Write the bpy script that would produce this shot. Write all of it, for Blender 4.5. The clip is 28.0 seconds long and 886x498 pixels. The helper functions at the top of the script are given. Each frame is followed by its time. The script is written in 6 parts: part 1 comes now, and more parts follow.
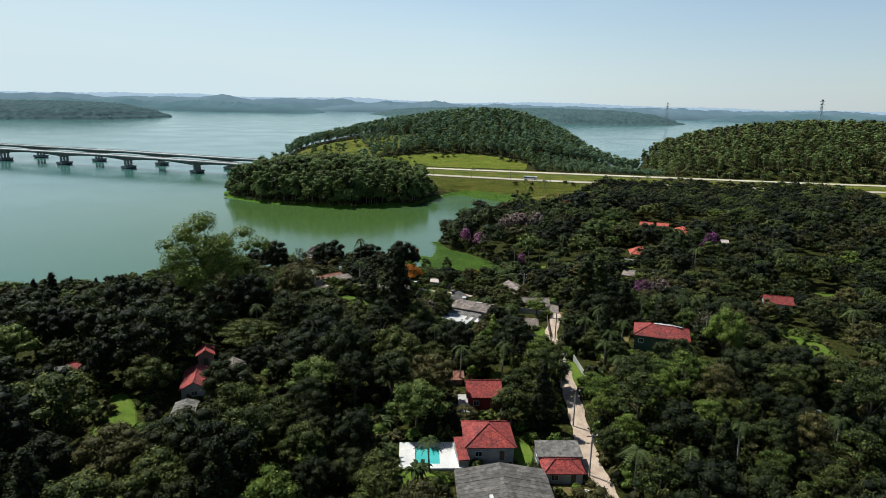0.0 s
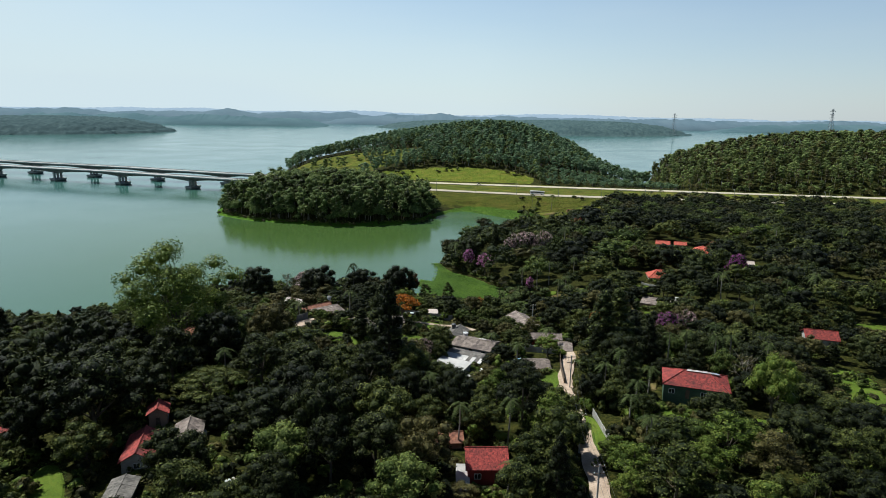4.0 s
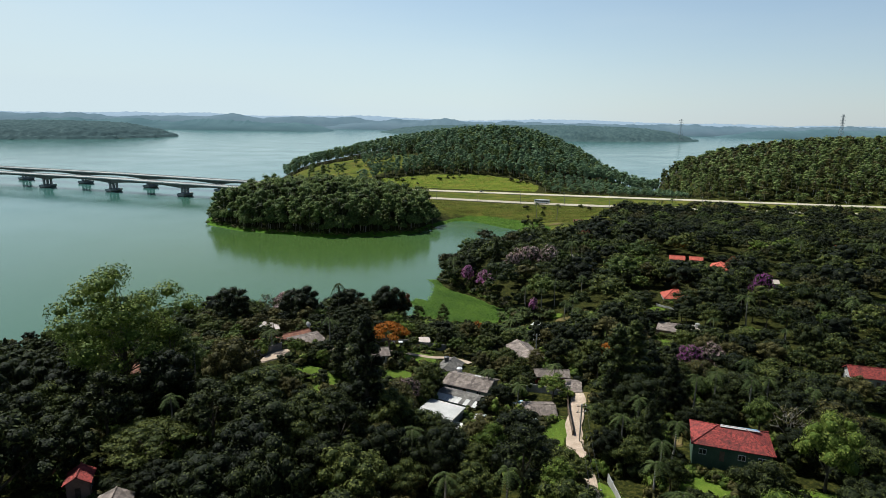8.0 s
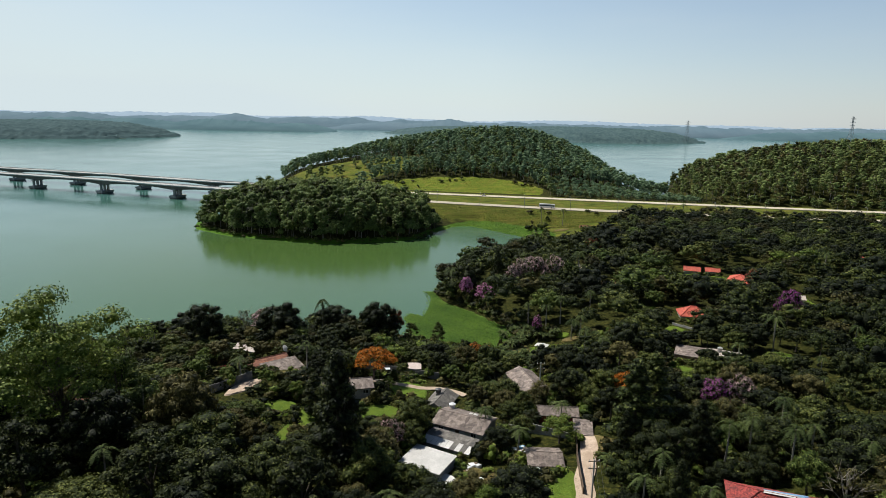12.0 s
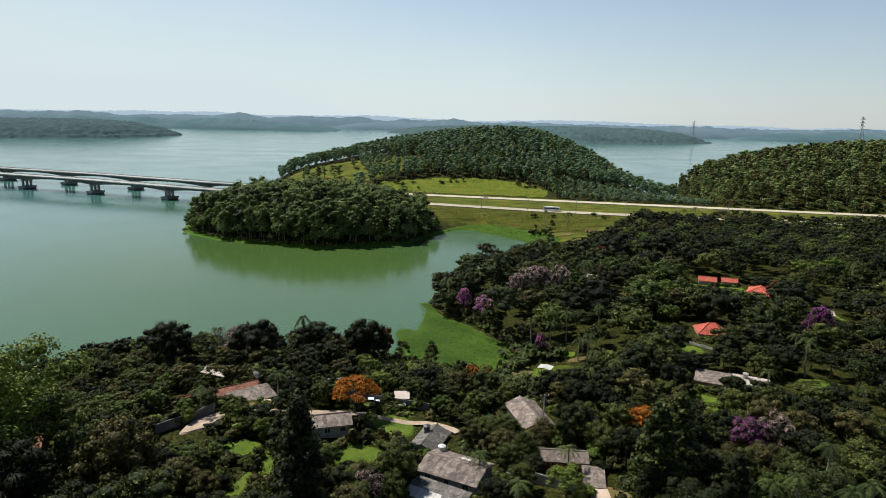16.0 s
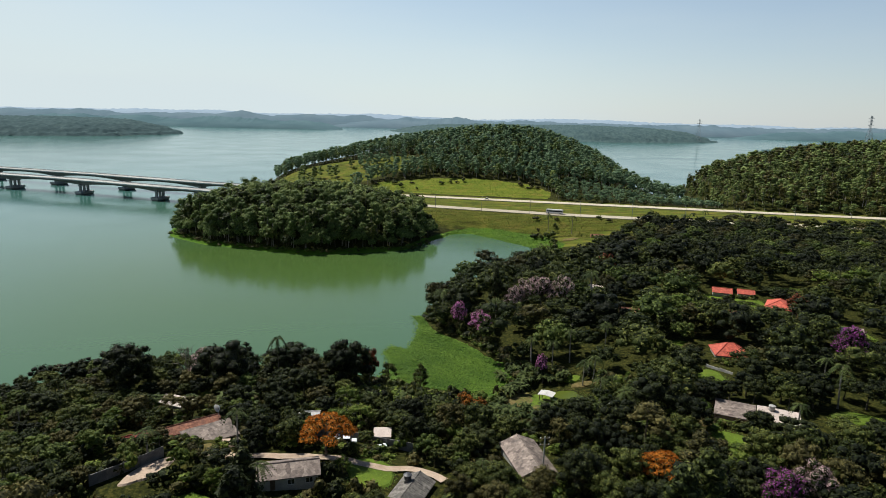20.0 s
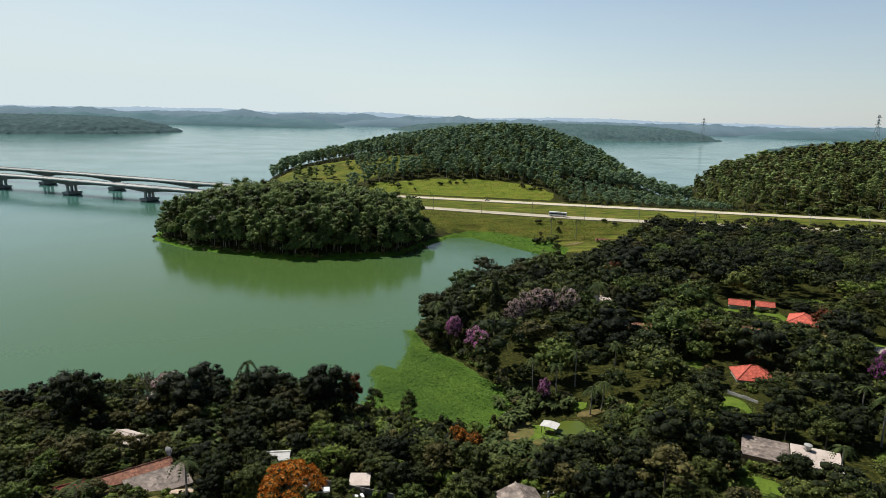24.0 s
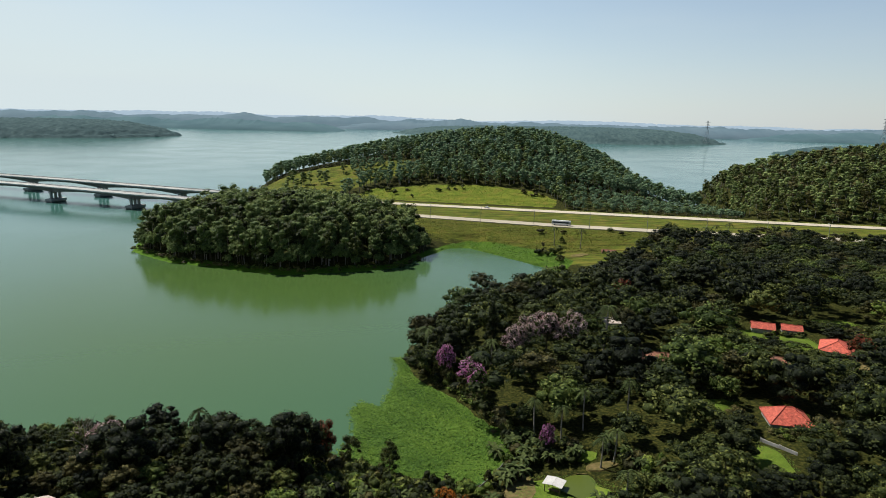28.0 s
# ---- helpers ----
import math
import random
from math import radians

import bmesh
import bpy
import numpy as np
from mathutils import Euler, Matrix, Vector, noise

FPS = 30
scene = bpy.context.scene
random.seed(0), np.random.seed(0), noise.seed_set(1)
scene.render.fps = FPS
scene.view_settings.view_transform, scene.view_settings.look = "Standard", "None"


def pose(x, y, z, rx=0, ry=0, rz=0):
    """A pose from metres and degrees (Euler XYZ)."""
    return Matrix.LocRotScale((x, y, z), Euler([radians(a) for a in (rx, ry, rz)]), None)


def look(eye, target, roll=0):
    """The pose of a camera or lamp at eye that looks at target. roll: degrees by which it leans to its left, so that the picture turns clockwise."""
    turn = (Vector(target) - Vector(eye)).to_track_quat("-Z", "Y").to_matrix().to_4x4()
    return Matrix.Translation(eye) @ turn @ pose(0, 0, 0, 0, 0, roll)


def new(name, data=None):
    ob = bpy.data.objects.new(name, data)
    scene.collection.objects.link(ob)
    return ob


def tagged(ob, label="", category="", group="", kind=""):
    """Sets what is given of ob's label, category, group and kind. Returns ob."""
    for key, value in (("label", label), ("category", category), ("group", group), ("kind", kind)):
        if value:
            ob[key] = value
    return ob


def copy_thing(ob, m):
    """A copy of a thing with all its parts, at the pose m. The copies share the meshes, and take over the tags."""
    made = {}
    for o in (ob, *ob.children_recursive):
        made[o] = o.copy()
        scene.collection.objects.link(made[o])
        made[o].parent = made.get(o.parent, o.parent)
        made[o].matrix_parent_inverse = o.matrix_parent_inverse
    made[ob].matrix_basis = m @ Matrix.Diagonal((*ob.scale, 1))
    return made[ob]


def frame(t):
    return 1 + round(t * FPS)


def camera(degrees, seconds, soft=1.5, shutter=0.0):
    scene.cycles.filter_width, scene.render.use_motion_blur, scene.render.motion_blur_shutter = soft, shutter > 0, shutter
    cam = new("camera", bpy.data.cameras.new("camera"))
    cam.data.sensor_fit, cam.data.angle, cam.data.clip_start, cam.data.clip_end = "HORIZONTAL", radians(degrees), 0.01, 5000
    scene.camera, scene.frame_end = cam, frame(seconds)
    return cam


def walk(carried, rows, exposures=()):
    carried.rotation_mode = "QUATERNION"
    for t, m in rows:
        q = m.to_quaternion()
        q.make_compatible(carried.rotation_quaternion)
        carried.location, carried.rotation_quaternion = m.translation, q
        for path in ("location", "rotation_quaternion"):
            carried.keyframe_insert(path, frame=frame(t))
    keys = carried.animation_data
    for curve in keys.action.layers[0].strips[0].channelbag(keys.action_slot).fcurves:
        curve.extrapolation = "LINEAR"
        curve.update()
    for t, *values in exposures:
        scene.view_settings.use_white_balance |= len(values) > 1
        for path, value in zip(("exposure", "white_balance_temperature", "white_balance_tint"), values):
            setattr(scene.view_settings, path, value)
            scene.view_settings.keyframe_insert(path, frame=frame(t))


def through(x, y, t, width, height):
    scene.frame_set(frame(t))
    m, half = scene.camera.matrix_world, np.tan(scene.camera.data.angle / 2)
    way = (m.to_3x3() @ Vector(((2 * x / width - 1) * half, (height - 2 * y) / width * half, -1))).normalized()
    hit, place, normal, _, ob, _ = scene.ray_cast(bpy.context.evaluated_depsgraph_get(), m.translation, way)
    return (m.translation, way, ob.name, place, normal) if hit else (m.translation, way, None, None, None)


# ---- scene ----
# The camera and its flight
cam = camera(70.0, 28.0, soft=0.75)
PATH = [
    (0, (0.00, 0.00, 80.00), (0.00, 97.35, 57.12), 1.41),
    (1, (0.41, 6.12, 79.95), (0.10, 103.61, 57.66), 1.28),
    (2, (0.90, 12.37, 79.98), (0.34, 109.95, 58.14), 1.17),
    (3, (1.49, 18.65, 79.92), (0.69, 116.33, 58.51), 1.06),
    (5.5, (3.72, 34.63, 79.75), (2.36, 132.46, 59.08), 1.03),
    (8, (5.77, 49.93, 79.81), (3.95, 147.83, 59.50), 1.08),
    (11, (7.91, 66.89, 79.66), (5.57, 164.80, 59.46), 1.21),
    (14.5, (9.79, 85.51, 79.21), (6.91, 183.40, 58.99), 1.38),
    (17, (11.80, 98.59, 79.00), (8.53, 196.45, 58.68), 1.39),
    (20, (13.93, 113.63, 79.26), (10.28, 211.43, 58.75), 1.47),
    (23.5, (15.68, 130.88, 79.02), (11.73, 228.63, 58.29), 1.51),
    (26.5, (17.51, 147.88, 79.41), (13.25, 245.66, 58.89), 1.52),
    (28, (18.47, 157.42, 79.48), (14.06, 255.24, 59.19), 1.42),
]
walk(cam, [(t, look(eye, target, roll)) for t, eye, target, roll in PATH], exposures=[(0.0, 0.28, 5950, 5), (8.0, 0.28, 5980, 5), (11.0, 0.28, 6250, 8), (28.0, 0.28, 6320, 8)])

# Light: a high sun ahead and to the left, hazy sky
SUN_EL, SUN_AZ = radians(56), radians(-55)      # azimuth clockwise from +y
world = bpy.data.worlds.new("sky")
scene.world = world
world.use_nodes = True
wn = world.node_tree
sky = wn.nodes.new("ShaderNodeTexSky")
sky.sky_type = "NISHITA"
sky.sun_disc = False
sky.sun_elevation, sky.sun_rotation = SUN_EL, SUN_AZ
sky.altitude, sky.air_density, sky.dust_density, sky.ozone_density = 100, 1.0, 0.25, 1.6
# thin white haze, thickest towards the horizon
wc, wx, wr, wm = (wn.nodes.new("ShaderNode" + k) for k in ("TexCoord", "SeparateXYZ", "ValToRGB", "Mix"))
wn.links.new(wc.outputs["Generated"], wx.inputs[0])
wn.links.new(wx.outputs[2], wr.inputs[0])
wr.color_ramp.elements[0].position, wr.color_ramp.elements[0].color = 0.0, (0.9, 0.9, 0.9, 1)
wr.color_ramp.elements[1].position, wr.color_ramp.elements[1].color = 0.5, (0.0, 0.0, 0.0, 1)
wr.color_ramp.elements.new(0.18).color = (0.42, 0.42, 0.42, 1)
wm.data_type = "RGBA"
wy = wn.nodes.new("ShaderNodeMath")      # a little thicker on the sun's side
wy.operation, wy.use_clamp = "MULTIPLY_ADD", True
wy.inputs[1].default_value = -0.35
wn.links.new(wx.outputs[0], wy.inputs[0])
wf, wg, wk = (wn.nodes.new("ShaderNode" + k) for k in ("Mapping", "TexNoise", "Math"))      # thin veils of high cloud
wf.inputs["Scale"].default_value = (2.2, 2.2, 13.0)
wf.inputs["Rotation"].default_value = (0, radians(7), 0)
wg.inputs["Scale"].default_value, wg.inputs["Detail"].default_value = 1.3, 4.0
wk.operation = "MULTIPLY_ADD"
wk.inputs[1].default_value = 0.34
wn.links.new(wc.outputs["Generated"], wf.inputs["Vector"])
wn.links.new(wf.outputs[0], wg.inputs["Vector"])
wn.links.new(wg.outputs["Fac"], wk.inputs[0])
wj = wn.nodes.new("ShaderNodeMath")
wj.operation = "SUBTRACT"
wj.inputs[1].default_value = 0.17
wn.links.new(wr.outputs[0], wj.inputs[0])
wn.links.new(wj.outputs[0], wk.inputs[2])
wn.links.new(wk.outputs[0], wy.inputs[2])
wn.links.new(wy.outputs[0], wm.inputs[0])
wn.links.new(sky.outputs[0], wm.inputs[6])
wh, wd = wn.nodes.new("ShaderNodeMix"), wn.nodes.new("ShaderNodeMapRange")      # dimmer away from the sun
wh.data_type = "RGBA"
wd.inputs[1].default_value, wd.inputs[2].default_value = 0.54, -0.18
ws = wn.nodes.new("ShaderNodeVectorMath")      # how far a part of the sky lies towards the sun
ws.operation = "DOT_PRODUCT"
ws.inputs[1].default_value = (math.sin(SUN_AZ), math.cos(SUN_AZ), 0)
wn.links.new(wc.outputs["Generated"], ws.inputs[0])
wn.links.new(ws.outputs["Value"], wd.inputs[0])
wn.links.new(wd.outputs[0], wh.inputs[0])
wh.inputs[6].default_value, wh.inputs[7].default_value = (6.5, 7.2, 7.3, 1), (4.6, 4.9, 5.25, 1)
wn.links.new(wh.outputs[2], wm.inputs[7])
wz, wa, wq, wt = (wn.nodes.new("ShaderNode" + k) for k in ("MapRange", "MapRange", "Math", "Mix"))      # deeper overhead and behind
for node, source, span in ((wz, wx.outputs[2], (0.20, 0.65, 1.0, 0.55)), (wa, ws.outputs["Value"], (-0.20, -0.95, 1.0, 0.60))):
    for k, value in enumerate(span):
        node.inputs[k + 1].default_value = value
    wn.links.new(source, node.inputs[0])
wq.operation = "MULTIPLY"
wn.links.new(wz.outputs[0], wq.inputs[0])
wn.links.new(wa.outputs[0], wq.inputs[1])
wt.data_type, wt.blend_type = "RGBA", "MULTIPLY"
wt.inputs[0].default_value = 1.0
wn.links.new(wm.outputs[2], wt.inputs[6])
wn.links.new(wq.outputs[0], wt.inputs[7])
wn.links.new(wt.outputs[2], wn.nodes["Background"].inputs[0])
wn.nodes["Background"].inputs[1].default_value = 0.088
sun_dir = Vector((math.sin(SUN_AZ) * math.cos(SUN_EL), math.cos(SUN_AZ) * math.cos(SUN_EL), math.sin(SUN_EL)))
lamp = bpy.data.lights.new("sun", "SUN")
lamp.energy, lamp.angle, lamp.color = 5.0, radians(0.6), (1.0, 0.95, 0.87)
new("sun", lamp).matrix_world = look(sun_dir * 400, (0, 0, 0))


# ---------------------------------------------------------------- materials
def mat(name, rough=0.9, metal=0.0):
    m = bpy.data.materials.new(name)
    m.use_nodes = True
    b = m.node_tree.nodes["Principled BSDF"]
    b.inputs["Roughness"].default_value = rough
    b.inputs["Metallic"].default_value = metal
    return m, m.node_tree.nodes, m.node_tree.links, b


def rgb(c):
    return (*c, 1.0)


def noise_tex(n, l, scale, detail=4.0, coords="Object", rough=0.6):
    t = n.new("ShaderNodeTexCoord")
    x = n.new("ShaderNodeTexNoise")
    x.inputs["Scale"].default_value = scale
    x.inputs["Detail"].default_value = detail
    x.inputs["Roughness"].default_value = rough
    l.new(t.outputs[coords], x.inputs["Vector"])
    return x


def ramp(n, l, source, stops):
    r = n.new("ShaderNodeValToRGB")
    e = r.color_ramp.elements
    while len(e) < len(stops):
        e.new(0.5)
    for k, (p, c) in enumerate(stops):
        e[k].position, e[k].color = p, rgb(c)
    l.new(source, r.inputs[0])
    return r


def mix(n, l, a, b, fac, mode="MIX"):
    x = n.new("ShaderNodeMix")
    x.data_type, x.blend_type = "RGBA", mode
    for socket, value in ((x.inputs[0], fac), (x.inputs[6], a), (x.inputs[7], b)):
        if hasattr(value, "is_linked"):
            l.new(value, socket)
        elif isinstance(value, tuple):
            socket.default_value = rgb(value)
        else:
            socket.default_value = value
    return x.outputs[2]


def bump(n, l, b, height, strength=0.4, distance=0.1):
    x = n.new("ShaderNodeBump")
    x.inputs["Strength"].default_value, x.inputs["Distance"].default_value = strength, distance
    l.new(height, x.inputs["Height"])
    l.new(x.outputs[0], b.inputs["Normal"])


def surface(name, dark, light, scale=0.5, rough=0.85, fine=8.0, bumpy=0.3, metal=0.0, third=None):
    """A surface with large stains and fine grain."""
    m, n, l, b = mat(name, rough, metal)
    b.inputs["Specular IOR Level"].default_value = 0.15 if rough > 0.8 else 0.5
    big = noise_tex(n, l, scale, 5.0)
    small = noise_tex(n, l, fine, 3.0)
    stops = [(0.3, dark), (0.7, light)] if third is None else [(0.25, dark), (0.55, light), (0.8, third)]
    c = ramp(n, l, big.outputs["Fac"], stops).outputs[0]
    g = ramp(n, l, small.outputs["Fac"], [(0.25, (0.72, 0.72, 0.72)), (0.75, (1.15, 1.15, 1.15))]).outputs[0]
    obj = n.new("ShaderNodeObjectInfo")
    v = ramp(n, l, obj.outputs["Random"], [(0.0, (0.86, 0.86, 0.86)), (1.0, (1.08, 1.08, 1.08))]).outputs[0]
    l.new(mix(n, l, mix(n, l, c, g, 1.0, "MULTIPLY"), v, 1.0, "MULTIPLY"), b.inputs["Base Color"])
    bump(n, l, b, small.outputs["Fac"], bumpy, 0.05)
    return m


def roofing(name, dark, light, cell, stain):
    """Roof covering: small mottled pieces, darker joints and large weather stains."""
    m, n, l, b = mat(name, 0.85)
    t = n.new("ShaderNodeTexCoord")
    v = n.new("ShaderNodeTexVoronoi")
    v.inputs["Scale"].default_value = cell
    l.new(t.outputs["Object"], v.inputs["Vector"])
    big = noise_tex(n, l, 0.35, 6.0)
    mid = noise_tex(n, l, 1.6, 4.0)
    c = ramp(n, l, v.outputs["Color"], [(0.1, dark), (0.9, light)]).outputs[0]
    c = mix(n, l, c, stain, ramp(n, l, big.outputs["Fac"], [(0.48, (0, 0, 0)), (0.72, (0.8, 0.8, 0.8))]).outputs[0])
    g = ramp(n, l, mid.outputs["Fac"], [(0.3, (0.55, 0.55, 0.55)), (0.7, (1.25, 1.25, 1.25))]).outputs[0]
    obj = n.new("ShaderNodeObjectInfo")
    o = ramp(n, l, obj.outputs["Random"], [(0.0, (0.82, 0.82, 0.82)), (1.0, (1.1, 1.1, 1.1))]).outputs[0]
    l.new(mix(n, l, mix(n, l, c, g, 1.0, "MULTIPLY"), o, 1.0, "MULTIPLY"), b.inputs["Base Color"])
    bump(n, l, b, v.outputs["Distance"], 0.5, 0.06)
    return m


def leaf(name, a, b_, c, through=0.08, gloss=0.55, grain=3.2):
    """Foliage: hue by plant and by leaf, some light passing through."""
    m, n, l, b = mat(name, gloss)
    tone = n.new("ShaderNodeAttribute")
    tone.attribute_name = "tone"
    obj = n.new("ShaderNodeObjectInfo")
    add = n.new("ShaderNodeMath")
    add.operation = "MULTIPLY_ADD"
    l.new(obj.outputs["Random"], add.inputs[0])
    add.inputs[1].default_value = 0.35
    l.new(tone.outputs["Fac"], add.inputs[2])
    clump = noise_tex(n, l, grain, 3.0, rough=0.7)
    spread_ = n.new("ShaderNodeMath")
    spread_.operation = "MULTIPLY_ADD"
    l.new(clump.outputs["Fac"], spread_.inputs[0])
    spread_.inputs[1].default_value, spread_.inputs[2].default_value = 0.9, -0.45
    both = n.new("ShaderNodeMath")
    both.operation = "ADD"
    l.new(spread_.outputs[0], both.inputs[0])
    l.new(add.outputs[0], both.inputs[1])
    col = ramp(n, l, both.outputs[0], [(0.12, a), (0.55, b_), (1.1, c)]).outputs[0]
    bump(n, l, b, clump.outputs["Fac"], 0.6, 0.5)
    l.new(col, b.inputs["Base Color"])
    b.inputs["Specular IOR Level"].default_value = 0.11
    t = n.new("ShaderNodeBsdfTranslucent")
    l.new(col, t.inputs[0])
    s = n.new("ShaderNodeMixShader")
    s.inputs[0].default_value = through
    l.new(b.outputs[0], s.inputs[1])
    l.new(t.outputs[0], s.inputs[2])
    l.new(s.outputs[0], n["Material Output"].inputs[0])
    return m


LEAF_DARK = leaf("leaf_dark", (0.006, 0.009, 0.003), (0.023, 0.030, 0.008), (0.072, 0.082, 0.022))
LEAF_MID = leaf("leaf_mid", (0.014, 0.021, 0.005), (0.056, 0.071, 0.015), (0.148, 0.158, 0.038))
LEAF_LIGHT = leaf("leaf_light", (0.036, 0.058, 0.008), (0.105, 0.150, 0.022), (0.215, 0.245, 0.050))
LEAF_FRESH = leaf("leaf_fresh", (0.026, 0.042, 0.007), (0.088, 0.120, 0.024), (0.190, 0.218, 0.055))
HAY = leaf("hay_grass", (0.095, 0.145, 0.016), (0.165, 0.205, 0.024), (0.230, 0.210, 0.040), 0.2, 0.8)
BLADES = leaf("grass_blades", (0.060, 0.074, 0.010), (0.125, 0.140, 0.020), (0.200, 0.172, 0.040), 0.2, 0.8)
LEAF_GUM = leaf("leaf_gum", (0.068, 0.098, 0.030), (0.162, 0.212, 0.066), (0.265, 0.310, 0.104), 0.22, 0.6, 0.9)
# paler, bluer gum leaves: slight aerial haze painted into the hill trees
LEAF_HILL_HAZE = leaf("leaf_hill_haze", (0.105, 0.165, 0.090), (0.185, 0.270, 0.140), (0.270, 0.350, 0.180), 0.26, 0.7, 0.9)
LEAF_OLIVE = leaf("leaf_olive", (0.026, 0.026, 0.008), (0.080, 0.072, 0.022), (0.155, 0.132, 0.044))
FROND = leaf("frond", (0.012, 0.022, 0.005), (0.038, 0.055, 0.014), (0.092, 0.116, 0.034), 0.12, 0.6)
FLOWER_PINK = leaf("flower_pink", (0.30, 0.06, 0.22), (0.56, 0.16, 0.42), (0.72, 0.34, 0.57))
FLOWER_FADED = leaf("flower_faded", (0.22, 0.13, 0.13), (0.46, 0.30, 0.31), (0.62, 0.45, 0.44))
FLOWER_PURPLE = leaf("flower_purple", (0.12, 0.02, 0.11), (0.29, 0.055, 0.25), (0.44, 0.13, 0.38))
FLOWER_ORANGE = leaf("flower_orange", (0.24, 0.065, 0.008), (0.48, 0.155, 0.015), (0.64, 0.26, 0.035))
FLOWER_RED = leaf("flower_red", (0.10, 0.025, 0.012), (0.22, 0.05, 0.025), (0.32, 0.09, 0.05))
BARK = surface("bark", (0.07, 0.055, 0.04), (0.17, 0.14, 0.11), 1.5, 0.95)
BARK_PALE = surface("bark_pale", (0.20, 0.17, 0.14), (0.42, 0.38, 0.33), 0.8, 0.9)
LILY = leaf("lily_leaf", (0.045, 0.100, 0.012), (0.115, 0.205, 0.024), (0.20, 0.28, 0.048), 0.2)
LILY_MAT = surface("plant_mat", (0.035, 0.080, 0.010), (0.060, 0.125, 0.016), 0.3, 0.9, 3.0, 0.5)
GRASS_LAWN = surface("lawn_grass", (0.060, 0.096, 0.010), (0.115, 0.168, 0.018), 0.25, 0.95, 4.0, 0.6, third=(0.150, 0.165, 0.030))
SAND = surface("sandy_soil", (0.34, 0.25, 0.18), (0.54, 0.42, 0.32), 0.3, 0.95, 3.0, 0.4)
SOIL = surface("dry_soil", (0.055, 0.062, 0.014), (0.15, 0.115, 0.042), 0.6, 0.95, 3.0, 0.5, third=(0.26, 0.19, 0.10))
CONCRETE = surface("concrete", (0.30, 0.29, 0.27), (0.46, 0.45, 0.42), 0.15, 0.85, 2.0)
CONCRETE_PALE = surface("pale_concrete", (0.52, 0.51, 0.48), (0.68, 0.67, 0.63), 0.1, 0.8, 2.0)
CONCRETE_DARK = surface("weathered_concrete", (0.14, 0.135, 0.125), (0.25, 0.24, 0.22), 0.2, 0.9, 2.0)
PAVING = surface("pale_road", (0.42, 0.36, 0.27), (0.55, 0.48, 0.37), 0.05, 0.85, 1.0)
TILE_RED = roofing("red_roof_tiles", (0.09, 0.012, 0.010), (0.44, 0.062, 0.046), 4.6, (0.07, 0.016, 0.014))
TILE_BRIGHT = roofing("orange_red_roof_tiles", (0.40, 0.065, 0.04), (0.58, 0.125, 0.075), 3.0, (0.36, 0.08, 0.05))
TILE_CLAY = roofing("clay_roof_tiles", (0.17, 0.06, 0.035), (0.38, 0.16, 0.09), 3.0, (0.15, 0.08, 0.06))
SHEET_GREY = roofing("fibre_cement_sheet", (0.105, 0.093, 0.080), (0.215, 0.194, 0.168), 1.3, (0.07, 0.065, 0.06))
SHEET_DARK = roofing("old_dark_sheet", (0.072, 0.062, 0.052), (0.152, 0.134, 0.116), 1.1, (0.050, 0.043, 0.036))
SHEET_BROWN = roofing("weathered_sheet", (0.12, 0.09, 0.075), (0.30, 0.24, 0.20), 1.1, (0.09, 0.07, 0.06))
SHEET_WHITE = surface("white_sheet", (0.47, 0.45, 0.42), (0.66, 0.63, 0.59), 0.3, 0.6, 4.0, 0.1)
SHEET_PINK = surface("faded_pale_sheet", (0.42, 0.34, 0.29), (0.58, 0.49, 0.43), 0.3, 0.8, 4.0, 0.2)
PLASTER_WHITE = surface("white_plaster", (0.30, 0.29, 0.27), (0.52, 0.50, 0.47), 0.5, 0.9)
PLASTER_GREY = surface("grey_plaster", (0.14, 0.135, 0.13), (0.25, 0.24, 0.23), 0.5, 0.9)
PLASTER_PINK = surface("pink_plaster", (0.24, 0.15, 0.11), (0.38, 0.26, 0.20), 0.5, 0.9)
PLASTER_RED = surface("red_plaster", (0.17, 0.025, 0.02), (0.27, 0.05, 0.04), 0.5, 0.9)
PLASTER_GREEN = surface("green_plaster", (0.05, 0.09, 0.06), (0.10, 0.15, 0.10), 0.5, 0.9)
WOOD = surface("weathered_wood", (0.09, 0.06, 0.04), (0.20, 0.15, 0.11), 1.0, 0.9)
STEEL = surface("galvanised_steel", (0.25, 0.26, 0.27), (0.40, 0.41, 0.42), 0.5, 0.6, 3.0, 0.1, 0.5)
BLUE_TARP = surface("blue_tarpaulin", (0.10, 0.24, 0.42), (0.22, 0.40, 0.58), 0.8, 0.5)
WHITE_PAINT = surface("white_paint", (0.66, 0.66, 0.66), (0.80, 0.80, 0.79), 1.0, 0.5)
DARK_METAL = surface("dark_metal", (0.03, 0.03, 0.035), (0.07, 0.07, 0.075), 1.0, 0.5)
POOL_TILE = surface("pool_lining", (0.05, 0.38, 0.36), (0.10, 0.50, 0.46), 0.6, 0.4)
glass_m, _n, _l, _b = mat("window_glass", 0.08)
_b.inputs["Base Color"].default_value = rgb((0.02, 0.025, 0.03))
GLASS = glass_m


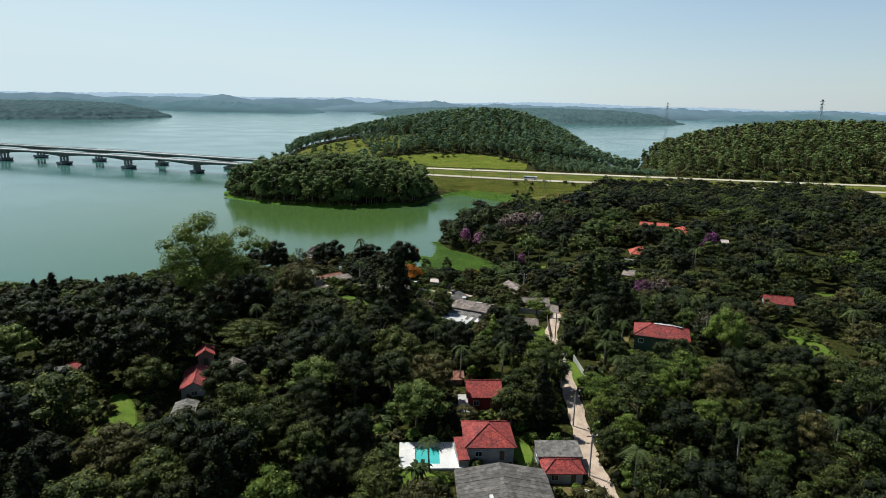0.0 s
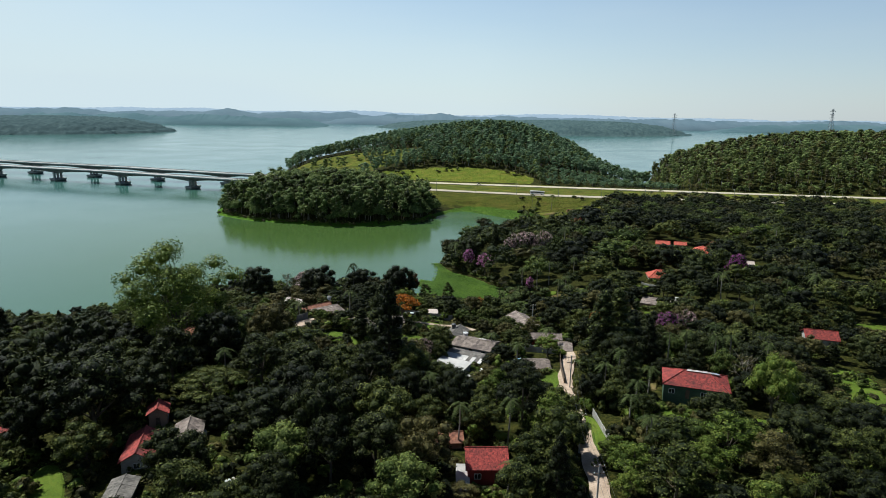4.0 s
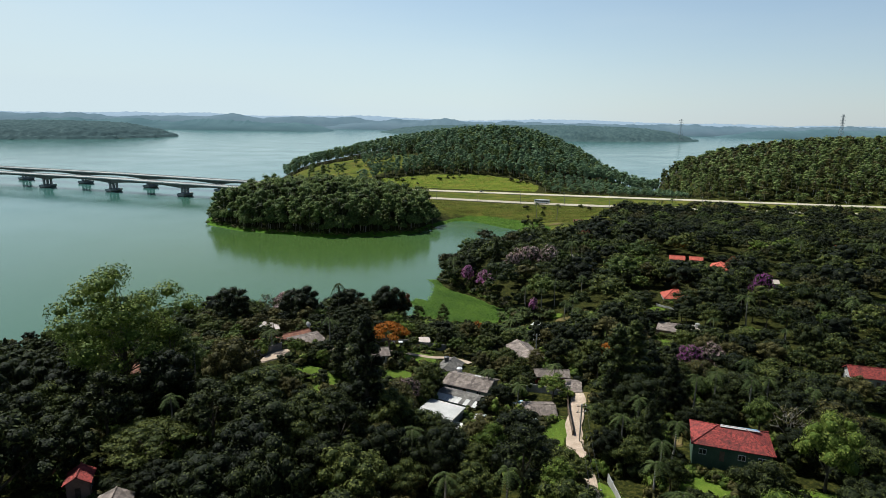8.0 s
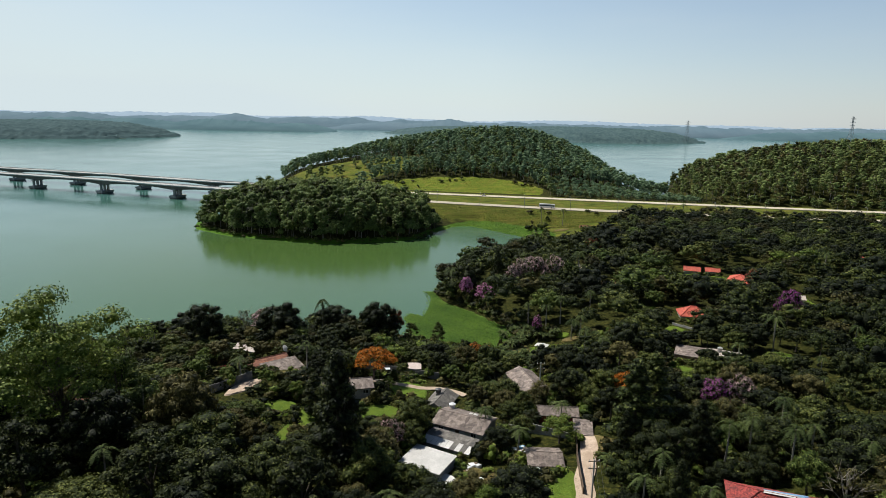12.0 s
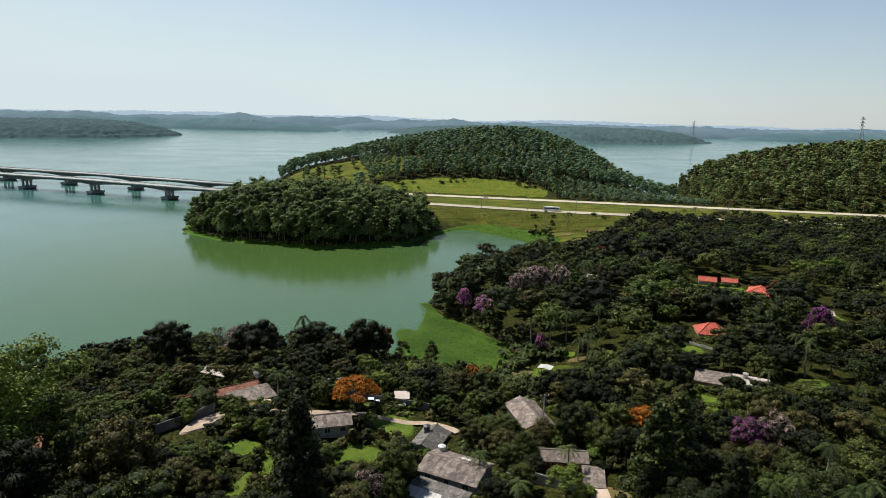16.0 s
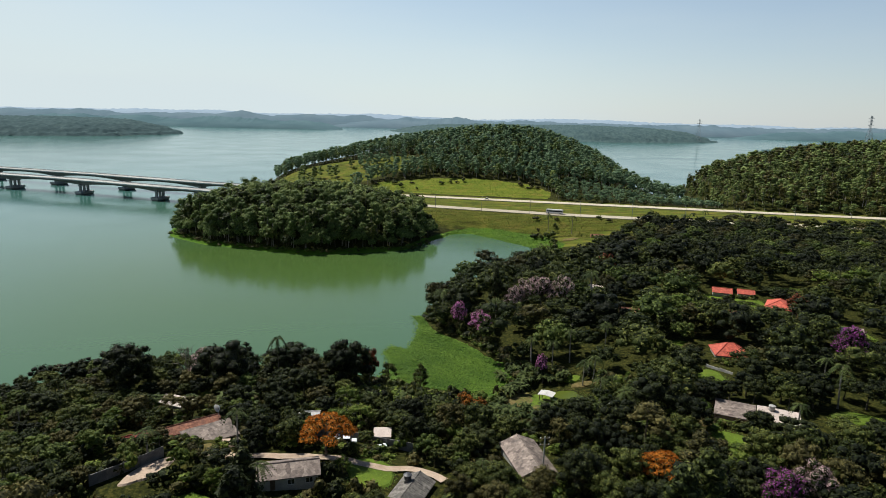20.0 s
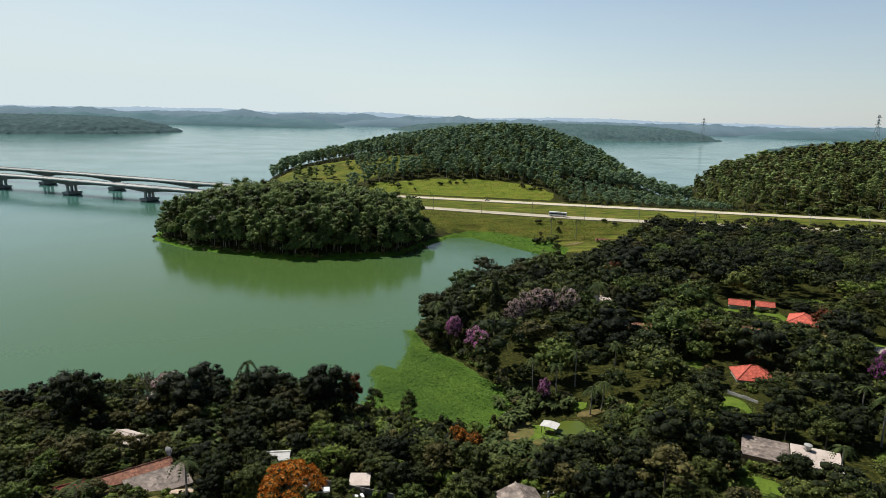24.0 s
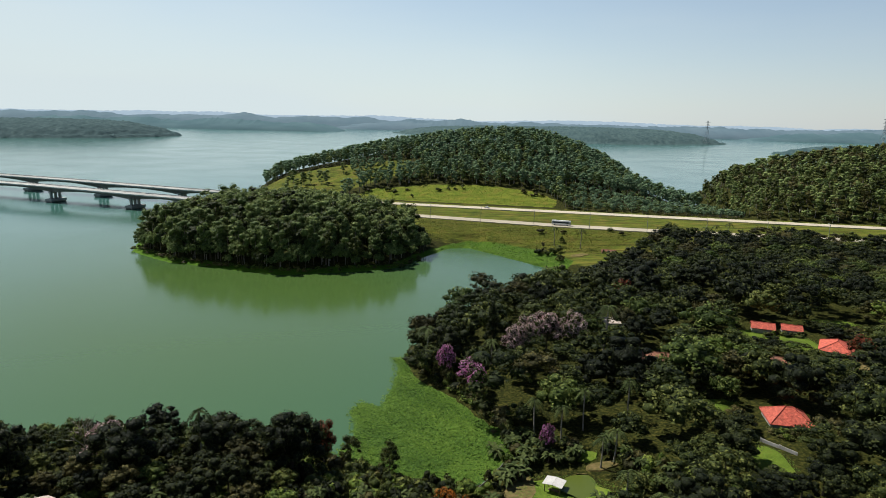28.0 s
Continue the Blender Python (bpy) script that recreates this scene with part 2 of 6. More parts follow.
def water_material(name, deep, shallow, ripple, cove=None):
    m, n, l, b = mat(name, 0.12)
    big = noise_tex(n, l, 0.004, 4.0)
    l.new(ramp(n, l, big.outputs["Fac"], [(0.35, deep), (0.65, shallow)]).outputs[0], b.inputs["Base Color"])
    if cove:      # olive tree reflections painted into the sheltered cove's water, fading to open teal
        tc, away, reach = (n.new("ShaderNode" + k) for k in ("TexCoord", "VectorMath", "MapRange"))
        away.operation = "DISTANCE"
        away.inputs[1].default_value = (-90, 420, 0)
        l.new(tc.outputs["Object"], away.inputs[0])
        l.new(away.outputs["Value"], reach.inputs[0])
        reach.inputs[1].default_value, reach.inputs[2].default_value = 60, 330
        open_ = ramp(n, l, big.outputs["Fac"], [(0.35, deep), (0.65, shallow)]).outputs[0]
        l.new(mix(n, l, cove, open_, reach.outputs[0]), b.inputs["Base Color"])
    b.inputs["IOR"].default_value = 1.33
    b.inputs["Specular IOR Level"].default_value = 0.7
    w = noise_tex(n, l, 0.55, 3.0)
    streak = noise_tex(n, l, 0.012, 3.0)
    l.new(ramp(n, l, streak.outputs["Fac"], [(0.35, (0.12, 0.12, 0.12)), (0.65, (0.17, 0.17, 0.17))]).outputs[0], b.inputs["Roughness"])
    bump(n, l, b, w.outputs["Fac"], ripple, 0.25)
    return m


WATER = water_material("lake_water", (0.040, 0.116, 0.096), (0.047, 0.130, 0.108), 0.085, (0.058, 0.106, 0.026))
POND_WATER = water_material("pond_water", (0.070, 0.092, 0.012), (0.085, 0.108, 0.018), 0.05)


def ground_material():
    m, n, l, b = mat("ground_cover", 0.95)
    b.inputs["Specular IOR Level"].default_value = 0.08
    cover = n.new("ShaderNodeAttribute")
    cover.attribute_name = "cover"
    edge = noise_tex(n, l, 0.12, 5.0)
    fine = noise_tex(n, l, 1.2, 5.0)
    wide = noise_tex(n, l, 0.03, 4.0)
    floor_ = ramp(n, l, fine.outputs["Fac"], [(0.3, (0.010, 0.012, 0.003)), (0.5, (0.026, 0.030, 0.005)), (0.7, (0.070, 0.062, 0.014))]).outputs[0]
    place = n.new("ShaderNodeTexCoord")
    lay = n.new("ShaderNodeMapping")
    lay.inputs["Rotation"].default_value = (0, 0, radians(9))
    lay.inputs["Scale"].default_value = (0.035, 0.32, 0.3)
    l.new(place.outputs["Object"], lay.inputs["Vector"])
    rows = n.new("ShaderNodeTexNoise")
    rows.inputs["Scale"].default_value, rows.inputs["Detail"].default_value, rows.inputs["Roughness"].default_value = 1.0, 6.0, 0.7
    l.new(lay.outputs[0], rows.inputs["Vector"])
    grass = ramp(n, l, edge.outputs["Fac"], [(0.3, (0.072, 0.098, 0.014)), (0.5, (0.112, 0.130, 0.019)), (0.7, (0.150, 0.130, 0.030))]).outputs[0]
    streak = ramp(n, l, rows.outputs["Fac"], [(0.36, (0.32, 0.30, 0.26)), (0.50, (0.9, 0.9, 0.9)), (0.66, (1.3, 1.22, 1.0))]).outputs[0]
    grass = mix(n, l, grass, streak, 1.0, "MULTIPLY")
    marsh = ramp(n, l, edge.outputs["Fac"], [(0.3, (0.045, 0.110, 0.008)), (0.7, (0.090, 0.165, 0.014))]).outputs[0]
    grain = ramp(n, l, fine.outputs["Fac"], [(0.2, (0.65, 0.65, 0.65)), (0.8, (1.2, 1.2, 1.2))]).outputs[0]
    spots = ramp(n, l, wide.outputs["Fac"], [(0.35, (0.85, 0.9, 0.8)), (0.65, (1.1, 1.05, 1.1))]).outputs[0]
    sep = n.new("ShaderNodeSeparateColor")
    l.new(cover.outputs["Color"], sep.inputs[0])

    def mask(channel):
        k = n.new("ShaderNodeMath")
        k.operation = "ADD"
        l.new(sep.outputs[channel], k.inputs[0])
        j = n.new("ShaderNodeMath")
        j.operation = "MULTIPLY_ADD"
        l.new(edge.outputs["Fac"], j.inputs[0])
        j.inputs[1].default_value, j.inputs[2].default_value = 0.8, -0.4
        l.new(j.outputs[0], k.inputs[1])
        return ramp(n, l, k.outputs[0], [(0.42, (0, 0, 0)), (0.58, (1, 1, 1))]).outputs[0]

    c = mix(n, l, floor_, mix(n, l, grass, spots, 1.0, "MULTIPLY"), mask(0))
    hay = ramp(n, l, edge.outputs["Fac"], [(0.3, (0.098, 0.150, 0.016)), (0.5, (0.165, 0.200, 0.024)), (0.7, (0.205, 0.185, 0.034))]).outputs[0]
    c = mix(n, l, c, mix(n, l, hay, streak, 0.5, "MULTIPLY"), mask(2))
    c = mix(n, l, c, marsh, mask(1))
    l.new(mix(n, l, c, grain, 1.0, "MULTIPLY"), b.inputs["Base Color"])
    bump(n, l, b, fine.outputs["Fac"], 0.7, 0.4)
    return m


GROUND = ground_material()
# leaf colours shifted blue-grey to paint in the haze over far shores
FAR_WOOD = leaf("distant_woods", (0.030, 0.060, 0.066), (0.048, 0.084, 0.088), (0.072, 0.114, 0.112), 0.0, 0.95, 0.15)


# haze of distance painted as a bluish base colour with a faint glow
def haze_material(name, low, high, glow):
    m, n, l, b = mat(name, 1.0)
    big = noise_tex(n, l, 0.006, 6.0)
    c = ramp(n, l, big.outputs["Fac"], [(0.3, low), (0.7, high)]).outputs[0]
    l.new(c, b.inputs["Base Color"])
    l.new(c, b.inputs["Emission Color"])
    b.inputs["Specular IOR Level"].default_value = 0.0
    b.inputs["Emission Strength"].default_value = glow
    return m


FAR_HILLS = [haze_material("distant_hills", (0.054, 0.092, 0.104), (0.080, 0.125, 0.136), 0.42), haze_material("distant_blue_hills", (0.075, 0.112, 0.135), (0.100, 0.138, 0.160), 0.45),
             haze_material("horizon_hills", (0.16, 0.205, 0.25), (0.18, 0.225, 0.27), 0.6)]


# ---------------------------------------------------------------- mesh helpers
def mesh_np(name, verts, tris, mats, index=None, tone=None, smooth=False):
    """A mesh from arrays of points and triangles (or quads)."""
    me = bpy.data.meshes.new(name)
    verts, tris = np.asarray(verts, np.float32), np.asarray(tris, np.int32)
    k = tris.shape[1]
    me.vertices.add(len(verts))
    me.vertices.foreach_set("co", verts.ravel())
    me.loops.add(tris.size)
    me.loops.foreach_set("vertex_index", tris.ravel())
    me.polygons.add(len(tris))
    me.polygons.foreach_set("loop_start", np.arange(0, tris.size, k, dtype=np.int32))
    me.polygons.foreach_set("loop_total", np.full(len(tris), k, np.int32))
    for m in mats:
        me.materials.append(m)
    if index is not None:
        me.polygons.foreach_set("material_index", np.asarray(index, np.int32))
    me.polygons.foreach_set("use_smooth", np.full(len(tris), smooth, bool))
    me.update(calc_edges=True)
    if tone is not None:
        me.attributes.new("tone", "FLOAT", "POINT").data.foreach_set("value", np.asarray(tone, np.float32))
    return me


def part(name, bm, material, parent=None, label=""):
    """Links a bmesh as one mesh object under a thing or a part."""
    me = bpy.data.meshes.new(name)
    bm.to_mesh(me)
    bm.free()
    me.materials.append(material)
    ob = new(name, me)
    ob.parent = parent
    return tagged(ob, label) if label else ob


def thing(name, x, y, z, turn=0.0, label="", category="", group=""):
    e = new(name)
    e.empty_display_size = 0.5
    e.matrix_basis = pose(x, y, z, 0, 0, turn)
    return tagged(e, label, category, group)


def add_box(bm, x0, y0, z0, x1, y1, z1):
    v = [bm.verts.new((x, y, z)) for z in (z0, z1) for x, y in ((x0, y0), (x1, y0), (x1, y1), (x0, y1))]
    for f in ((3, 2, 1, 0), (4, 5, 6, 7), (0, 1, 5, 4), (1, 2, 6, 5), (2, 3, 7, 6), (3, 0, 4, 7)):
        bm.faces.new([v[k] for k in f])
    return v


def box(x0, y0, z0, x1, y1, z1, bevel=0.0):
    bm = bmesh.new()
    add_box(bm, x0, y0, z0, x1, y1, z1)
    if bevel:
        bmesh.ops.bevel(bm, geom=bm.edges[:], offset=bevel, segments=1, affect="EDGES")
    return bm


def slab(points, thickness):
    """A plate over a polygon of 3D points, thickened downwards."""
    bm = bmesh.new()
    top = [bm.verts.new(p) for p in points]
    low = [bm.verts.new((p[0], p[1], p[2] - thickness)) for p in points]
    bm.faces.new(top)
    bm.faces.new(low[::-1])
    n = len(points)
    for k in range(n):
        bm.faces.new((low[k], low[(k + 1) % n], top[(k + 1) % n], top[k]))
    bmesh.ops.recalc_face_normals(bm, faces=bm.faces[:])
    return bm


def beam(bm, a, b, r, sides=4):
    """A straight bar from a to b."""
    a, b = Vector(a), Vector(b)
    q = (b - a).to_track_quat("Z", "Y")
    rings = []
    for c in (a, b):
        rings.append([bm.verts.new(c + q @ Vector((r * math.cos(t), r * math.sin(t), 0))) for t in [2 * math.pi * (k + 0.5) / sides for k in range(sides)]])
    for k in range(sides):
        bm.faces.new((rings[0][k], rings[0][(k + 1) % sides], rings[1][(k + 1) % sides], rings[1][k]))
    bm.faces.new(rings[0][::-1])
    bm.faces.new(rings[1])


# ---------------------------------------------------------------- the lie of the land
NEAR_SHORE = [(-2500, -900), (-900, -160), (-420, 100), (-250, 180), (-170, 232), (-140, 252), (-126, 262), (-104, 287), (-84, 294),
             (-60, 297), (-30, 300), (-16, 297), (-6, 288), (16, 280), (27, 289), (31, 307), (22, 316), (13, 330), (3, 340), (-4, 357), (1, 374), (5, 390),
             (12, 405), (23, 420), (36, 433), (45, 447), (52, 466), (54, 478), (48, 487)]
FAR_SHORE = [(34, 523), (17, 546), (5, 542), (-1, 530), (-11, 508), (-21, 485),
             (-38, 476), (-58, 469), (-76, 462), (-108, 470), (-143, 481), (-176, 504), (-186, 530), (-183, 575), (-190, 625), (-196, 680),
             (-190, 730), (-200, 800), (-216, 850), (-204, 905), (-120, 975), (50, 1030), (170, 1040), (240, 1000), (222, 930), (197, 865), (194, 810), (222, 768), (252, 800), (264, 855), (280, 905),
             (310, 960), (420, 1040), (600, 1120), (900, 1160), (2200, 1300), (4900, 1400), (4900, -900)]
MAIN_LAND = NEAR_SHORE + FAR_SHORE
LONG_ISLAND = [(-3300, 1400), (-1900, 1560), (-1233, 1765), (-1012, 1925), (-960, 2100), (-962, 2270), (-1100, 2420), (-1600, 2380), (-3300, 2200)]
HEADLAND = [(-420, 3390), (-250, 3150), (100, 2720), (300, 2540), (445, 2480), (700, 2560), (1056, 2845), (1082, 2890), (1010, 3100), (700, 3500), (100, 3700)]
RIGHT_CAPE = [(1500, 2260), (1250, 2210), (1000, 2150), (885, 2085), (960, 2005), (1100, 1945), (1300, 1905), (2600, 1800), (2600, 2300)]
ROAD_NEAR = [(-196, 647), (-150, 634), (-44, 607), (20, 590), (85, 575), (145, 567), (278, 556), (420, 546), (700, 526), (1100, 500)]
ROAD_FAR = [(-196, 698), (-120, 680), (-49, 662), (20, 652), (95, 641), (184, 628), (334, 606), (480, 590), (760, 560), (1100, 530)]
ROAD_Z = 11.2


def inside_dist(poly, x, y):
    """Distance to a polygon's outline, positive inside."""
    x, y = np.asarray(x, float), np.asarray(y, float)
    best, odd = np.full(x.shape, 1e12), np.zeros(x.shape, bool)
    for (ax, ay), (bx, by) in zip(poly, poly[1:] + poly[:1]):
        dx, dy = bx - ax, by - ay
        t = np.clip(((x - ax) * dx + (y - ay) * dy) / (dx * dx + dy * dy), 0, 1)
        best = np.minimum(best, (x - ax - t * dx) ** 2 + (y - ay - t * dy) ** 2)
        if dy:
            odd ^= ((ay > y) != (by > y)) & (x < ax + dx * (y - ay) / dy)
    return np.where(odd, 1, -1) * np.sqrt(best)


def bell(x, y, cx, cy, sx, sy):
    return np.exp(-((x - cx) ** 2 / (2 * sx * sx) + (y - cy) ** 2 / (2 * sy * sy)))


def wave(x, y, s):
    return np.sin(x / s + 1.3 * np.sin(y / (1.7 * s))) * np.sin(y / (1.2 * s) + 0.7) * 0.5 + np.sin((x * 0.6 + y * 0.8) / (0.43 * s)) * 0.25


ROAD_STRIP = ROAD_NEAR + ROAD_FAR[::-1]


def ground(x, y):
    """Height of the land, or of the lake bed, at x, y."""
    x, y = np.asarray(x, float), np.asarray(y, float)
    d = inside_dist(MAIN_LAND, x, y) + 1.2 * wave(x, y, 9.0)
    rise = 1 - np.exp(-np.maximum(d, 0) / 30.0)
    h = 9.0 * (1 - np.exp(-np.maximum(d, 0) / 40.0))
    h = h + rise * (5.5 * bell(x, y, 72, 152, 30, 30) + 4.5 * bell(x, y, -62, 178, 45, 40) + 2.0 * bell(x, y, 40, 205, 14, 14) + 3.6 * bell(x, y, -30, 229, 26, 13))
    h = h - 3.0 * bell(x, y, 44, 283, 9, 8) - 4.0 * bell(x, y, 70, 480, 45, 40) - 5.0 * bell(x, y, 205, 715, 28, 40)
    hill = 50 * bell(x, y, 62, 850, np.where(x < 62, 146, 84), 78)
    hill = hill + np.clip((x - 230) / 12.0, 0, 1) * 46 * bell(x, y, 480, 775, np.where(x < 480, 178, 500), 95)
    h = h + (1 - np.exp(-np.maximum(d, 0) / 11.0)) * hill + rise * 10 * bell(x, y, -85, 515, 55, 30)
    h = h + rise * (0.8 * wave(x, y, 23.0) + 3.0 * np.clip(d / 200, 0, 1) * wave(x, y, 70.0))
    strip = -inside_dist(ROAD_STRIP, x, y)
    w = np.clip(1 - (strip - 12) / 34.0, 0, 1)
    w = np.where(x < -190, 0, w * w * (3 - 2 * w)) * np.clip(d / 14.0, 0, 1)
    h = h * (1 - w) + (ROAD_Z - 1.0) * w
    h = np.where(d > 0, np.minimum(0.5, 0.25 * d) + h, np.maximum(-4, 0.3 * d - 0.3))
    for poly, top, s in ((LONG_ISLAND, 34, 70), (HEADLAND, 48, 130), (RIGHT_CAPE, 20, 60)):
        e = inside_dist(poly, x, y) + 25 * wave(x, y, 140.0) - 26
        h = np.maximum(h, np.where(e > 0, top * (1 - np.exp(-np.maximum(e, 0) / s)) * (1 + 0.25 * wave(x, y, 260.0)) + 0.5, -4))
    return h


def gz(x, y):
    return float(ground(np.array([x]), np.array([y]))[0])


def spread(fine0, fine1, step, low, high, grow=1.09):
    mid = list(np.arange(fine0, fine1 + step, step))
    s, v = step, fine1 + step
    up = []
    while v < high:
        up.append(v)
        s *= grow
        v += s
    s, v = step, fine0 - step
    down = []
    while v > low:
        down.append(v)
        s *= grow
        v -= s
    return np.array([low] + down[::-1] + mid + up + [high])


gx, gy = spread(-190, 330, 4.0, -4900, 4900), spread(90, 700, 4.0, -900, 4995, 1.035)
GX, GY = np.meshgrid(gx, gy)
GZ = ground(GX, GY)
idx = np.arange(GX.size).reshape(GX.shape)
quads = np.stack([idx[:-1, :-1], idx[:-1, 1:], idx[1:, 1:], idx[1:, :-1]], -1).reshape(-1, 4)
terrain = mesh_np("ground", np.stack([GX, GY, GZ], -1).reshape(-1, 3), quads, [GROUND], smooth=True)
MEADOW = [(-85, 690), (-20, 680), (40, 672), (84, 665), (88, 682), (72, 704), (30, 718), (-25, 724), (-72, 716)]
PASTURE = [(-198, 800), (-192, 712), (-140, 698), (-102, 698), (-70, 742), (-38, 758), (-44, 788), (-100, 800), (-135, 812), (-165, 816)]
MARSH = [(-6, 528), (5, 548), (17, 554), (38, 545), (66, 527), (76, 506), (62, 478), (52, 462), (44, 480), (30, 520)]
SHORE_FIELD = [(20, 560), (50, 530), (66, 508), (80, 496), (112, 508), (120, 545)]
strip_d = -inside_dist(ROAD_STRIP, GX, GY)
cover = np.zeros((GX.size, 4), np.float32)
grass = np.maximum(np.clip(1.2 - strip_d / np.where(GY > np.interp(GX, [a for a, _ in ROAD_FAR], [b for _, b in ROAD_FAR]), 22.0, 58.0), 0, 1), np.clip(0.5 + np.maximum(inside_dist(MEADOW, GX, GY), inside_dist(PASTURE, GX, GY)) / 10.0, 0, 1))
cover[:, 0] = grass.ravel()
cover[:, 1] = np.clip(0.5 + inside_dist(MARSH, GX, GY) / 8.0, 0, 1).ravel()
bank = np.clip(1.0 - np.abs(inside_dist(MAIN_LAND, GX, GY) - 1.0) / 7.0, 0, 1)
cover[:, 1] = np.maximum(cover[:, 1], (bank * (GY > 440) * (GY < 620)).ravel())
cover[:, 2] = np.clip(0.5 + inside_dist(MEADOW, GX, GY) / 10.0, 0, 1).ravel()
cover[:, 0] = np.maximum(cover[:, 0], np.clip(0.5 + inside_dist(SHORE_FIELD, GX, GY) / 10.0, 0, 1).ravel())
cover[:, 3] = 1
terrain.color_attributes.new("cover", "FLOAT_COLOR", "POINT").data.foreach_set("color", cover.ravel())
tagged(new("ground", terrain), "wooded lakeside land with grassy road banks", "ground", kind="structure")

bm = bmesh.new()
bmesh.ops.create_grid(bm, x_segments=8, y_segments=8, size=4990)
tagged(part("water", bm, WATER), "calm green lake water with faint ripples", "water", kind="structure")


# ---------------------------------------------------------------- highway and bridge
def along(line, step):
    """Points and directions at even steps on a rounded line."""
    p = np.array(line, float)
    s = np.r_[0, np.cumsum(np.hypot(*np.diff(p, axis=0).T))]
    t = np.arange(0, s[-1], step)
    q = np.stack([np.interp(t, s, p[:, 0]), np.interp(t, s, p[:, 1])], -1)
    for _ in range(3):
        q[1:-1] = (q[:-2] + 2 * q[1:-1] + q[2:]) / 4
    return q


def ribbon(name, line, width, lift, material, z=None, step=4.0, thickness=0.0, uneven=0.0):
    q = along(line, step)
    t = np.gradient(q, axis=0)
    t /= np.hypot(*t.T)[:, None]
    nrm = np.stack([-t[:, 1], t[:, 0]], -1)
    bm = bmesh.new()
    prev = None
    for k, (p, v) in enumerate(zip(q, nrm)):
        row = []
        for s in (-0.5, -0.17, 0.17, 0.5):
            w = width * s * (1 + uneven * math.sin(k * 1.7 + s * 9))
            a = p + v * w
            row.append(bm.verts.new((a[0], a[1], (gz(*a) if z is None else z) + lift)))
        if thickness:
            row = [bm.verts.new((row[0].co.x, row[0].co.y, row[0].co.z - thickness))] + row + [bm.verts.new((row[-1].co.x, row[-1].co.y, row[-1].co.z - thickness))]
        if prev:
            for a, b, c, d in zip(prev, prev[1:], row[1:], row):
                bm.faces.new((a, d, c, b))
        prev = row
    bmesh.ops.recalc_face_normals(bm, faces=bm.faces[:])
    return part(name, bm, material)


for road in (ROAD_NEAR, ROAD_FAR):
    tagged(ribbon("road", road, 12.0, 0.0, PAVING, ROAD_Z, 8.0, 0.6), "pale concrete highway carriageway on a grassy bank", "road", kind="structure")

BRIDGE_NEAR = [(-196, 647), (-260, 664), (-344, 688.5), (-428, 713), (-512, 738), (-596, 763), (-680, 788), (-764, 813), (-848, 838), (-932, 863)]
BRIDGE_FAR = [(-196, 698), (-240, 707), (-326, 730), (-412, 756), (-497, 781), (-582, 807), (-667, 832), (-752, 858), (-837, 884), (-922, 909)]
DECK_Z = 13.0


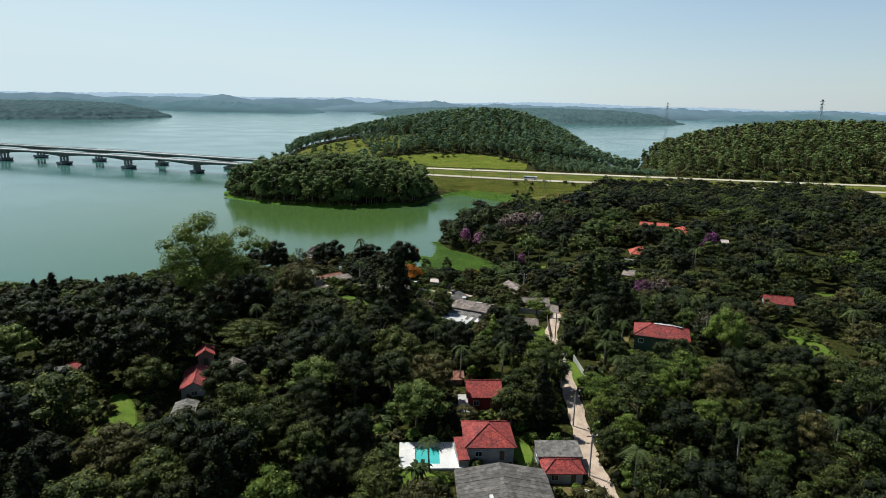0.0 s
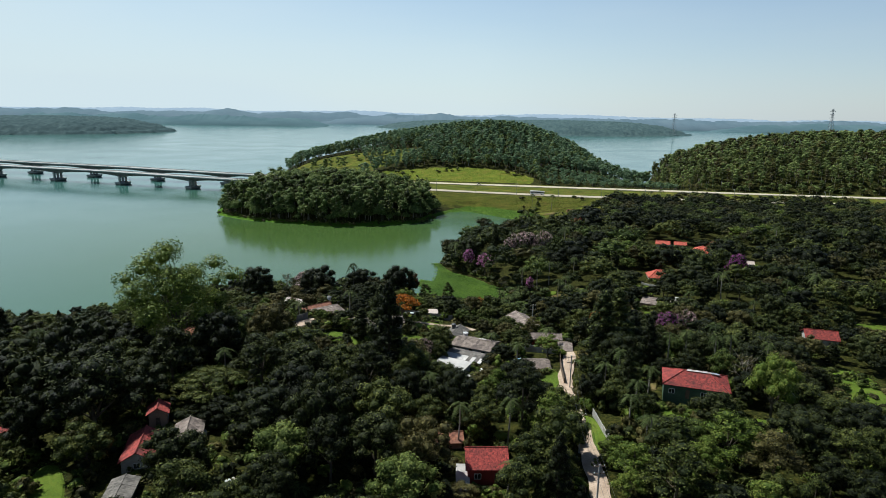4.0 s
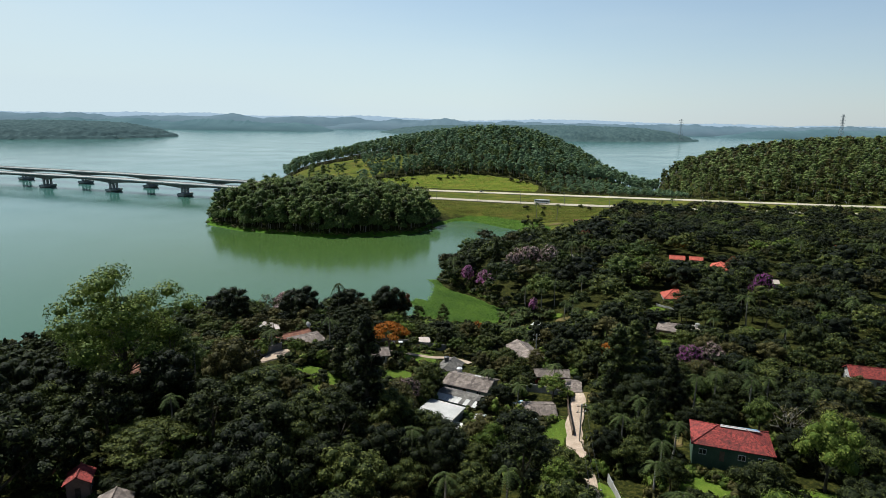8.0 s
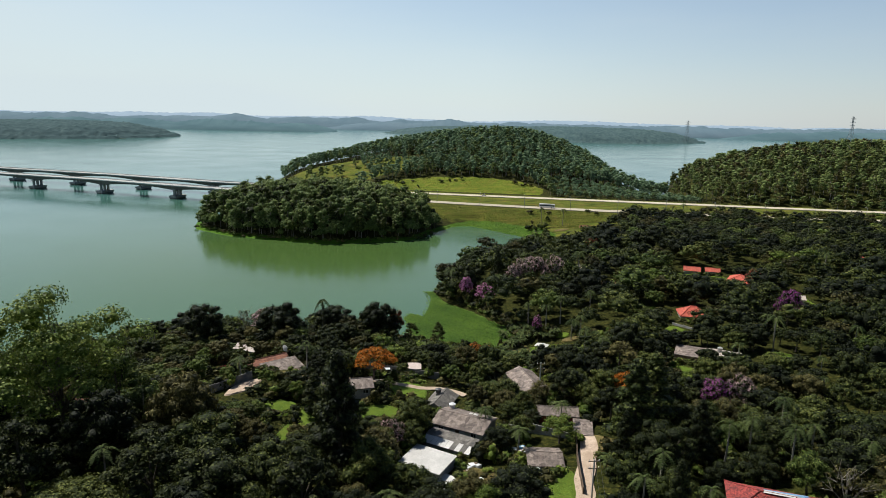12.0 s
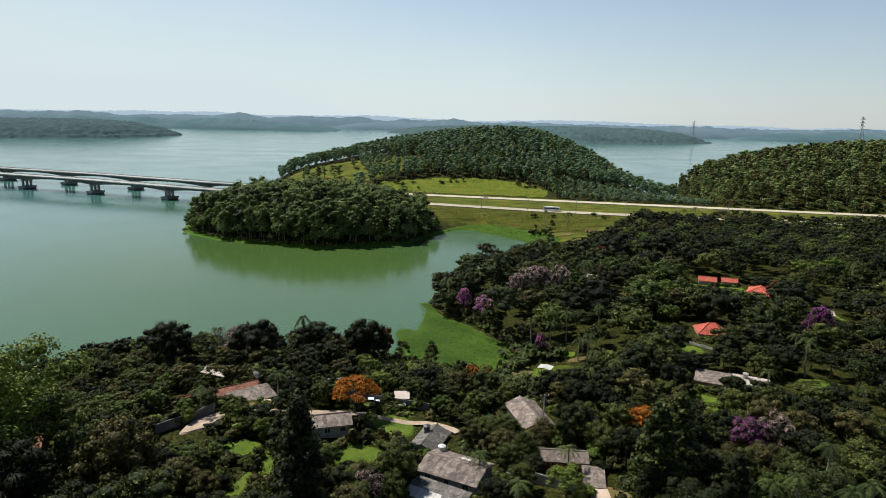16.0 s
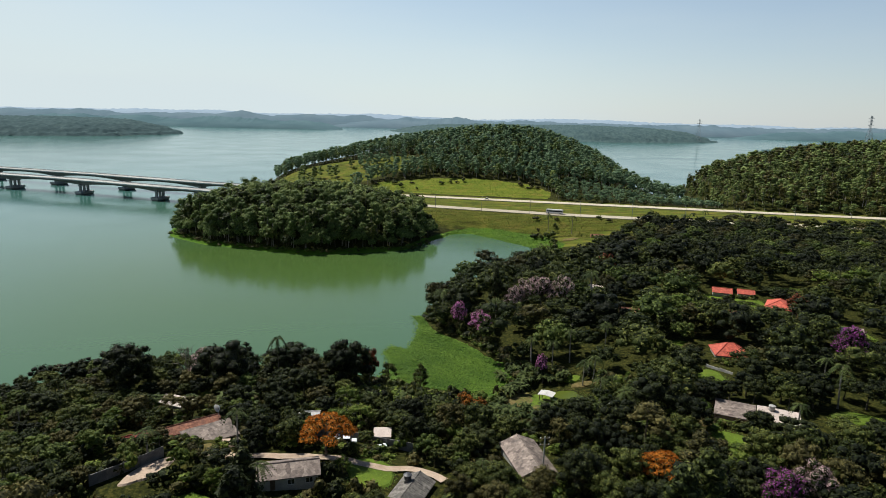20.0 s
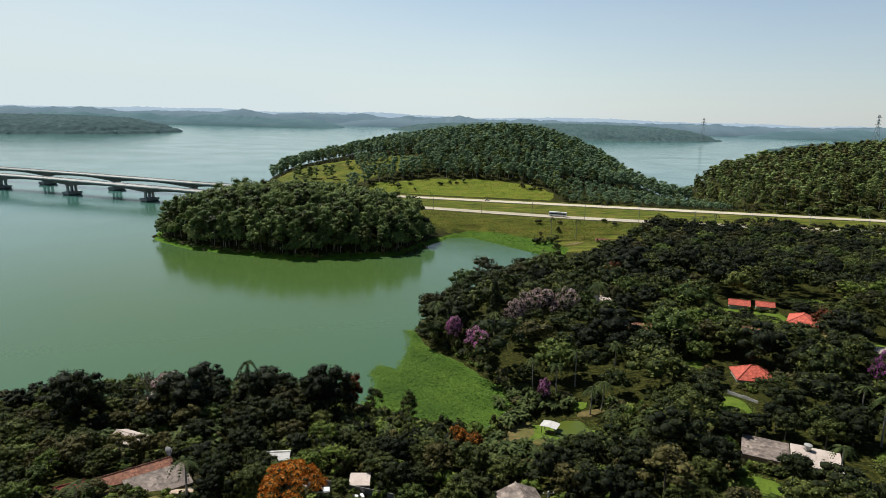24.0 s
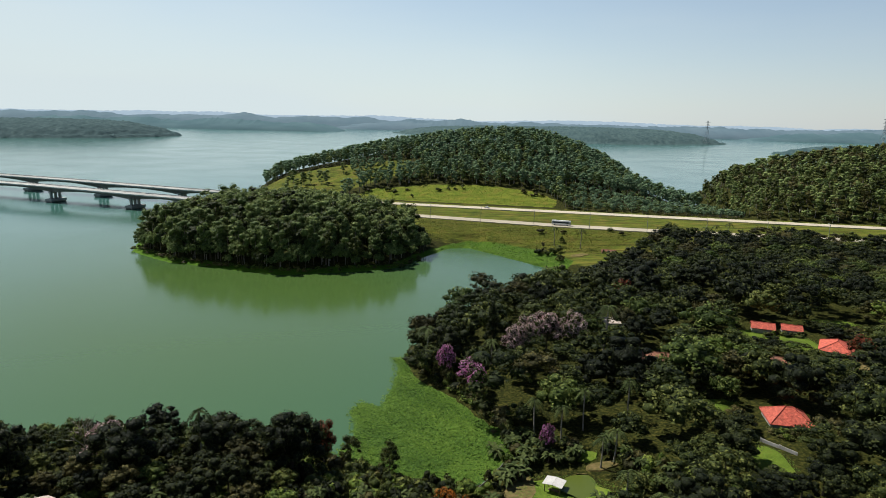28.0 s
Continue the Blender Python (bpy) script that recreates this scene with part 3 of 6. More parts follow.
def bridge(line):
    """A girder bridge with haunched spans on paired columns and pile caps in the water."""
    b = thing("bridge", line[1][0], line[1][1], 0, 0, "long grey concrete girder bridge on piers in the lake", "bridge", "highway bridges")
    ox, oy = line[1]
    for (ax, ay), (bx, by) in zip(line, line[1:]):
        n, bm = 12, bmesh.new()
        t = Vector((bx - ax, by - ay, 0)).normalized()
        v = Vector((-t.y, t.x, 0))
        rows = []
        for k in range(n + 1):
            f = k / n
            p = Vector((ax + (bx - ax) * f - ox, ay + (by - ay) * f - oy, 0))
            z = ROAD_Z + (DECK_Z - ROAD_Z) * min(1, math.hypot(ax + (bx - ax) * f + 196, ay + (by - ay) * f - line[0][1]) / 170)
            deep = 2.0 + 2.6 * abs(2 * f - 1) ** 2
            rows.append([bm.verts.new(p + v * s + Vector((0, 0, z + h))) for s, h in ((-7, 0), (7, 0), (7, -0.5), (3.6, -0.9), (3.2, -deep), (-3.2, -deep), (-3.6, -0.9), (-7, -0.5))])
        for r, s in zip(rows, rows[1:]):
            for k in range(8):
                bm.faces.new((r[k], s[k], s[(k + 1) % 8], r[(k + 1) % 8]))
        bm.faces.new(rows[0])
        bm.faces.new(rows[-1])
        bmesh.ops.recalc_face_normals(bm, faces=bm.faces[:])
        tops = [(tuple(r[0].co), tuple(r[1].co)) for r in rows]
        part("girder_span", bm, CONCRETE_DARK, b)
        deck = bmesh.new()
        pairs = [[deck.verts.new(Vector(r[k]).lerp(Vector(r[1 - k]), 0.04) + Vector((0, 0, h))) for k, h in ((0, 0.004), (0, 0.1), (1, 0.1), (1, 0.004))] for r in tops]
        for p, q in zip(pairs, pairs[1:]):
            for k in range(3):
                deck.faces.new((p[k], q[k], q[k + 1], p[k + 1]))
        bmesh.ops.recalc_face_normals(deck, faces=deck.faces[:])
        part("deck_surface", deck, CONCRETE, b, "pale concrete carriageway")
        for s in (-6.9, 6.9):
            bm = bmesh.new()
            for r0, r1 in zip(range(n), range(1, n + 1)):
                f0, f1 = r0 / n, r1 / n
                pts = []
                for f in (f0, f1):
                    z = ROAD_Z + (DECK_Z - ROAD_Z) * min(1, math.hypot(ax + (bx - ax) * f + 196, ay + (by - ay) * f - line[0][1]) / 170)
                    pts.append(Vector((ax + (bx - ax) * f - ox, ay + (by - ay) * f - oy, z)) + v * s)
                q = [bm.verts.new(p + v * o + Vector((0, 0, h))) for p in pts for o, h in ((-0.2, 0.0), (0.2, 0.0), (0.12, 0.75), (-0.12, 0.75))]
                for f in ((0, 1, 5, 4), (1, 2, 6, 5), (2, 3, 7, 6), (3, 0, 4, 7)):
                    bm.faces.new([q[k] for k in f])
            bmesh.ops.remove_doubles(bm, verts=bm.verts[:], dist=0.02)
            part("parapet", bm, CONCRETE_PALE, b)
        turn = math.degrees(math.atan2(t.y, t.x))
        pier = new("pier")
        pier.parent = b
        pier.matrix_basis = pose(bx - ox, by - oy, 0, 0, 0, turn)
        part("pile_cap", box(-3.9, -7.6, 0.7, 3.9, 7.6, 2.8, 0.2), CONCRETE, pier)
        part("pile_skirt", box(-3.2, -6.9, -3, 3.2, 6.9, 0.75), CONCRETE_DARK, pier)
        for s in (-4.2, 0.0, 4.2):
            part("column", box(-1.0, s - 0.9, 2.78, 1.0, s + 0.9, DECK_Z - 4.4, 0.15), CONCRETE, pier)
        part("crosshead", box(-1.5, -5.6, DECK_Z - 5.2, 1.5, 5.6, DECK_Z - 4.35, 0.1), CONCRETE, pier)


bridge(BRIDGE_NEAR)
bridge(BRIDGE_FAR)


# ---------------------------------------------------------------- houses
CLEAR = []          # (x, y, radius) kept free of plants
SEEN = []           # (x, y, radius) houses in open view
FRONT = []          # (x, y, radius) kept free of trees, but weedy


def window(parent, x, y, z, w, h, side):
    """A framed pane on a wall; side is the wall's outward normal (x or y sign)."""
    ax, sg = side
    f = new("window")
    f.parent = parent
    f.matrix_basis = pose(x, y, z, 0, 0, {("y", -1): 0, ("x", 1): 90, ("y", 1): 180, ("x", -1): -90}[side])
    bm = bmesh.new()
    for a in ((-w / 2 - 0.08, -0.08, -0.08, w / 2 + 0.08, 0.02, 0.0), (-w / 2 - 0.08, -0.08, h, w / 2 + 0.08, 0.02, h + 0.08),
              (-w / 2 - 0.08, -0.08, 0, -w / 2, 0.02, h), (w / 2, -0.08, 0, w / 2 + 0.08, 0.02, h), (-0.03, -0.06, 0, 0.03, 0.02, h)):
        add_box(bm, *a)
    part("window_frame", bm, WHITE_PAINT, f)
    part("pane", box(-w / 2, -0.03, 0, w / 2, 0.01, h), GLASS, f)


def house(name, x, y, w, d, turn, eave, ridge, roof, roof_m, wall_m, label, base=None, hang=0.5, along_x=True, openings=True, group="", sheets=False, clear=True, category="house", mixed=None):
    """Walls with windows and a door under a gable, hip, lean-to or flat roof."""
    g = gz(x, y) if base is None else base
    t = thing(name, x, y, g, turn, label, category, group)
    e, r = eave - g, ridge - g
    hw, hd = w / 2 - hang, d / 2 - hang
    bm = bmesh.new()
    add_box(bm, -hw, -hd, -0.8, hw, hd, e - 0.05)
    part("wall", bm, wall_m, t)
    W, D = w / 2, d / 2
    th = 0.16
    if not along_x:
        slopes = [[(-W, -D, e), (0, -D, r), (0, D, r), (-W, D, e)], [(0, -D, r), (W, -D, e), (W, D, e), (0, D, r)]]
        gab = [[(-hw, s * hd, e - 0.06), (hw, s * hd, e - 0.06), (0, s * hd, r - 0.2)] for s in (-1, 1)]
    else:
        slopes = [[(-W, -D, e), (W, -D, e), (W, 0, r), (-W, 0, r)], [(-W, 0, r), (W, 0, r), (W, D, e), (-W, D, e)]]
        gab = [[(s * hw, -hd, e - 0.06), (s * hw, hd, e - 0.06), (s * hw, 0, r - 0.2)] for s in (-1, 1)]
    if roof == "hip":
        k = min(W, D) * 0.95
        gab = []
        if W >= D:
            a, b = (-W + k, 0, r), (W - k, 0, r)
            slopes = [[(-W, -D, e), (W, -D, e), b, a], [(W, D, e), (-W, D, e), a, b], [(-W, D, e), (-W, -D, e), a], [(W, -D, e), (W, D, e), b]]
        else:
            a, b = (0, -D + k, r), (0, D - k, r)
            slopes = [[(-W, D, e), (-W, -D, e), a, b], [(W, -D, e), (W, D, e), b, a], [(-W, -D, e), (W, -D, e), a], [(W, D, e), (-W, D, e), b]]
        hips = [(a, b)] + [(c, a if abs(c[0] - a[0]) + abs(c[1] - a[1]) < abs(c[0] - b[0]) + abs(c[1] - b[1]) else b) for c in ((-W, -D, e), (W, -D, e), (W, D, e), (-W, D, e))]
    elif roof == "flat":
        slopes, gab, hips = [[(-W, -D, e), (W, -D, e), (W, D, r), (-W, D, r)]], [], []
        up = bmesh.new()
        add_box(up, -hw, hd - 0.2, e - 0.06, hw, hd, max(e, r - 0.25))
        part("upstand", up, wall_m, t)
    else:
        hips = [((-W, 0, r), (W, 0, r))] if along_x else [((0, -D, r), (0, D, r))]
    for s in slopes:
        if sheets and len(s) == 4:
            cols = max(3, int((Vector(s[1]) - Vector(s[0])).length / 1.1)) if along_x or roof == "flat" else max(3, int((Vector(s[3]) - Vector(s[0])).length / 1.1))
            a, b, c, dd = [Vector(p) for p in s]
            roof_part = part("roof", slab([tuple(p) for p in (a, b, c, dd)], th), roof_m, t)
            for i in range(cols):
                f0, f1 = i / cols, (i + 0.94) / cols
                lift = Vector((0, 0, 0.03 + 0.05 * ((i * 7919) % 5) / 5))
                if along_x or roof == "flat":
                    q = [a.lerp(b, f0), a.lerp(b, f1), dd.lerp(c, f1), dd.lerp(c, f0)]
                else:
                    q = [a.lerp(dd, f0), b.lerp(c, f0), b.lerp(c, f1), a.lerp(dd, f1)]
                if mixed:
                    low, high = q[0].lerp(q[3], 0.48), q[1].lerp(q[2], 0.48)
                    part("roof_sheet", slab([tuple(p + lift) for p in (q[0], q[1], high, low)], 0.03), roof_m if i in (cols - 2, cols - 4) else mixed, roof_part)
                    q[0], q[1] = low, high
                part("roof_sheet", slab([tuple(p + lift + Vector((0, 0, 0.04))) for p in q], 0.03), roof_m, roof_part)
        else:
            part("roof", slab(s, th), roof_m, t)
    for q in gab:
        s = q[0][1] if along_x is False else q[0][0]
        bm = bmesh.new()
        off = Vector((0, 0.12 if s < 0 else -0.12, 0)) if not along_x else Vector((0.12 if s < 0 else -0.12, 0, 0))
        f = [bm.verts.new(p) for p in q]
        b_ = [bm.verts.new(Vector(p) + off) for p in q]
        bm.faces.new(f), bm.faces.new(b_[::-1])
        for k in range(3):
            bm.faces.new((f[k], b_[k], b_[(k + 1) % 3], f[(k + 1) % 3]))
        bmesh.ops.recalc_face_normals(bm, faces=bm.faces[:])
        part("gable_wall", bm, wall_m, t)
    for a, b in hips:
        bm = bmesh.new()
        beam(bm, Vector(a) + Vector((0, 0, 0.03)), Vector(b) + Vector((0, 0, 0.03)), 0.14, 5)
        part("ridge_cap", bm, roof_m, t)
    if openings and e > 2.2:
        zz = max(0.9, e - 2.1)
        for k in range(max(1, int(hw * 2 / 3.2))):
            px = -hw + (k + 0.5) * 2 * hw / max(1, int(hw * 2 / 3.2))
            if k == 1 or (k == 0 and hw < 2.6):
                dr = part("door", box(px - 0.45, -hd - 0.05, max(0.02, e - 3.0), px + 0.45, -hd + 0.02, max(0.02, e - 3.0) + 2.05), WOOD, t)
            else:
                window(t, px, -hd, zz, 1.2, 1.0, ("y", -1))
        window(t, -hw, 0, zz, 1.2, 1.0, ("x", -1))
        window(t, hw, 0, zz, 1.2, 1.0, ("x", 1))
    if clear:
        rad = math.hypot(w, d) / 2
        CLEAR.append((x, y, rad * 0.92 + 0.4))
        if "under trees" not in label and "in the woods" not in label and "among trees" not in label and not (x < -40 and y < 160):
            SEEN.append((x, y, rad))
        # open ground on the side of the valley
        dx, dy = x - 14, y - 60
        k = math.hypot(dx, dy)
        FRONT.append((x - dx / k * rad * 0.8, y - dy / k * rad * 0.8, rad * 0.55 + 0.8))
    return t


house("red_house", 10.2, 137, 8.4, 8.4, 2, 14.2, 16.6, "gable", TILE_RED, PLASTER_RED, "two-storey house with a red tiled gable roof")
house("red_house", 10.0, 116.2, 10.2, 10.6, 3, 14.5, 17.0, "hip", TILE_RED, PLASTER_WHITE, "white house with a red tiled hipped roof beside the pool")
house("lean_to", 4.6, 112.4, 2.2, 7.0, 8, 12.9, 13.9, "flat", TILE_RED, PLASTER_WHITE, "narrow lean-to with a red tiled roof beside the house", hang=0.15, openings=False, clear=False)
house("warehouse", 12.0, 97.0, 17.0, 17.5, 3, 13.1, 14.6, "gable", SHEET_DARK, PLASTER_GREY, "low grey building with a broad corrugated sheet roof", along_x=False, sheets=True)
house("outbuilding", 23.6, 112.2, 8.8, 5.0, 2, 13.6, 14.2, "flat", SHEET_GREY, PLASTER_GREY, "small building with a grey corrugated lean-to roof", sheets=True, hang=0.2)
house("cottage", 23.6, 107.6, 8.0, 5.4, 2, 13.0, 14.4, "hip", TILE_RED, PLASTER_WHITE, "small white cottage with a red tiled roof by the lane")
house("house", -92.0, 139.0, 7.5, 7.0, 35, 14.6, 16.0, "gable", SHEET_GREY, PLASTER_WHITE, "small white house with a grey sheet roof among trees", sheets=True)
house("annex", -88.8, 142.5, 3.0, 4.0, 35, 15.0, 16.0, "gable", TILE_RED, PLASTER_PINK, "small annex with a red tiled roof", openings=False)
house("tower_house", -59.4, 149.5, 4.6, 5.0, 20, 16.6, 18.0, "gable", TILE_RED, PLASTER_PINK, "narrow upper room with a red tiled roof", along_x=False)
house("house", -56.8, 136.5, 6.5, 11.0, 15, 15.2, 17.0, "gable", TILE_RED, PLASTER_WHITE, "long house with a red tiled roof under trees", along_x=False)
house("house", -50.2, 142.0, 6.0, 11.0, 15, 15.0, 16.4, "gable", SHEET_BROWN, PLASTER_GREY, "long house with a weathered brown roof", along_x=False)
house("shed", -54.6, 123.2, 5.0, 10.0, 12, 13.8, 14.6, "gable", SHEET_GREY, PLASTER_GREY, "narrow shed with a grey corrugated roof", along_x=False, sheets=True, openings=False)
house("red_house", 119, 215, 9.8, 7.4, -15, 13.4, 15.4, "gable", TILE_RED, PLASTER_WHITE, "white house with a brownish red tiled roof on a clearing")
house("shed", 84, 130.5, 4.2, 5.0, -20, 13.0, 13.5, "flat", SHEET_WHITE, PLASTER_WHITE, "small shed with a bright white roof", openings=False)
RED = house("red_house", 61.5, 166.8, 15.0, 10.4, -18, 18.6, 20.8, "hip", TILE_RED, PLASTER_GREEN, "long green-walled house with a red tiled roof patched with tarpaulin")
rr = 20.8 - RED.matrix_basis.translation.z
part("tarpaulin", slab([(-1.9, 0.25, rr + 0.12), (2.6, 0.25, rr + 0.12), (5.6, 2.0, rr - 0.95), (5.0, 3.2, rr - 1.1), (-2.0, 1.5, rr - 0.45)], 0.04), BLUE_TARP, RED, "blue tarpaulin over the ridge")
part("tarpaulin_edge", slab([(-2.2, -0.45, rr + 0.06), (2.5, -0.45, rr + 0.06), (5.2, 1.2, rr - 0.70), (5.5, 1.9, rr - 0.85), (2.6, 0.24, rr + 0.16), (-2.0, 0.24, rr + 0.16)], 0.04), SHEET_WHITE, RED, "white strip of tarpaulin")
house("white_roof_house", 3.3, 189.3, 9.6, 7.4, -28, 11.7, 12.2, "flat", SHEET_WHITE, PLASTER_WHITE, "low house with a plain bright white roof", hang=0.3)
house("long_house", 7.6, 199.5, 12.0, 5.4, -27, 10.1, 11.1, "flat", SHEET_GREY, PLASTER_WHITE, "white-walled house with a corrugated roof, grey above and white below", hang=0.3, sheets=True, mixed=SHEET_WHITE)
house("long_house", 10.9, 207.6, 13.0, 9.6, -24, 11.3, 12.6, "gable", SHEET_BROWN, PLASTER_WHITE, "house with a weathered patched sheet roof", sheets=True)
house("house", 4.9, 221.3, 6.6, 10.0, -18, 9.5, 11.0, "gable", SHEET_GREY, PLASTER_WHITE, "grey-roofed house beside a lawn", along_x=False, sheets=True)
house("gable_house", 28.4, 236.6, 8.2, 14.0, 16, 9.0, 10.7, "gable", SHEET_BROWN, PLASTER_WHITE, "long house with a weathered brown roof and white gable", along_x=False)
house("brown_house", 32.8, 211.8, 9.6, 5.4, -2, 12.4, 13.6, "gable", SHEET_BROWN, PLASTER_RED, "dark red house with a brown sheet roof")
house("brown_annex", 37.6, 205.3, 4.4, 6.6, -8, 11.6, 12.2, "flat", SHEET_BROWN, PLASTER_PINK, "low annex with a brown sheet roof", openings=False)
house("grey_house", 27.3, 192.8, 7.6, 7.6, 1, 11.2, 12.3, "gable", SHEET_BROWN, PLASTER_WHITE, "white house with a brown patched sheet roof by the lane", sheets=True)
house("lake_house", -45.2, 238.8, 13.0, 4.6, 41, 11.6, 12.7, "gable", TILE_CLAY, PLASTER_WHITE, "long house with a weathered reddish-brown tiled roof")
house("lake_house", -39.6, 236.2, 10.8, 6.2, 41, 11.0, 12.2, "flat", SHEET_BROWN, PLASTER_WHITE, "cream-walled house with a broad grey-brown sheet roof", hang=0.35, sheets=True)
house("annex", -55.0, 233.8, 5.2, 4.0, 41, 10.8, 11.8, "gable", TILE_RED, PLASTER_PINK, "small annex with a faded red roof", openings=False)
house("long_house", -19.4, 220.4, 14.2, 6.8, 17, 13.5, 14.9, "gable", SHEET_BROWN, PLASTER_WHITE, "long low house with a weathered sheet roof")
house("flat_house", 82.4, 263.2, 9.5, 9.0, -23, 9.3, 9.7, "flat", SHEET_BROWN, PLASTER_PINK, "flat-roofed house with bare rafters and a brown roof", hang=0.2)
house("flat_house", 91.4, 259.5, 9.6, 8.4, -23, 9.5, 9.9, "flat", SHEET_PINK, PLASTER_WHITE, "flat-roofed house with a pale pinkish sheet roof", hang=0.2, sheets=True)
house("orange_roof_house", 98.4, 307.0, 10.6, 9.4, -8, 8.6, 11.6, "hip", TILE_BRIGHT, PLASTER_WHITE, "white house with a bright orange-red hipped roof")
house("red_house", 122.9, 377.5, 8.0, 6.0, -18, 9.6, 11.2, "gable", TILE_BRIGHT, PLASTER_WHITE, "white house with an orange-red roof on a lawn")
house("red_house", 132.4, 376.5, 7.0, 5.6, -18, 9.6, 11.0, "gable", TILE_BRIGHT, PLASTER_WHITE, "smaller white house with an orange-red roof on a lawn")
house("red_house", 136.5, 355.5, 10.0, 12.0, -30, 10.5, 13.0, "hip", TILE_BRIGHT, PLASTER_WHITE, "large house with a bright orange-red roof")
house("house", 76.5, 344.0, 9.0, 6.0, -10, 9.3, 10.8, "gable", TILE_CLAY, PLASTER_WHITE, "white house with a clay tile roof under trees")
house("house", 99.0, 524.0, 8.5, 7.0, -10, 4.8, 6.4, "gable", TILE_CLAY, PLASTER_PINK, "small lakeside house with a red tiled roof")
house("house", 70.6, 379.0, 7.0, 5.0, 5, 9.0, 9.8, "flat", SHEET_PINK, PLASTER_WHITE, "house with a pale flat roof under trees", hang=0.2)
house("red_house", 218.0, 392.0, 11.0, 9.0, -15, 13.0, 15.4, "gable", TILE_BRIGHT, PLASTER_WHITE, "house with an orange-red roof in the woods")
house("house", 112.0, 340.0, 8.0, 6.0, -15, 10.8, 12.2, "gable", TILE_CLAY, PLASTER_WHITE, "small house with a clay tile roof in the woods")
house("annex", -45.0, 226.0, 5.0, 4.0, -38, 11.0, 12.0, "gable", TILE_CLAY, PLASTER_PINK, "small annex with a brown tiled roof in a yard", openings=False, clear=False)
house("annex", -54.2, 222.6, 4.6, 3.6, -30, 10.6, 11.4, "gable", TILE_CLAY, PLASTER_PINK, "low annex with a faded clay roof", openings=False)
house("annex", -33.6, 232.6, 5.0, 5.0, 41, 10.4, 10.9, "flat", SHEET_GREY, PLASTER_PINK, "cream-walled annex with a flat grey roof", hang=0.3, clear=False)
house("shore_house", -56.0, 256.5, 8.0, 5.0, -20, 8.6, 9.6, "gable", SHEET_PINK, PLASTER_GREY, "low house with a pale roof near the shore")
house("shed", -3.4, 243.0, 4.0, 3.4, 5, 9.6, 10.2, "flat", SHEET_PINK, PLASTER_GREY, "small shed with a pale roof behind the lawn", openings=False, hang=0.2)
house("shed", -21.7, 250.5, 5.0, 4.0, 10, 9.6, 10.4, "gable", SHEET_WHITE, PLASTER_WHITE, "small shed with a white roof", openings=False, hang=0.2)
house("woodland_house", -75.4, 206.5, 7.0, 6.0, 20, 13.2, 14.8, "gable", TILE_CLAY, PLASTER_PINK, "pink-walled house with a faded red roof under trees")
house("house", 145.0, 323.0, 7.0, 5.0, -12, 11.5, 12.8, "gable", SHEET_PINK, PLASTER_WHITE, "small pale-roofed house beside a purple tree")
house("roof_house", -2.6, 147.0, 6.0, 5.0, 5, 13.0, 14.4, "gable", TILE_CLAY, PLASTER_PINK, "small house with a clay tile roof under trees")
house("roof_house", 2.5, 148.0, 7.0, 5.0, 5, 12.4, 13.8, "gable", TILE_CLAY, PLASTER_PINK, "small house with a clay tile roof under trees", clear=False)

# shelter by the pond
S = thing("shelter", 38.2, 282.4, gz(38.2, 282.4), -25, "open pond shelter with a white sheet roof", "shelter")
for px in (-1.7, 1.7):
    for py in (-1.3, 1.3):
        part("post", box(px - 0.08, py - 0.08, -0.4, px + 0.08, py + 0.08, 2.4), WOOD, S)
part("roof", slab([(-2.2, -1.8, 2.4), (0.0, -1.8, 2.7), (0.0, 1.8, 2.7), (-2.2, 1.8, 2.4)], 0.06), SHEET_WHITE, S)
part("roof", slab([(0.04, -1.8, 2.7), (2.2, -1.8, 2.45), (2.2, 1.8, 2.45), (0.04, 1.8, 2.7)], 0.06), SHEET_WHITE, S)
part("bench", box(-1.2, -0.3, 0.35, 1.2, 0.3, 0.5, 0.03), WOOD, S)
CLEAR += [(38.2, 282.4, 5), (32, 281, 6.5), (46, 284, 9), (34, 272, 4), (41, 273, 4)]


LAWNS = []


def patch(name, cx, cy, rx, ry, turn, material, label, category, lift=0.25, seed=1, z=None, kind="structure"):
    """A draped patch of ground cover with an uneven outline."""
    bm = bmesh.new()
    c, s = math.cos(radians(turn)), math.sin(radians(turn))
    rings = 7
    prev = None
    for k in range(rings + 1):
        f = k / rings
        row = []
        for j in range(28):
            a = 2 * math.pi * j / 28
            q = f * (1 + 0.22 * noise.noise((math.cos(a) * 1.6 + seed * 7.3, math.sin(a) * 1.6, seed)))
            u, v = rx * q * math.cos(a), ry * q * math.sin(a)
            x, y = cx + c * u - s * v, cy + s * u + c * v
            row.append(bm.verts.new((x, y, (gz(x, y) + lift - (0.55 if k == rings else 0.0)) if z is None else z)))
        if prev:
            for j in range(28):
                bm.faces.new((prev[j], row[j], row[(j + 1) % 28], prev[(j + 1) % 28]))
        prev = row
    bmesh.ops.remove_doubles(bm, verts=bm.verts[:], dist=0.01)
    bmesh.ops.recalc_face_normals(bm, faces=bm.faces[:])
    CLEAR.append((cx, cy, min(rx, ry) * 0.85))
    if name == "lawn":
        LAWNS.append((cx, cy, rx, ry, turn))
    if rx > 1.5 * ry or ry > 1.5 * rx:
        ux, uy, big, small = (c, s, rx, ry) if rx > ry else (-s, c, ry, rx)
        for f in (-1, 1):
            CLEAR.append((cx + f * ux * (big - small), cy + f * uy * (big - small), small))
    return tagged(part(name, bm, material), label, category, kind=kind)


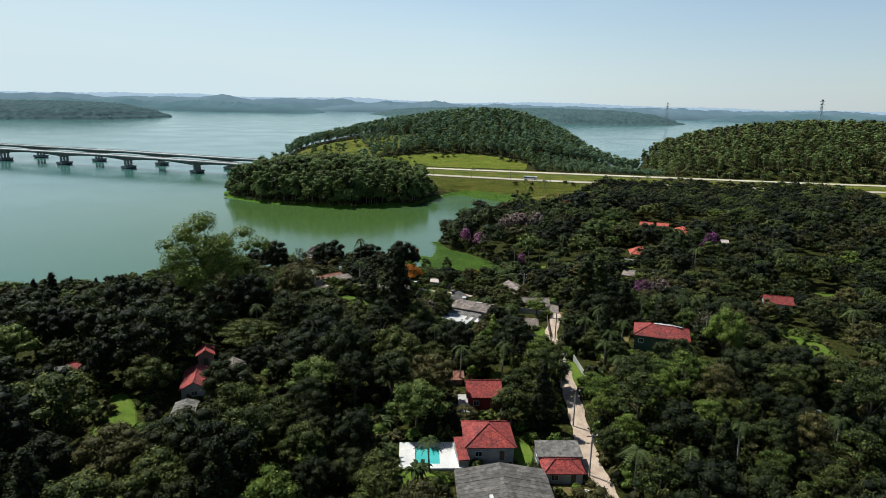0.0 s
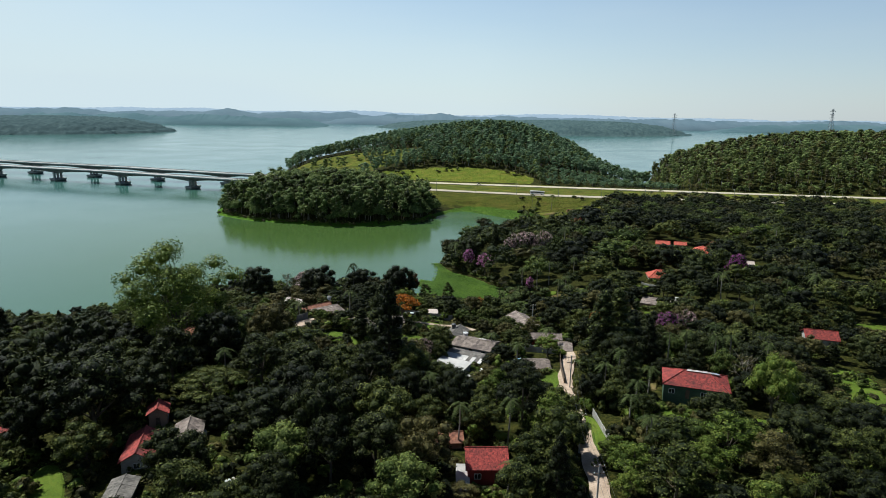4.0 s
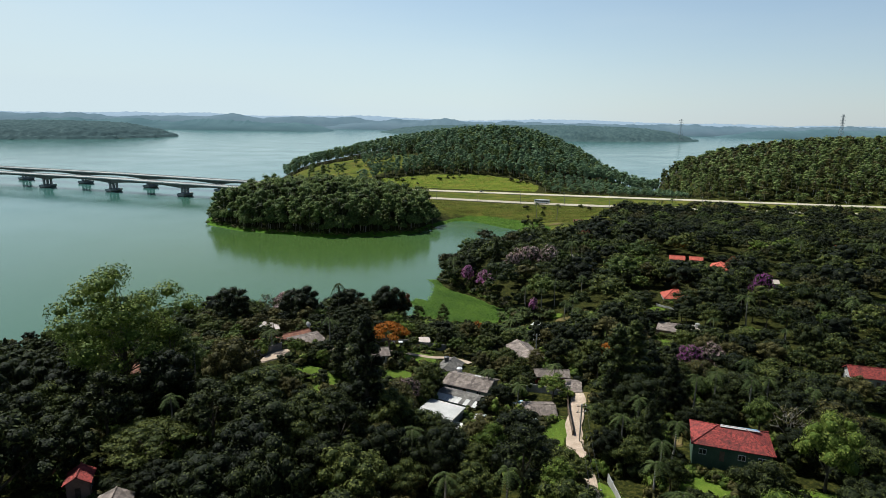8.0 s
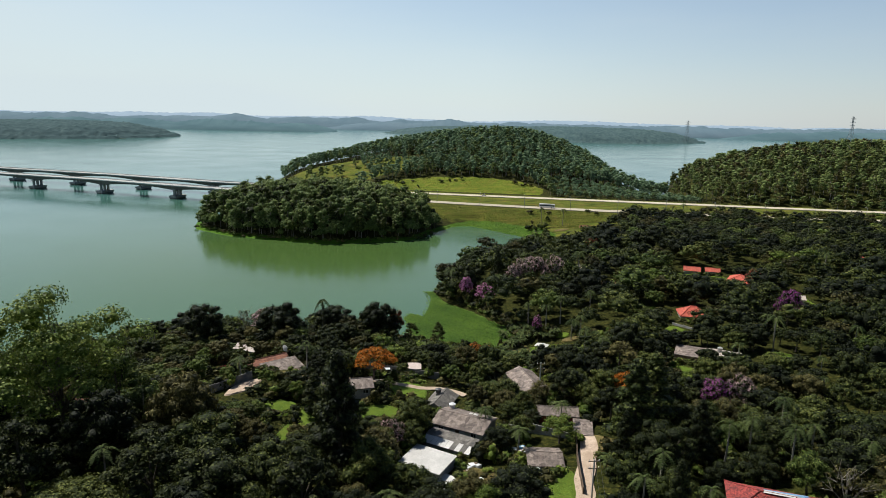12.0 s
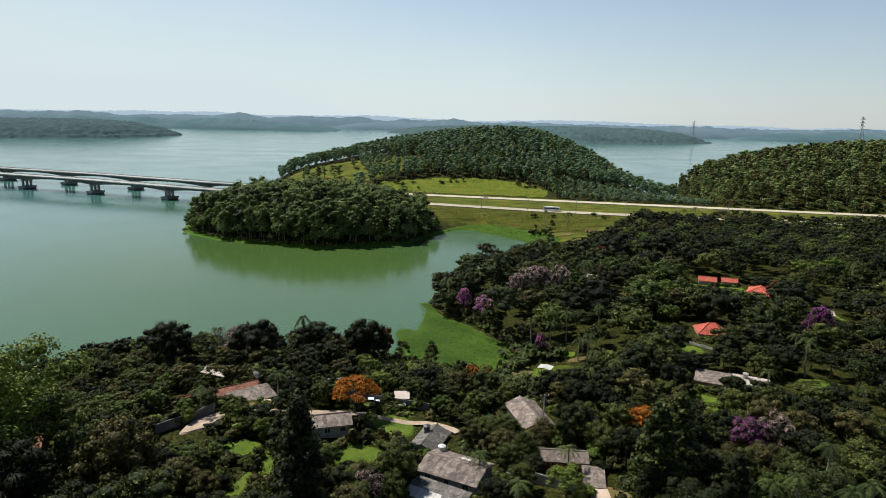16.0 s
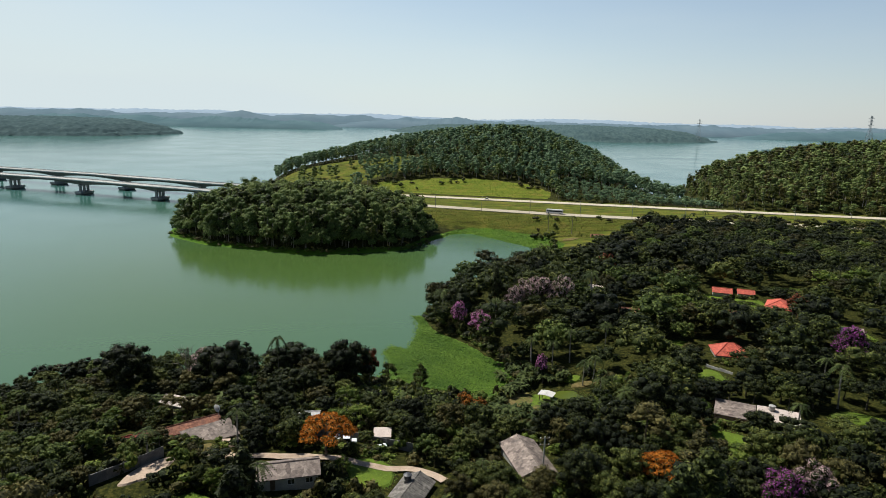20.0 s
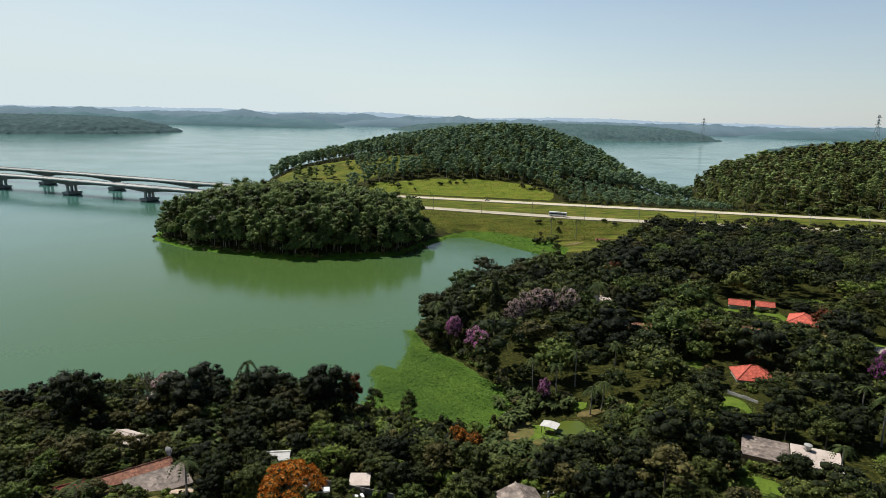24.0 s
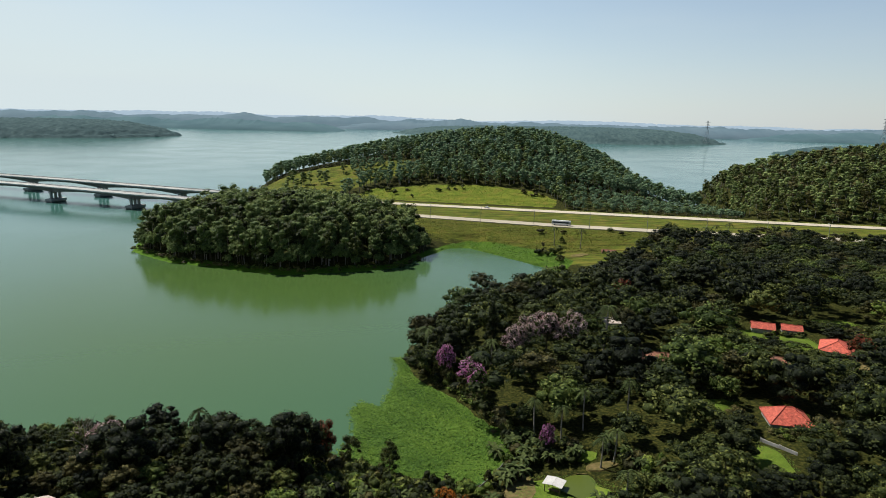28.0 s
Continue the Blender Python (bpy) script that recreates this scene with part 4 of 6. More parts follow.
LAKESIDE_LAWNS = ((-68, 121, 4.2, 16, 25), (40, 280, 11, 8, 0), (106, 169, 6.5, 18, -25), (112, 190, 8, 8, 0), (-3.5, 227, 5, 7, 10), (117, 372, 8, 7, 0), (130, 366, 6, 8, 0),
                                           (152, 386, 9, 6, 0), (85, 316, 6, 4, 20), (86, 287, 4, 9, 0), (76, 249, 5, 6, 0))
VALLEY_LAWNS = ((34.5, 152, 3, 8, 0), (30, 184, 4, 6, 0),
                                           (17, 116, 2.5, 6, 0), (-3, 105, 6, 3, 0), (53, 155, 5, 6, 0), (72, 152, 7, 3, -18), (112, 262, 6, 4, 0), (-26, 205, 3, 14, -15),
                                           (180, 300, 9, 6, 0), (150, 235, 10, 6, 0), (47, 294, 3, 2, 0), (168, 190, 14, 8, 0), (150, 330, 6, 10, 0))
for k, (cx, cy, rx, ry, turn) in enumerate(LAKESIDE_LAWNS + VALLEY_LAWNS):
    patch("lawn", cx, cy, rx, ry, turn, GRASS_LAWN, "sunlit green lawn among the trees", "lawn", 0.25, k + 1)
for k, (cx, cy, rx, ry, turn) in enumerate(((31, 281, 3.6, 7, -15), (36, 274, 3, 3, 0), (50, 290, 4, 1.6, 0), (40, 199, 4, 3.5, 0), (103, 150, 3, 6, -20), (-2, 98, 4, 2.5, 0), (14, 187, 5, 3, -30), (54, 178, 2, 6, 0), (140, 345, 3, 8, 0),
                                           (81, 517, 6, 3, 20), (-34, 228, 6, 2, -30), (24, 103, 6, 2, 0), (73, 260, 4, 3, 0))):
    patch("bare_soil", cx, cy, rx, ry, turn, SOIL, "patch of pale bare soil", "soil", 0.3, k + 40)
patch("pond", 46, 283.5, 6.5, 4.5, 10, POND_WATER, "small pond with murky olive water", "pond", z=1.6, seed=77)

LANE = [(32, 60), (31.2, 100), (30.5, 112), (30.6, 122), (31.3, 133), (31.8, 146), (32.0, 160), (32.6, 175), (34.4, 187), (37.2, 195), (38.0, 203)]
tagged(ribbon("road", LANE, 3.7, 0.32, SAND, None, 2.5, 0.0, 0.12), "sandy unpaved lane between trees", "road", kind="structure")
PATHWAY = [(-36, 226), (-26, 227.5), (-11, 231), (-1, 228.5), (6, 231), (12, 226)]
tagged(ribbon("path", PATHWAY, 2.2, 0.34, SAND, None, 2.0, 0.0, 0.15), "pale sandy footpath", "path", kind="structure")
for q in list(along(LANE, 3.0)):
    CLEAR.append((q[0], q[1], 0.9 if 143 < q[1] < 168 else 2.1))
for q in list(along(PATHWAY, 3.0)):
    CLEAR.append((q[0], q[1], 2.2))

# swimming pool with its white terrace
pz = gz(-1.5, 113) + 0.12
P = thing("swimming_pool", -1.5, 113.0, pz, 3, "turquoise swimming pool in a white paved terrace", "swimming pool")
bm = bmesh.new()
for a in ((-6.2, -4.8, -0.9, -3.0, 4.8, 0.3), (1.8, -4.8, -0.9, 6.4, 4.8, 0.3), (-3.0, 3.4, -0.9, 1.8, 4.8, 0.3), (-3.0, -4.8, -0.9, 1.8, -3.2, 0.3)):
    add_box(bm, *a)
part("terrace", bm, SHEET_WHITE, P, "white paved terrace")
part("basin", box(-3.0, -3.2, -0.9, 1.8, 3.4, -0.7), POOL_TILE, P, "turquoise pool lining")
part("pool_water", box(-3.0, -3.2, -0.69, 1.8, 3.4, 0.1), POOL_TILE, P, "turquoise water")
CLEAR += [(5.7, 133, 3.2), (-1.5, 113, 6.5), (-2, 107, 5), (3, 108, 4)]
tagged(part("terrace", box(4.4, 129.2, 10.0, 7.0, 138.0, gz(5.5, 133) + 1.6, 0.05), PLASTER_WHITE), "white walled terrace beside the red house", "terrace")


def wall_run(points, height, material, label):
    for (ax, ay), (bx, by) in zip(points, points[1:]):
        t = thing("garden_wall", ax, ay, min(gz(ax, ay), gz(bx, by)), math.degrees(math.atan2(by - ay, bx - ax)), label, "wall")
        n = max(1, int(math.hypot(bx - ax, by - ay) / 2.5))
        s = math.hypot(bx - ax, by - ay) / n
        for k in range(n):
            part("panel", box(k * s + 0.06, -0.08, -0.5, (k + 1) * s - 0.06, 0.08, height, 0.02), material, t)
            part("post", box(k * s - 0.1, -0.13, -0.5, k * s + 0.1, 0.13, height + 0.12, 0.02), material, t)


wall_run([(18.4, 206.4), (26.4, 205.2), (34.8, 201.0)], 2.3, CONCRETE, "weathered grey concrete panel wall")
wall_run([(37.2, 136), (36.6, 148), (36.0, 160)], 1.9, PLASTER_WHITE, "pale wall along the sandy lane")
wall_run([(33.0, 180), (34.0, 192), (35.2, 200)], 1.6, WOOD, "weathered fence along the sandy lane")
wall_run([(13.4, 281.6), (20.8, 280.4), (25, 287), (27.8, 293)], 1.0, CONCRETE_DARK, "low dark bank wall beside the water plants")


def pole(x, y, h, arms=2):
    t = thing("utility_pole", x, y, gz(x, y), 10, "grey concrete utility pole beside the lane", "utility pole", "poles along the lane")
    bm = bmesh.new()
    beam(bm, (0, 0, -0.5), (0, 0, h), 0.16, 6)
    part("shaft", bm, CONCRETE, t)
    for k in range(arms):
        part("crossarm", box(-1.1, -0.06, h - 0.5 - k * 1.4, 1.1, 0.06, h - 0.36 - k * 1.4), WOOD, t)
        for s in (-0.9, 0.0, 0.9):
            part("insulator", box(s - 0.07, -0.07, h - 0.35 - k * 1.4, s + 0.07, 0.07, h - 0.12 - k * 1.4, 0.02), WHITE_PAINT, t)
    return t


POLES = [(29.0, 108), (29.4, 126), (29.8, 144), (33.9, 177), (31, 231)]
for x, y in POLES:
    pole(x, y, 9.0)
for (ax, ay), (bx, by) in zip(POLES, POLES[1:4]):
    for s in (-0.9, 0.0, 0.9):
        bm = bmesh.new()
        p = [Vector((ax + s, ay, gz(ax, ay) + 8.9)).lerp(Vector((bx + s, by, gz(bx, by) + 8.9)), k / 8) - Vector((0, 0, 0.7 * 4 * (k / 8) * (1 - k / 8))) for k in range(9)]
        for a, b in zip(p, p[1:]):
            beam(bm, a, b, 0.025, 3)
        tagged(part("power_line", bm, DARK_METAL), "thin overhead power line between poles", "power line", "overhead lines")


def pylon(x, y, base, top, label):
    """A lattice tower with three pairs of arms."""
    t = thing("pylon", x, y, base, 25, label, "pylon", "power line pylons")
    H = top - base
    hw = lambda z: H * 0.105 * max(0.10, 1 - z / (H * 0.80)) + 0.6
    levels = [H * f for f in (0, 0.18, 0.34, 0.48, 0.60, 0.70, 0.80, 0.90, 1.0)]
    for sx in (-1, 1):
        for sy in (-1, 1):
            bm = bmesh.new()
            for a, b in zip(levels, levels[1:]):
                beam(bm, (sx * hw(a), sy * hw(a), a), (sx * hw(b), sy * hw(b), b), 0.40, 4)
            part("leg", bm, STEEL, t)
    for a, b in zip(levels, levels[1:]):
        bm = bmesh.new()
        for s in (-1, 1):
            for p, q in (((-1, s), (1, s)), ((s, -1), (s, 1))):
                beam(bm, (p[0] * hw(a), p[1] * hw(a), a), (q[0] * hw(b), q[1] * hw(b), b), 0.2, 3)
                beam(bm, (q[0] * hw(a), q[1] * hw(a), a), (p[0] * hw(b), p[1] * hw(b), b), 0.2, 3)
        part("bracing", bm, STEEL, t)
    for f in (0.72, 0.82, 0.92):
        bm = bmesh.new()
        for s in (-1, 1):
            beam(bm, (0, 0, H * f), (s * H * 0.13, 0, H * f), 0.35, 3)
            beam(bm, (0, 0, H * (f + 0.04)), (s * H * 0.13, 0, H * f), 0.3, 3)
        part("arm", bm, STEEL, t)


pylon(938, 2758, gz(938, 2758) - 1, 94.0, "tall grey lattice pylon on the far headland")
pylon(1161, 2012, gz(1161, 2012) - 1, 112.0, "tall grey lattice pylon on a wooded cape")


def vehicle(kind, x, y, z, turn, L, W, H, body_m, label):
    t = thing(kind, x, y, z, turn, label, kind, "vehicles on the highway")
    bm = bmesh.new()
    if kind == "bus":
        add_box(bm, -L / 2, -W / 2, 0.45, L / 2, W / 2, H)
        bmesh.ops.bevel(bm, geom=bm.edges[:], offset=0.15, segments=2, affect="EDGES")
        part("body", bm, body_m, t)
        part("window_band", box(-L / 2 + 0.5, -W / 2 - 0.02, 1.6, L / 2 - 0.5, W / 2 + 0.02, 2.5), GLASS, t)
        part("windscreen", box(L / 2 - 0.1, -W / 2 + 0.15, 1.2, L / 2 + 0.02, W / 2 - 0.15, 2.7), GLASS, t)
    else:
        add_box(bm, -L / 2, -W / 2, 0.3, L / 2, W / 2, 0.85)
        bmesh.ops.bevel(bm, geom=bm.edges[:], offset=0.12, segments=2, affect="EDGES")
        part("body", bm, body_m, t)
        bm = bmesh.new()
        v = add_box(bm, -L * 0.3, -W / 2 + 0.12, 0.84, L * 0.22, W / 2 - 0.12, H)
        for q in v[4:]:
            q.co.x *= 0.72
        part("cabin", bm, GLASS, t)
        part("roof_panel", box(-L * 0.21, -W / 2 + 0.14, H - 0.02, L * 0.155, W / 2 - 0.14, H + 0.05, 0.02), body_m, t)
    for sx in (-0.33, 0.33):
        for sy in (-1, 1):
            bm = bmesh.new()
            bmesh.ops.create_cone(bm, cap_ends=True, segments=12, radius1=0.34 if kind == "car" else 0.5, radius2=0.34 if kind == "car" else 0.5, depth=0.25,
                                  matrix=Matrix.Translation((sx * L, sy * (W / 2 - 0.1), 0.34 if kind == "car" else 0.5)) @ Matrix.Rotation(radians(90), 4, "X"))
            part("wheel", bm, DARK_METAL, t)


vehicle("bus", 78.0, 577.5, ROAD_Z, -15, 12.5, 2.5, 3.3, WHITE_PAINT, "white coach on the highway")
vehicle("car", 250, 556, ROAD_Z, -5, 4.3, 1.75, 1.45, DARK_METAL, "dark car on the highway")
vehicle("car", 30, 649, ROAD_Z, -8, 4.3, 1.75, 1.45, WHITE_PAINT, "white car on the highway")
vehicle("car", 26.6, 100.6, gz(26.6, 100.6), 80, 4.2, 1.7, 1.45, WHITE_PAINT, "white car parked in a yard beside the lane")


# ---------------------------------------------------------------- yard things round the houses
def pergola(x, y, turn, w, d, top, label):
    t = thing("pergola", x, y, gz(x, y), turn, label, "pergola")
    e = top - gz(x, y)
    for sx in (-1, 1):
        for sy in (-1, 1):
            part("post", box(sx * (w / 2 - 0.2) - 0.07, sy * (d / 2 - 0.2) - 0.07, -0.4, sx * (w / 2 - 0.2) + 0.07, sy * (d / 2 - 0.2) + 0.07, e), WOOD, t)
        part("beam", box(-w / 2, sx * (d / 2 - 0.2) - 0.06, e, w / 2, sx * (d / 2 - 0.2) + 0.06, e + 0.16), WOOD, t)
    n = int(w / 0.62)
    for k in range(n):
        px = -w / 2 + (k + 0.5) * w / n
        part("slat", box(px - 0.13, -d / 2, e + 0.16, px + 0.13, d / 2, e + 0.24, 0.01), CONCRETE, t)
    SEEN.append((x, y, w / 2))
    CLEAR.append((x, y, w / 2 + 1))


pergola(4.6, 181.6, -28, 6.4, 3.6, 10.2, "open pergola with pale slats over a dark yard")
house("shed", 7.6, 184.6, 3.0, 2.6, -28, 10.2, 10.5, "flat", SHEET_WHITE, PLASTER_WHITE, "little shed with a white sheet roof", openings=False, hang=0.1)


def roof_dish(x, y, z, face):
    t = thing("satellite_dish", x, y, z, face, "pale round satellite dish on a short mast", "satellite dish", "satellite dishes")
    bm = bmesh.new()
    beam(bm, (0, 0, -1.6), (0, 0, 0.6), 0.05, 6)
    part("mast", bm, STEEL, t)
    bm = bmesh.new()
    rows = [[bm.verts.new((0.62 * r * math.cos(a), -0.25 + 0.32 * r * r, 0.75 + 0.62 * r * math.sin(a))) for a in np.arange(14) * math.pi / 7] for r in (0.25, 0.6, 1.0, 1.5)]
    bm.faces.new(rows[0])
    for p, q in zip(rows, rows[1:]):
        for j in range(14):
            bm.faces.new((p[j], q[j], q[(j + 1) % 14], p[(j + 1) % 14]))
    bmesh.ops.solidify(bm, geom=bm.faces[:], thickness=0.04)
    part("bowl", bm, WHITE_PAINT, t)
    bm = bmesh.new()
    beam(bm, (0, -0.2, 0.75), (0, -0.9, 0.95), 0.03, 4)
    part("feed_arm", bm, STEEL, t)


roof_dish(-40.2, 242.6, 13.6, 150)


def water_tank(x, y, z, m, label):
    t = thing("water_tank", x, y, z, 0, label, "water tank", "roof tanks")
    bm = bmesh.new()
    bmesh.ops.create_cone(bm, cap_ends=True, segments=16, radius1=0.62, radius2=0.78, depth=1.0, matrix=Matrix.Translation((0, 0, 0.5)))
    part("tank", bm, m, t)
    bm = bmesh.new()
    bmesh.ops.create_cone(bm, cap_ends=True, segments=16, radius1=0.84, radius2=0.25, depth=0.28, matrix=Matrix.Translation((0, 0, 1.14)))
    part("lid", bm, m, t)
    part("plinth", box(-0.6, -0.6, -0.9, 0.6, 0.6, 0.0, 0.02), CONCRETE_DARK, t)


water_tank(7.9, 213.4, 11.6, WHITE_PAINT, "white round water tank on a roof")
water_tank(4.2, 223.0, 11.0, DARK_METAL, "dark round water tank on a grey roof")
water_tank(91.0, 262.4, 10.2, CONCRETE, "grey round water tank on a flat roof")


def loose_sheet(x, y, z, turn, w, d, tilt, m, label):
    t = thing("loose_sheet", x, y, z, turn, label, "roofing sheet", "loose sheets")
    for k in range(2):
        part("sheet", slab([(-w / 2 + 0.2 * k, -d / 2, 0.08 * k), (w / 2 + 0.2 * k, -d / 2, 0.08 * k + 0.02), (w / 2 + 0.15 * k, d / 2, tilt + 0.08 * k), (-w / 2 + 0.1 * k, d / 2, tilt + 0.08 * k)], 0.05), m, t)


for x, y, z, a, w, d, tl in ((12.8, 209.2, 12.0, -22, 2.0, 1.3, 0.05), (15.0, 207.6, 11.6, -10, 1.3, 1.1, -0.1), (9.4, 211.2, 11.6, -30, 1.4, 0.8, -0.1), (15.8, 205.2, 11.2, 10, 1.0, 0.8, 0.1)):
    loose_sheet(x, y, z, a, w, d, tl, SHEET_WHITE, "white sheet lying on a weathered roof")
loose_sheet(10.6, 93.6, 14.75, 3, 3.6, 0.5, 0.0, SHEET_WHITE, "white boards lying on the corrugated roof")
loose_sheet(9.2, 94.6, 14.65, 3, 0.5, 1.8, 0.05, SHEET_WHITE, "white boards lying on the corrugated roof")


def junk(x, y, count, spread_, label, seed):
    """A heap of crates, bags and sheets in a yard."""
    r = random.Random(seed)
    t = thing("junk_pile", x, y, gz(x, y), r.uniform(0, 90), label, "junk pile", "yard junk")
    for k in range(count):
        px, py, a = r.uniform(-spread_, spread_), r.uniform(-spread_, spread_) * 0.7, r.uniform(0, 3)
        w, d, h = r.uniform(0.5, 1.5), r.uniform(0.4, 1.1), r.uniform(0.3, 0.9)
        b = box(-w / 2, -d / 2, -0.2, w / 2, d / 2, h, 0.06)
        bmesh.ops.transform(b, matrix=Matrix.Translation((px, py, 0.1)) @ Matrix.Rotation(a, 4, "Z") @ Matrix.Rotation(r.uniform(-0.2, 0.2), 4, "X"), verts=b.verts[:])
        part(("crate", "bag", "board")[k % 3], b, (WHITE_PAINT, SHEET_PINK, SHEET_WHITE, BLUE_TARP, WOOD, CONCRETE)[r.randrange(6) if k % 2 else 0], t)
    CLEAR.append((x, y, spread_ + 0.6))
    FRONT.append((x, y - 3, spread_ + 2))


junk(25.2, 187.2, 9, 1.6, "white crates and bags heaped beside a house", 3)
junk(22.6, 197.0, 8, 1.6, "white bags and boards against a yard wall", 4)
junk(12.6, 190.0, 8, 1.7, "pale crates and boards in a yard", 5)
junk(13.6, 184.6, 5, 1.1, "white sheets and crates in a garden", 6)
junk(18.6, 183.6, 5, 1.0, "white sheets and crates in a garden", 7)
junk(52.8, 272.0, 4, 1.0, "white boards beside the pond", 8)
junk(-13.6, 240.2, 6, 1.4, "white bags against the dark yard wall", 9)
junk(-3.2, 238.6, 5, 1.2, "white boards beside a shed", 10)
junk(-48.6, 146.0, 4, 0.9, "pale boards behind a brown-roofed house", 11)
junk(-36.8, 129.6, 4, 1.0, "reddish boards and crates in a thicket", 12)
wall_run([(-26.4, 239.4), (-15.6, 242.4), (-5.2, 241.0), (4.0, 238.6)], 2.2, CONCRETE_DARK, "dark weathered wall behind the gardens")
wall_run([(-52.6, 214.0), (-46.8, 221.0), (-44.2, 225.0)], 2.2, PLASTER_GREY, "grey plastered wall along a yard")
wall_run([(87.6, 296.8), (90.4, 293.6), (92.9, 290.3)], 0.9, PLASTER_WHITE, "low white wall beside a garden path")
wall_run([(44, 288.4), (50, 288.8), (54.5, 286.0)], 0.5, SOIL, "low earth bank at the pond's edge")
SEEN += [(-45, 220, 6), (-36, 227, 5)]
patch("bare_soil", -44.6, 219.4, 2.4, 6.0, -30, SAND, "sandy driveway beside a grey wall", "soil", 0.3, 91)
patch("bare_soil", -33.4, 233.0, 3.2, 2.4, 0, SAND, "pale yard in front of a house", "soil", 0.3, 92)
patch("bare_soil", 27.5, 276.0, 2.4, 6.0, -25, SOIL, "dry tan grass beside the water plants", "soil", 0.3, 93)
patch("lawn", -9.5, 212.5, 6.5, 4.0, 15, GRASS_LAWN, "sunlit lawn in front of a long low house", "lawn", 0.25, 94)
patch("lawn", 28.0, 179.0, 3.4, 6.0, 0, GRASS_LAWN, "sunlit lawn beside the sandy lane", "lawn", 0.25, 95)
patch("lawn", -33.0, 210.0, 5.0, 4.0, 0, GRASS_LAWN, "sunlit lawn below a driveway", "lawn", 0.25, 96)
T = thing("garden_table", 42.2, 276.1, gz(42.2, 276.1), 20, "white garden table by the pond", "table")
part("tabletop", box(-0.9, -0.6, 0.7, 0.9, 0.6, 0.76, 0.02), WHITE_PAINT, T)
for sx in (-0.75, 0.75):
    for sy in (-0.45, 0.45):
        part("leg", box(sx - 0.04, sy - 0.04, -0.2, sx + 0.04, sy + 0.04, 0.7), WHITE_PAINT, T)
vehicle("car", -25.6, 222.6 - 6.8, gz(-25.6, 215.8), 20, 4.2, 1.7, 1.45, DARK_METAL, "dark car parked beside a lawn")
vehicle("car", -10.6, 239.4, gz(-10.6, 239.4), 8, 4.2, 1.7, 1.5, WHITE_PAINT, "white car parked by the garden wall")
CLEAR += [(-25.6, 215.8, 2.6), (-10.6, 239.4, 2.6)]


# ---------------------------------------------------------------- trees
rng = np.random.default_rng(7)
bm = bmesh.new()
bmesh.ops.create_icosphere(bm, subdivisions=1, radius=1.0)
CORE_V = np.array([v.co[:] for v in bm.verts])
CORE_F = np.array([[v.index for v in f.verts] for f in bm.faces])
bm.free()


class Shape:
    """Points, triangles, material slots and tones, gathered piece by piece."""

    def __init__(self):
        self.v, self.f, self.m, self.t, self.n = [], [], [], [], 0

    def add(self, v, f, m, t):
        v = np.asarray(v, float)
        self.v.append(v)
        self.f.append(np.asarray(f) + self.n)
        self.m.append(np.broadcast_to(m, len(f)))
        self.t.append(np.broadcast_to(t, len(v)))
        self.n += len(v)
        return self

    def done(self):
        return np.concatenate(self.v), np.concatenate(self.f), np.concatenate(self.m), np.concatenate(self.t)


def tube(sh, pts, radii, m, sides=5, tone=0.5):
    pts, rings = np.asarray(pts, float), []
    for k, (p, r) in enumerate(zip(pts, radii)):
        d = pts[min(k + 1, len(pts) - 1)] - pts[max(k - 1, 0)]
        d = d / np.linalg.norm(d)
        a = np.cross(d, (0.3, 1, 0.1))
        a /= np.linalg.norm(a)
        b = np.cross(d, a)
        q = np.arange(sides) * 2 * np.pi / sides
        rings.append(p + r * (np.cos(q)[:, None] * a + np.sin(q)[:, None] * b))
    f = []
    for k in range(len(pts) - 1):
        for j in range(sides):
            a, b, c, d = k * sides + j, k * sides + (j + 1) % sides, (k + 1) * sides + (j + 1) % sides, (k + 1) * sides + j
            f += [(a, b, c), (a, c, d)]
    sh.add(np.concatenate(rings), f, m, tone)


def leaves(sh, pos, out, size, m, tone, droop=0.0, slim=1.0):
    """Leaf sprays: one small triangle each, facing roughly outwards."""
    n = len(pos)
    nrm = out + rng.normal(0, 0.36, (n, 3))
    nrm /= np.linalg.norm(nrm, axis=1)[:, None]
    a = np.cross(nrm, rng.normal(0, 1, (n, 3)))
    a /= np.linalg.norm(a, axis=1)[:, None]
    b = np.cross(nrm, a)
    s = size * rng.uniform(0.6, 1.35, n)[:, None]
    v = np.stack([pos - a * s * 0.7 - b * s * 0.55 * slim, pos + a * s * 1.15 + np.array([0, 0, -droop]) * s - nrm * s * 0.2, pos + b * s * 1.05 * slim - a * s * 0.35], 1)
    f = np.arange(n)[:, None] * 3 + [0, 1, 2]
    sh.add(v.reshape(-1, 3), f, m, np.repeat(tone, 3))


SHADED_HEART = 0.02        # dark tone painting the shade inside a crown onto its cores


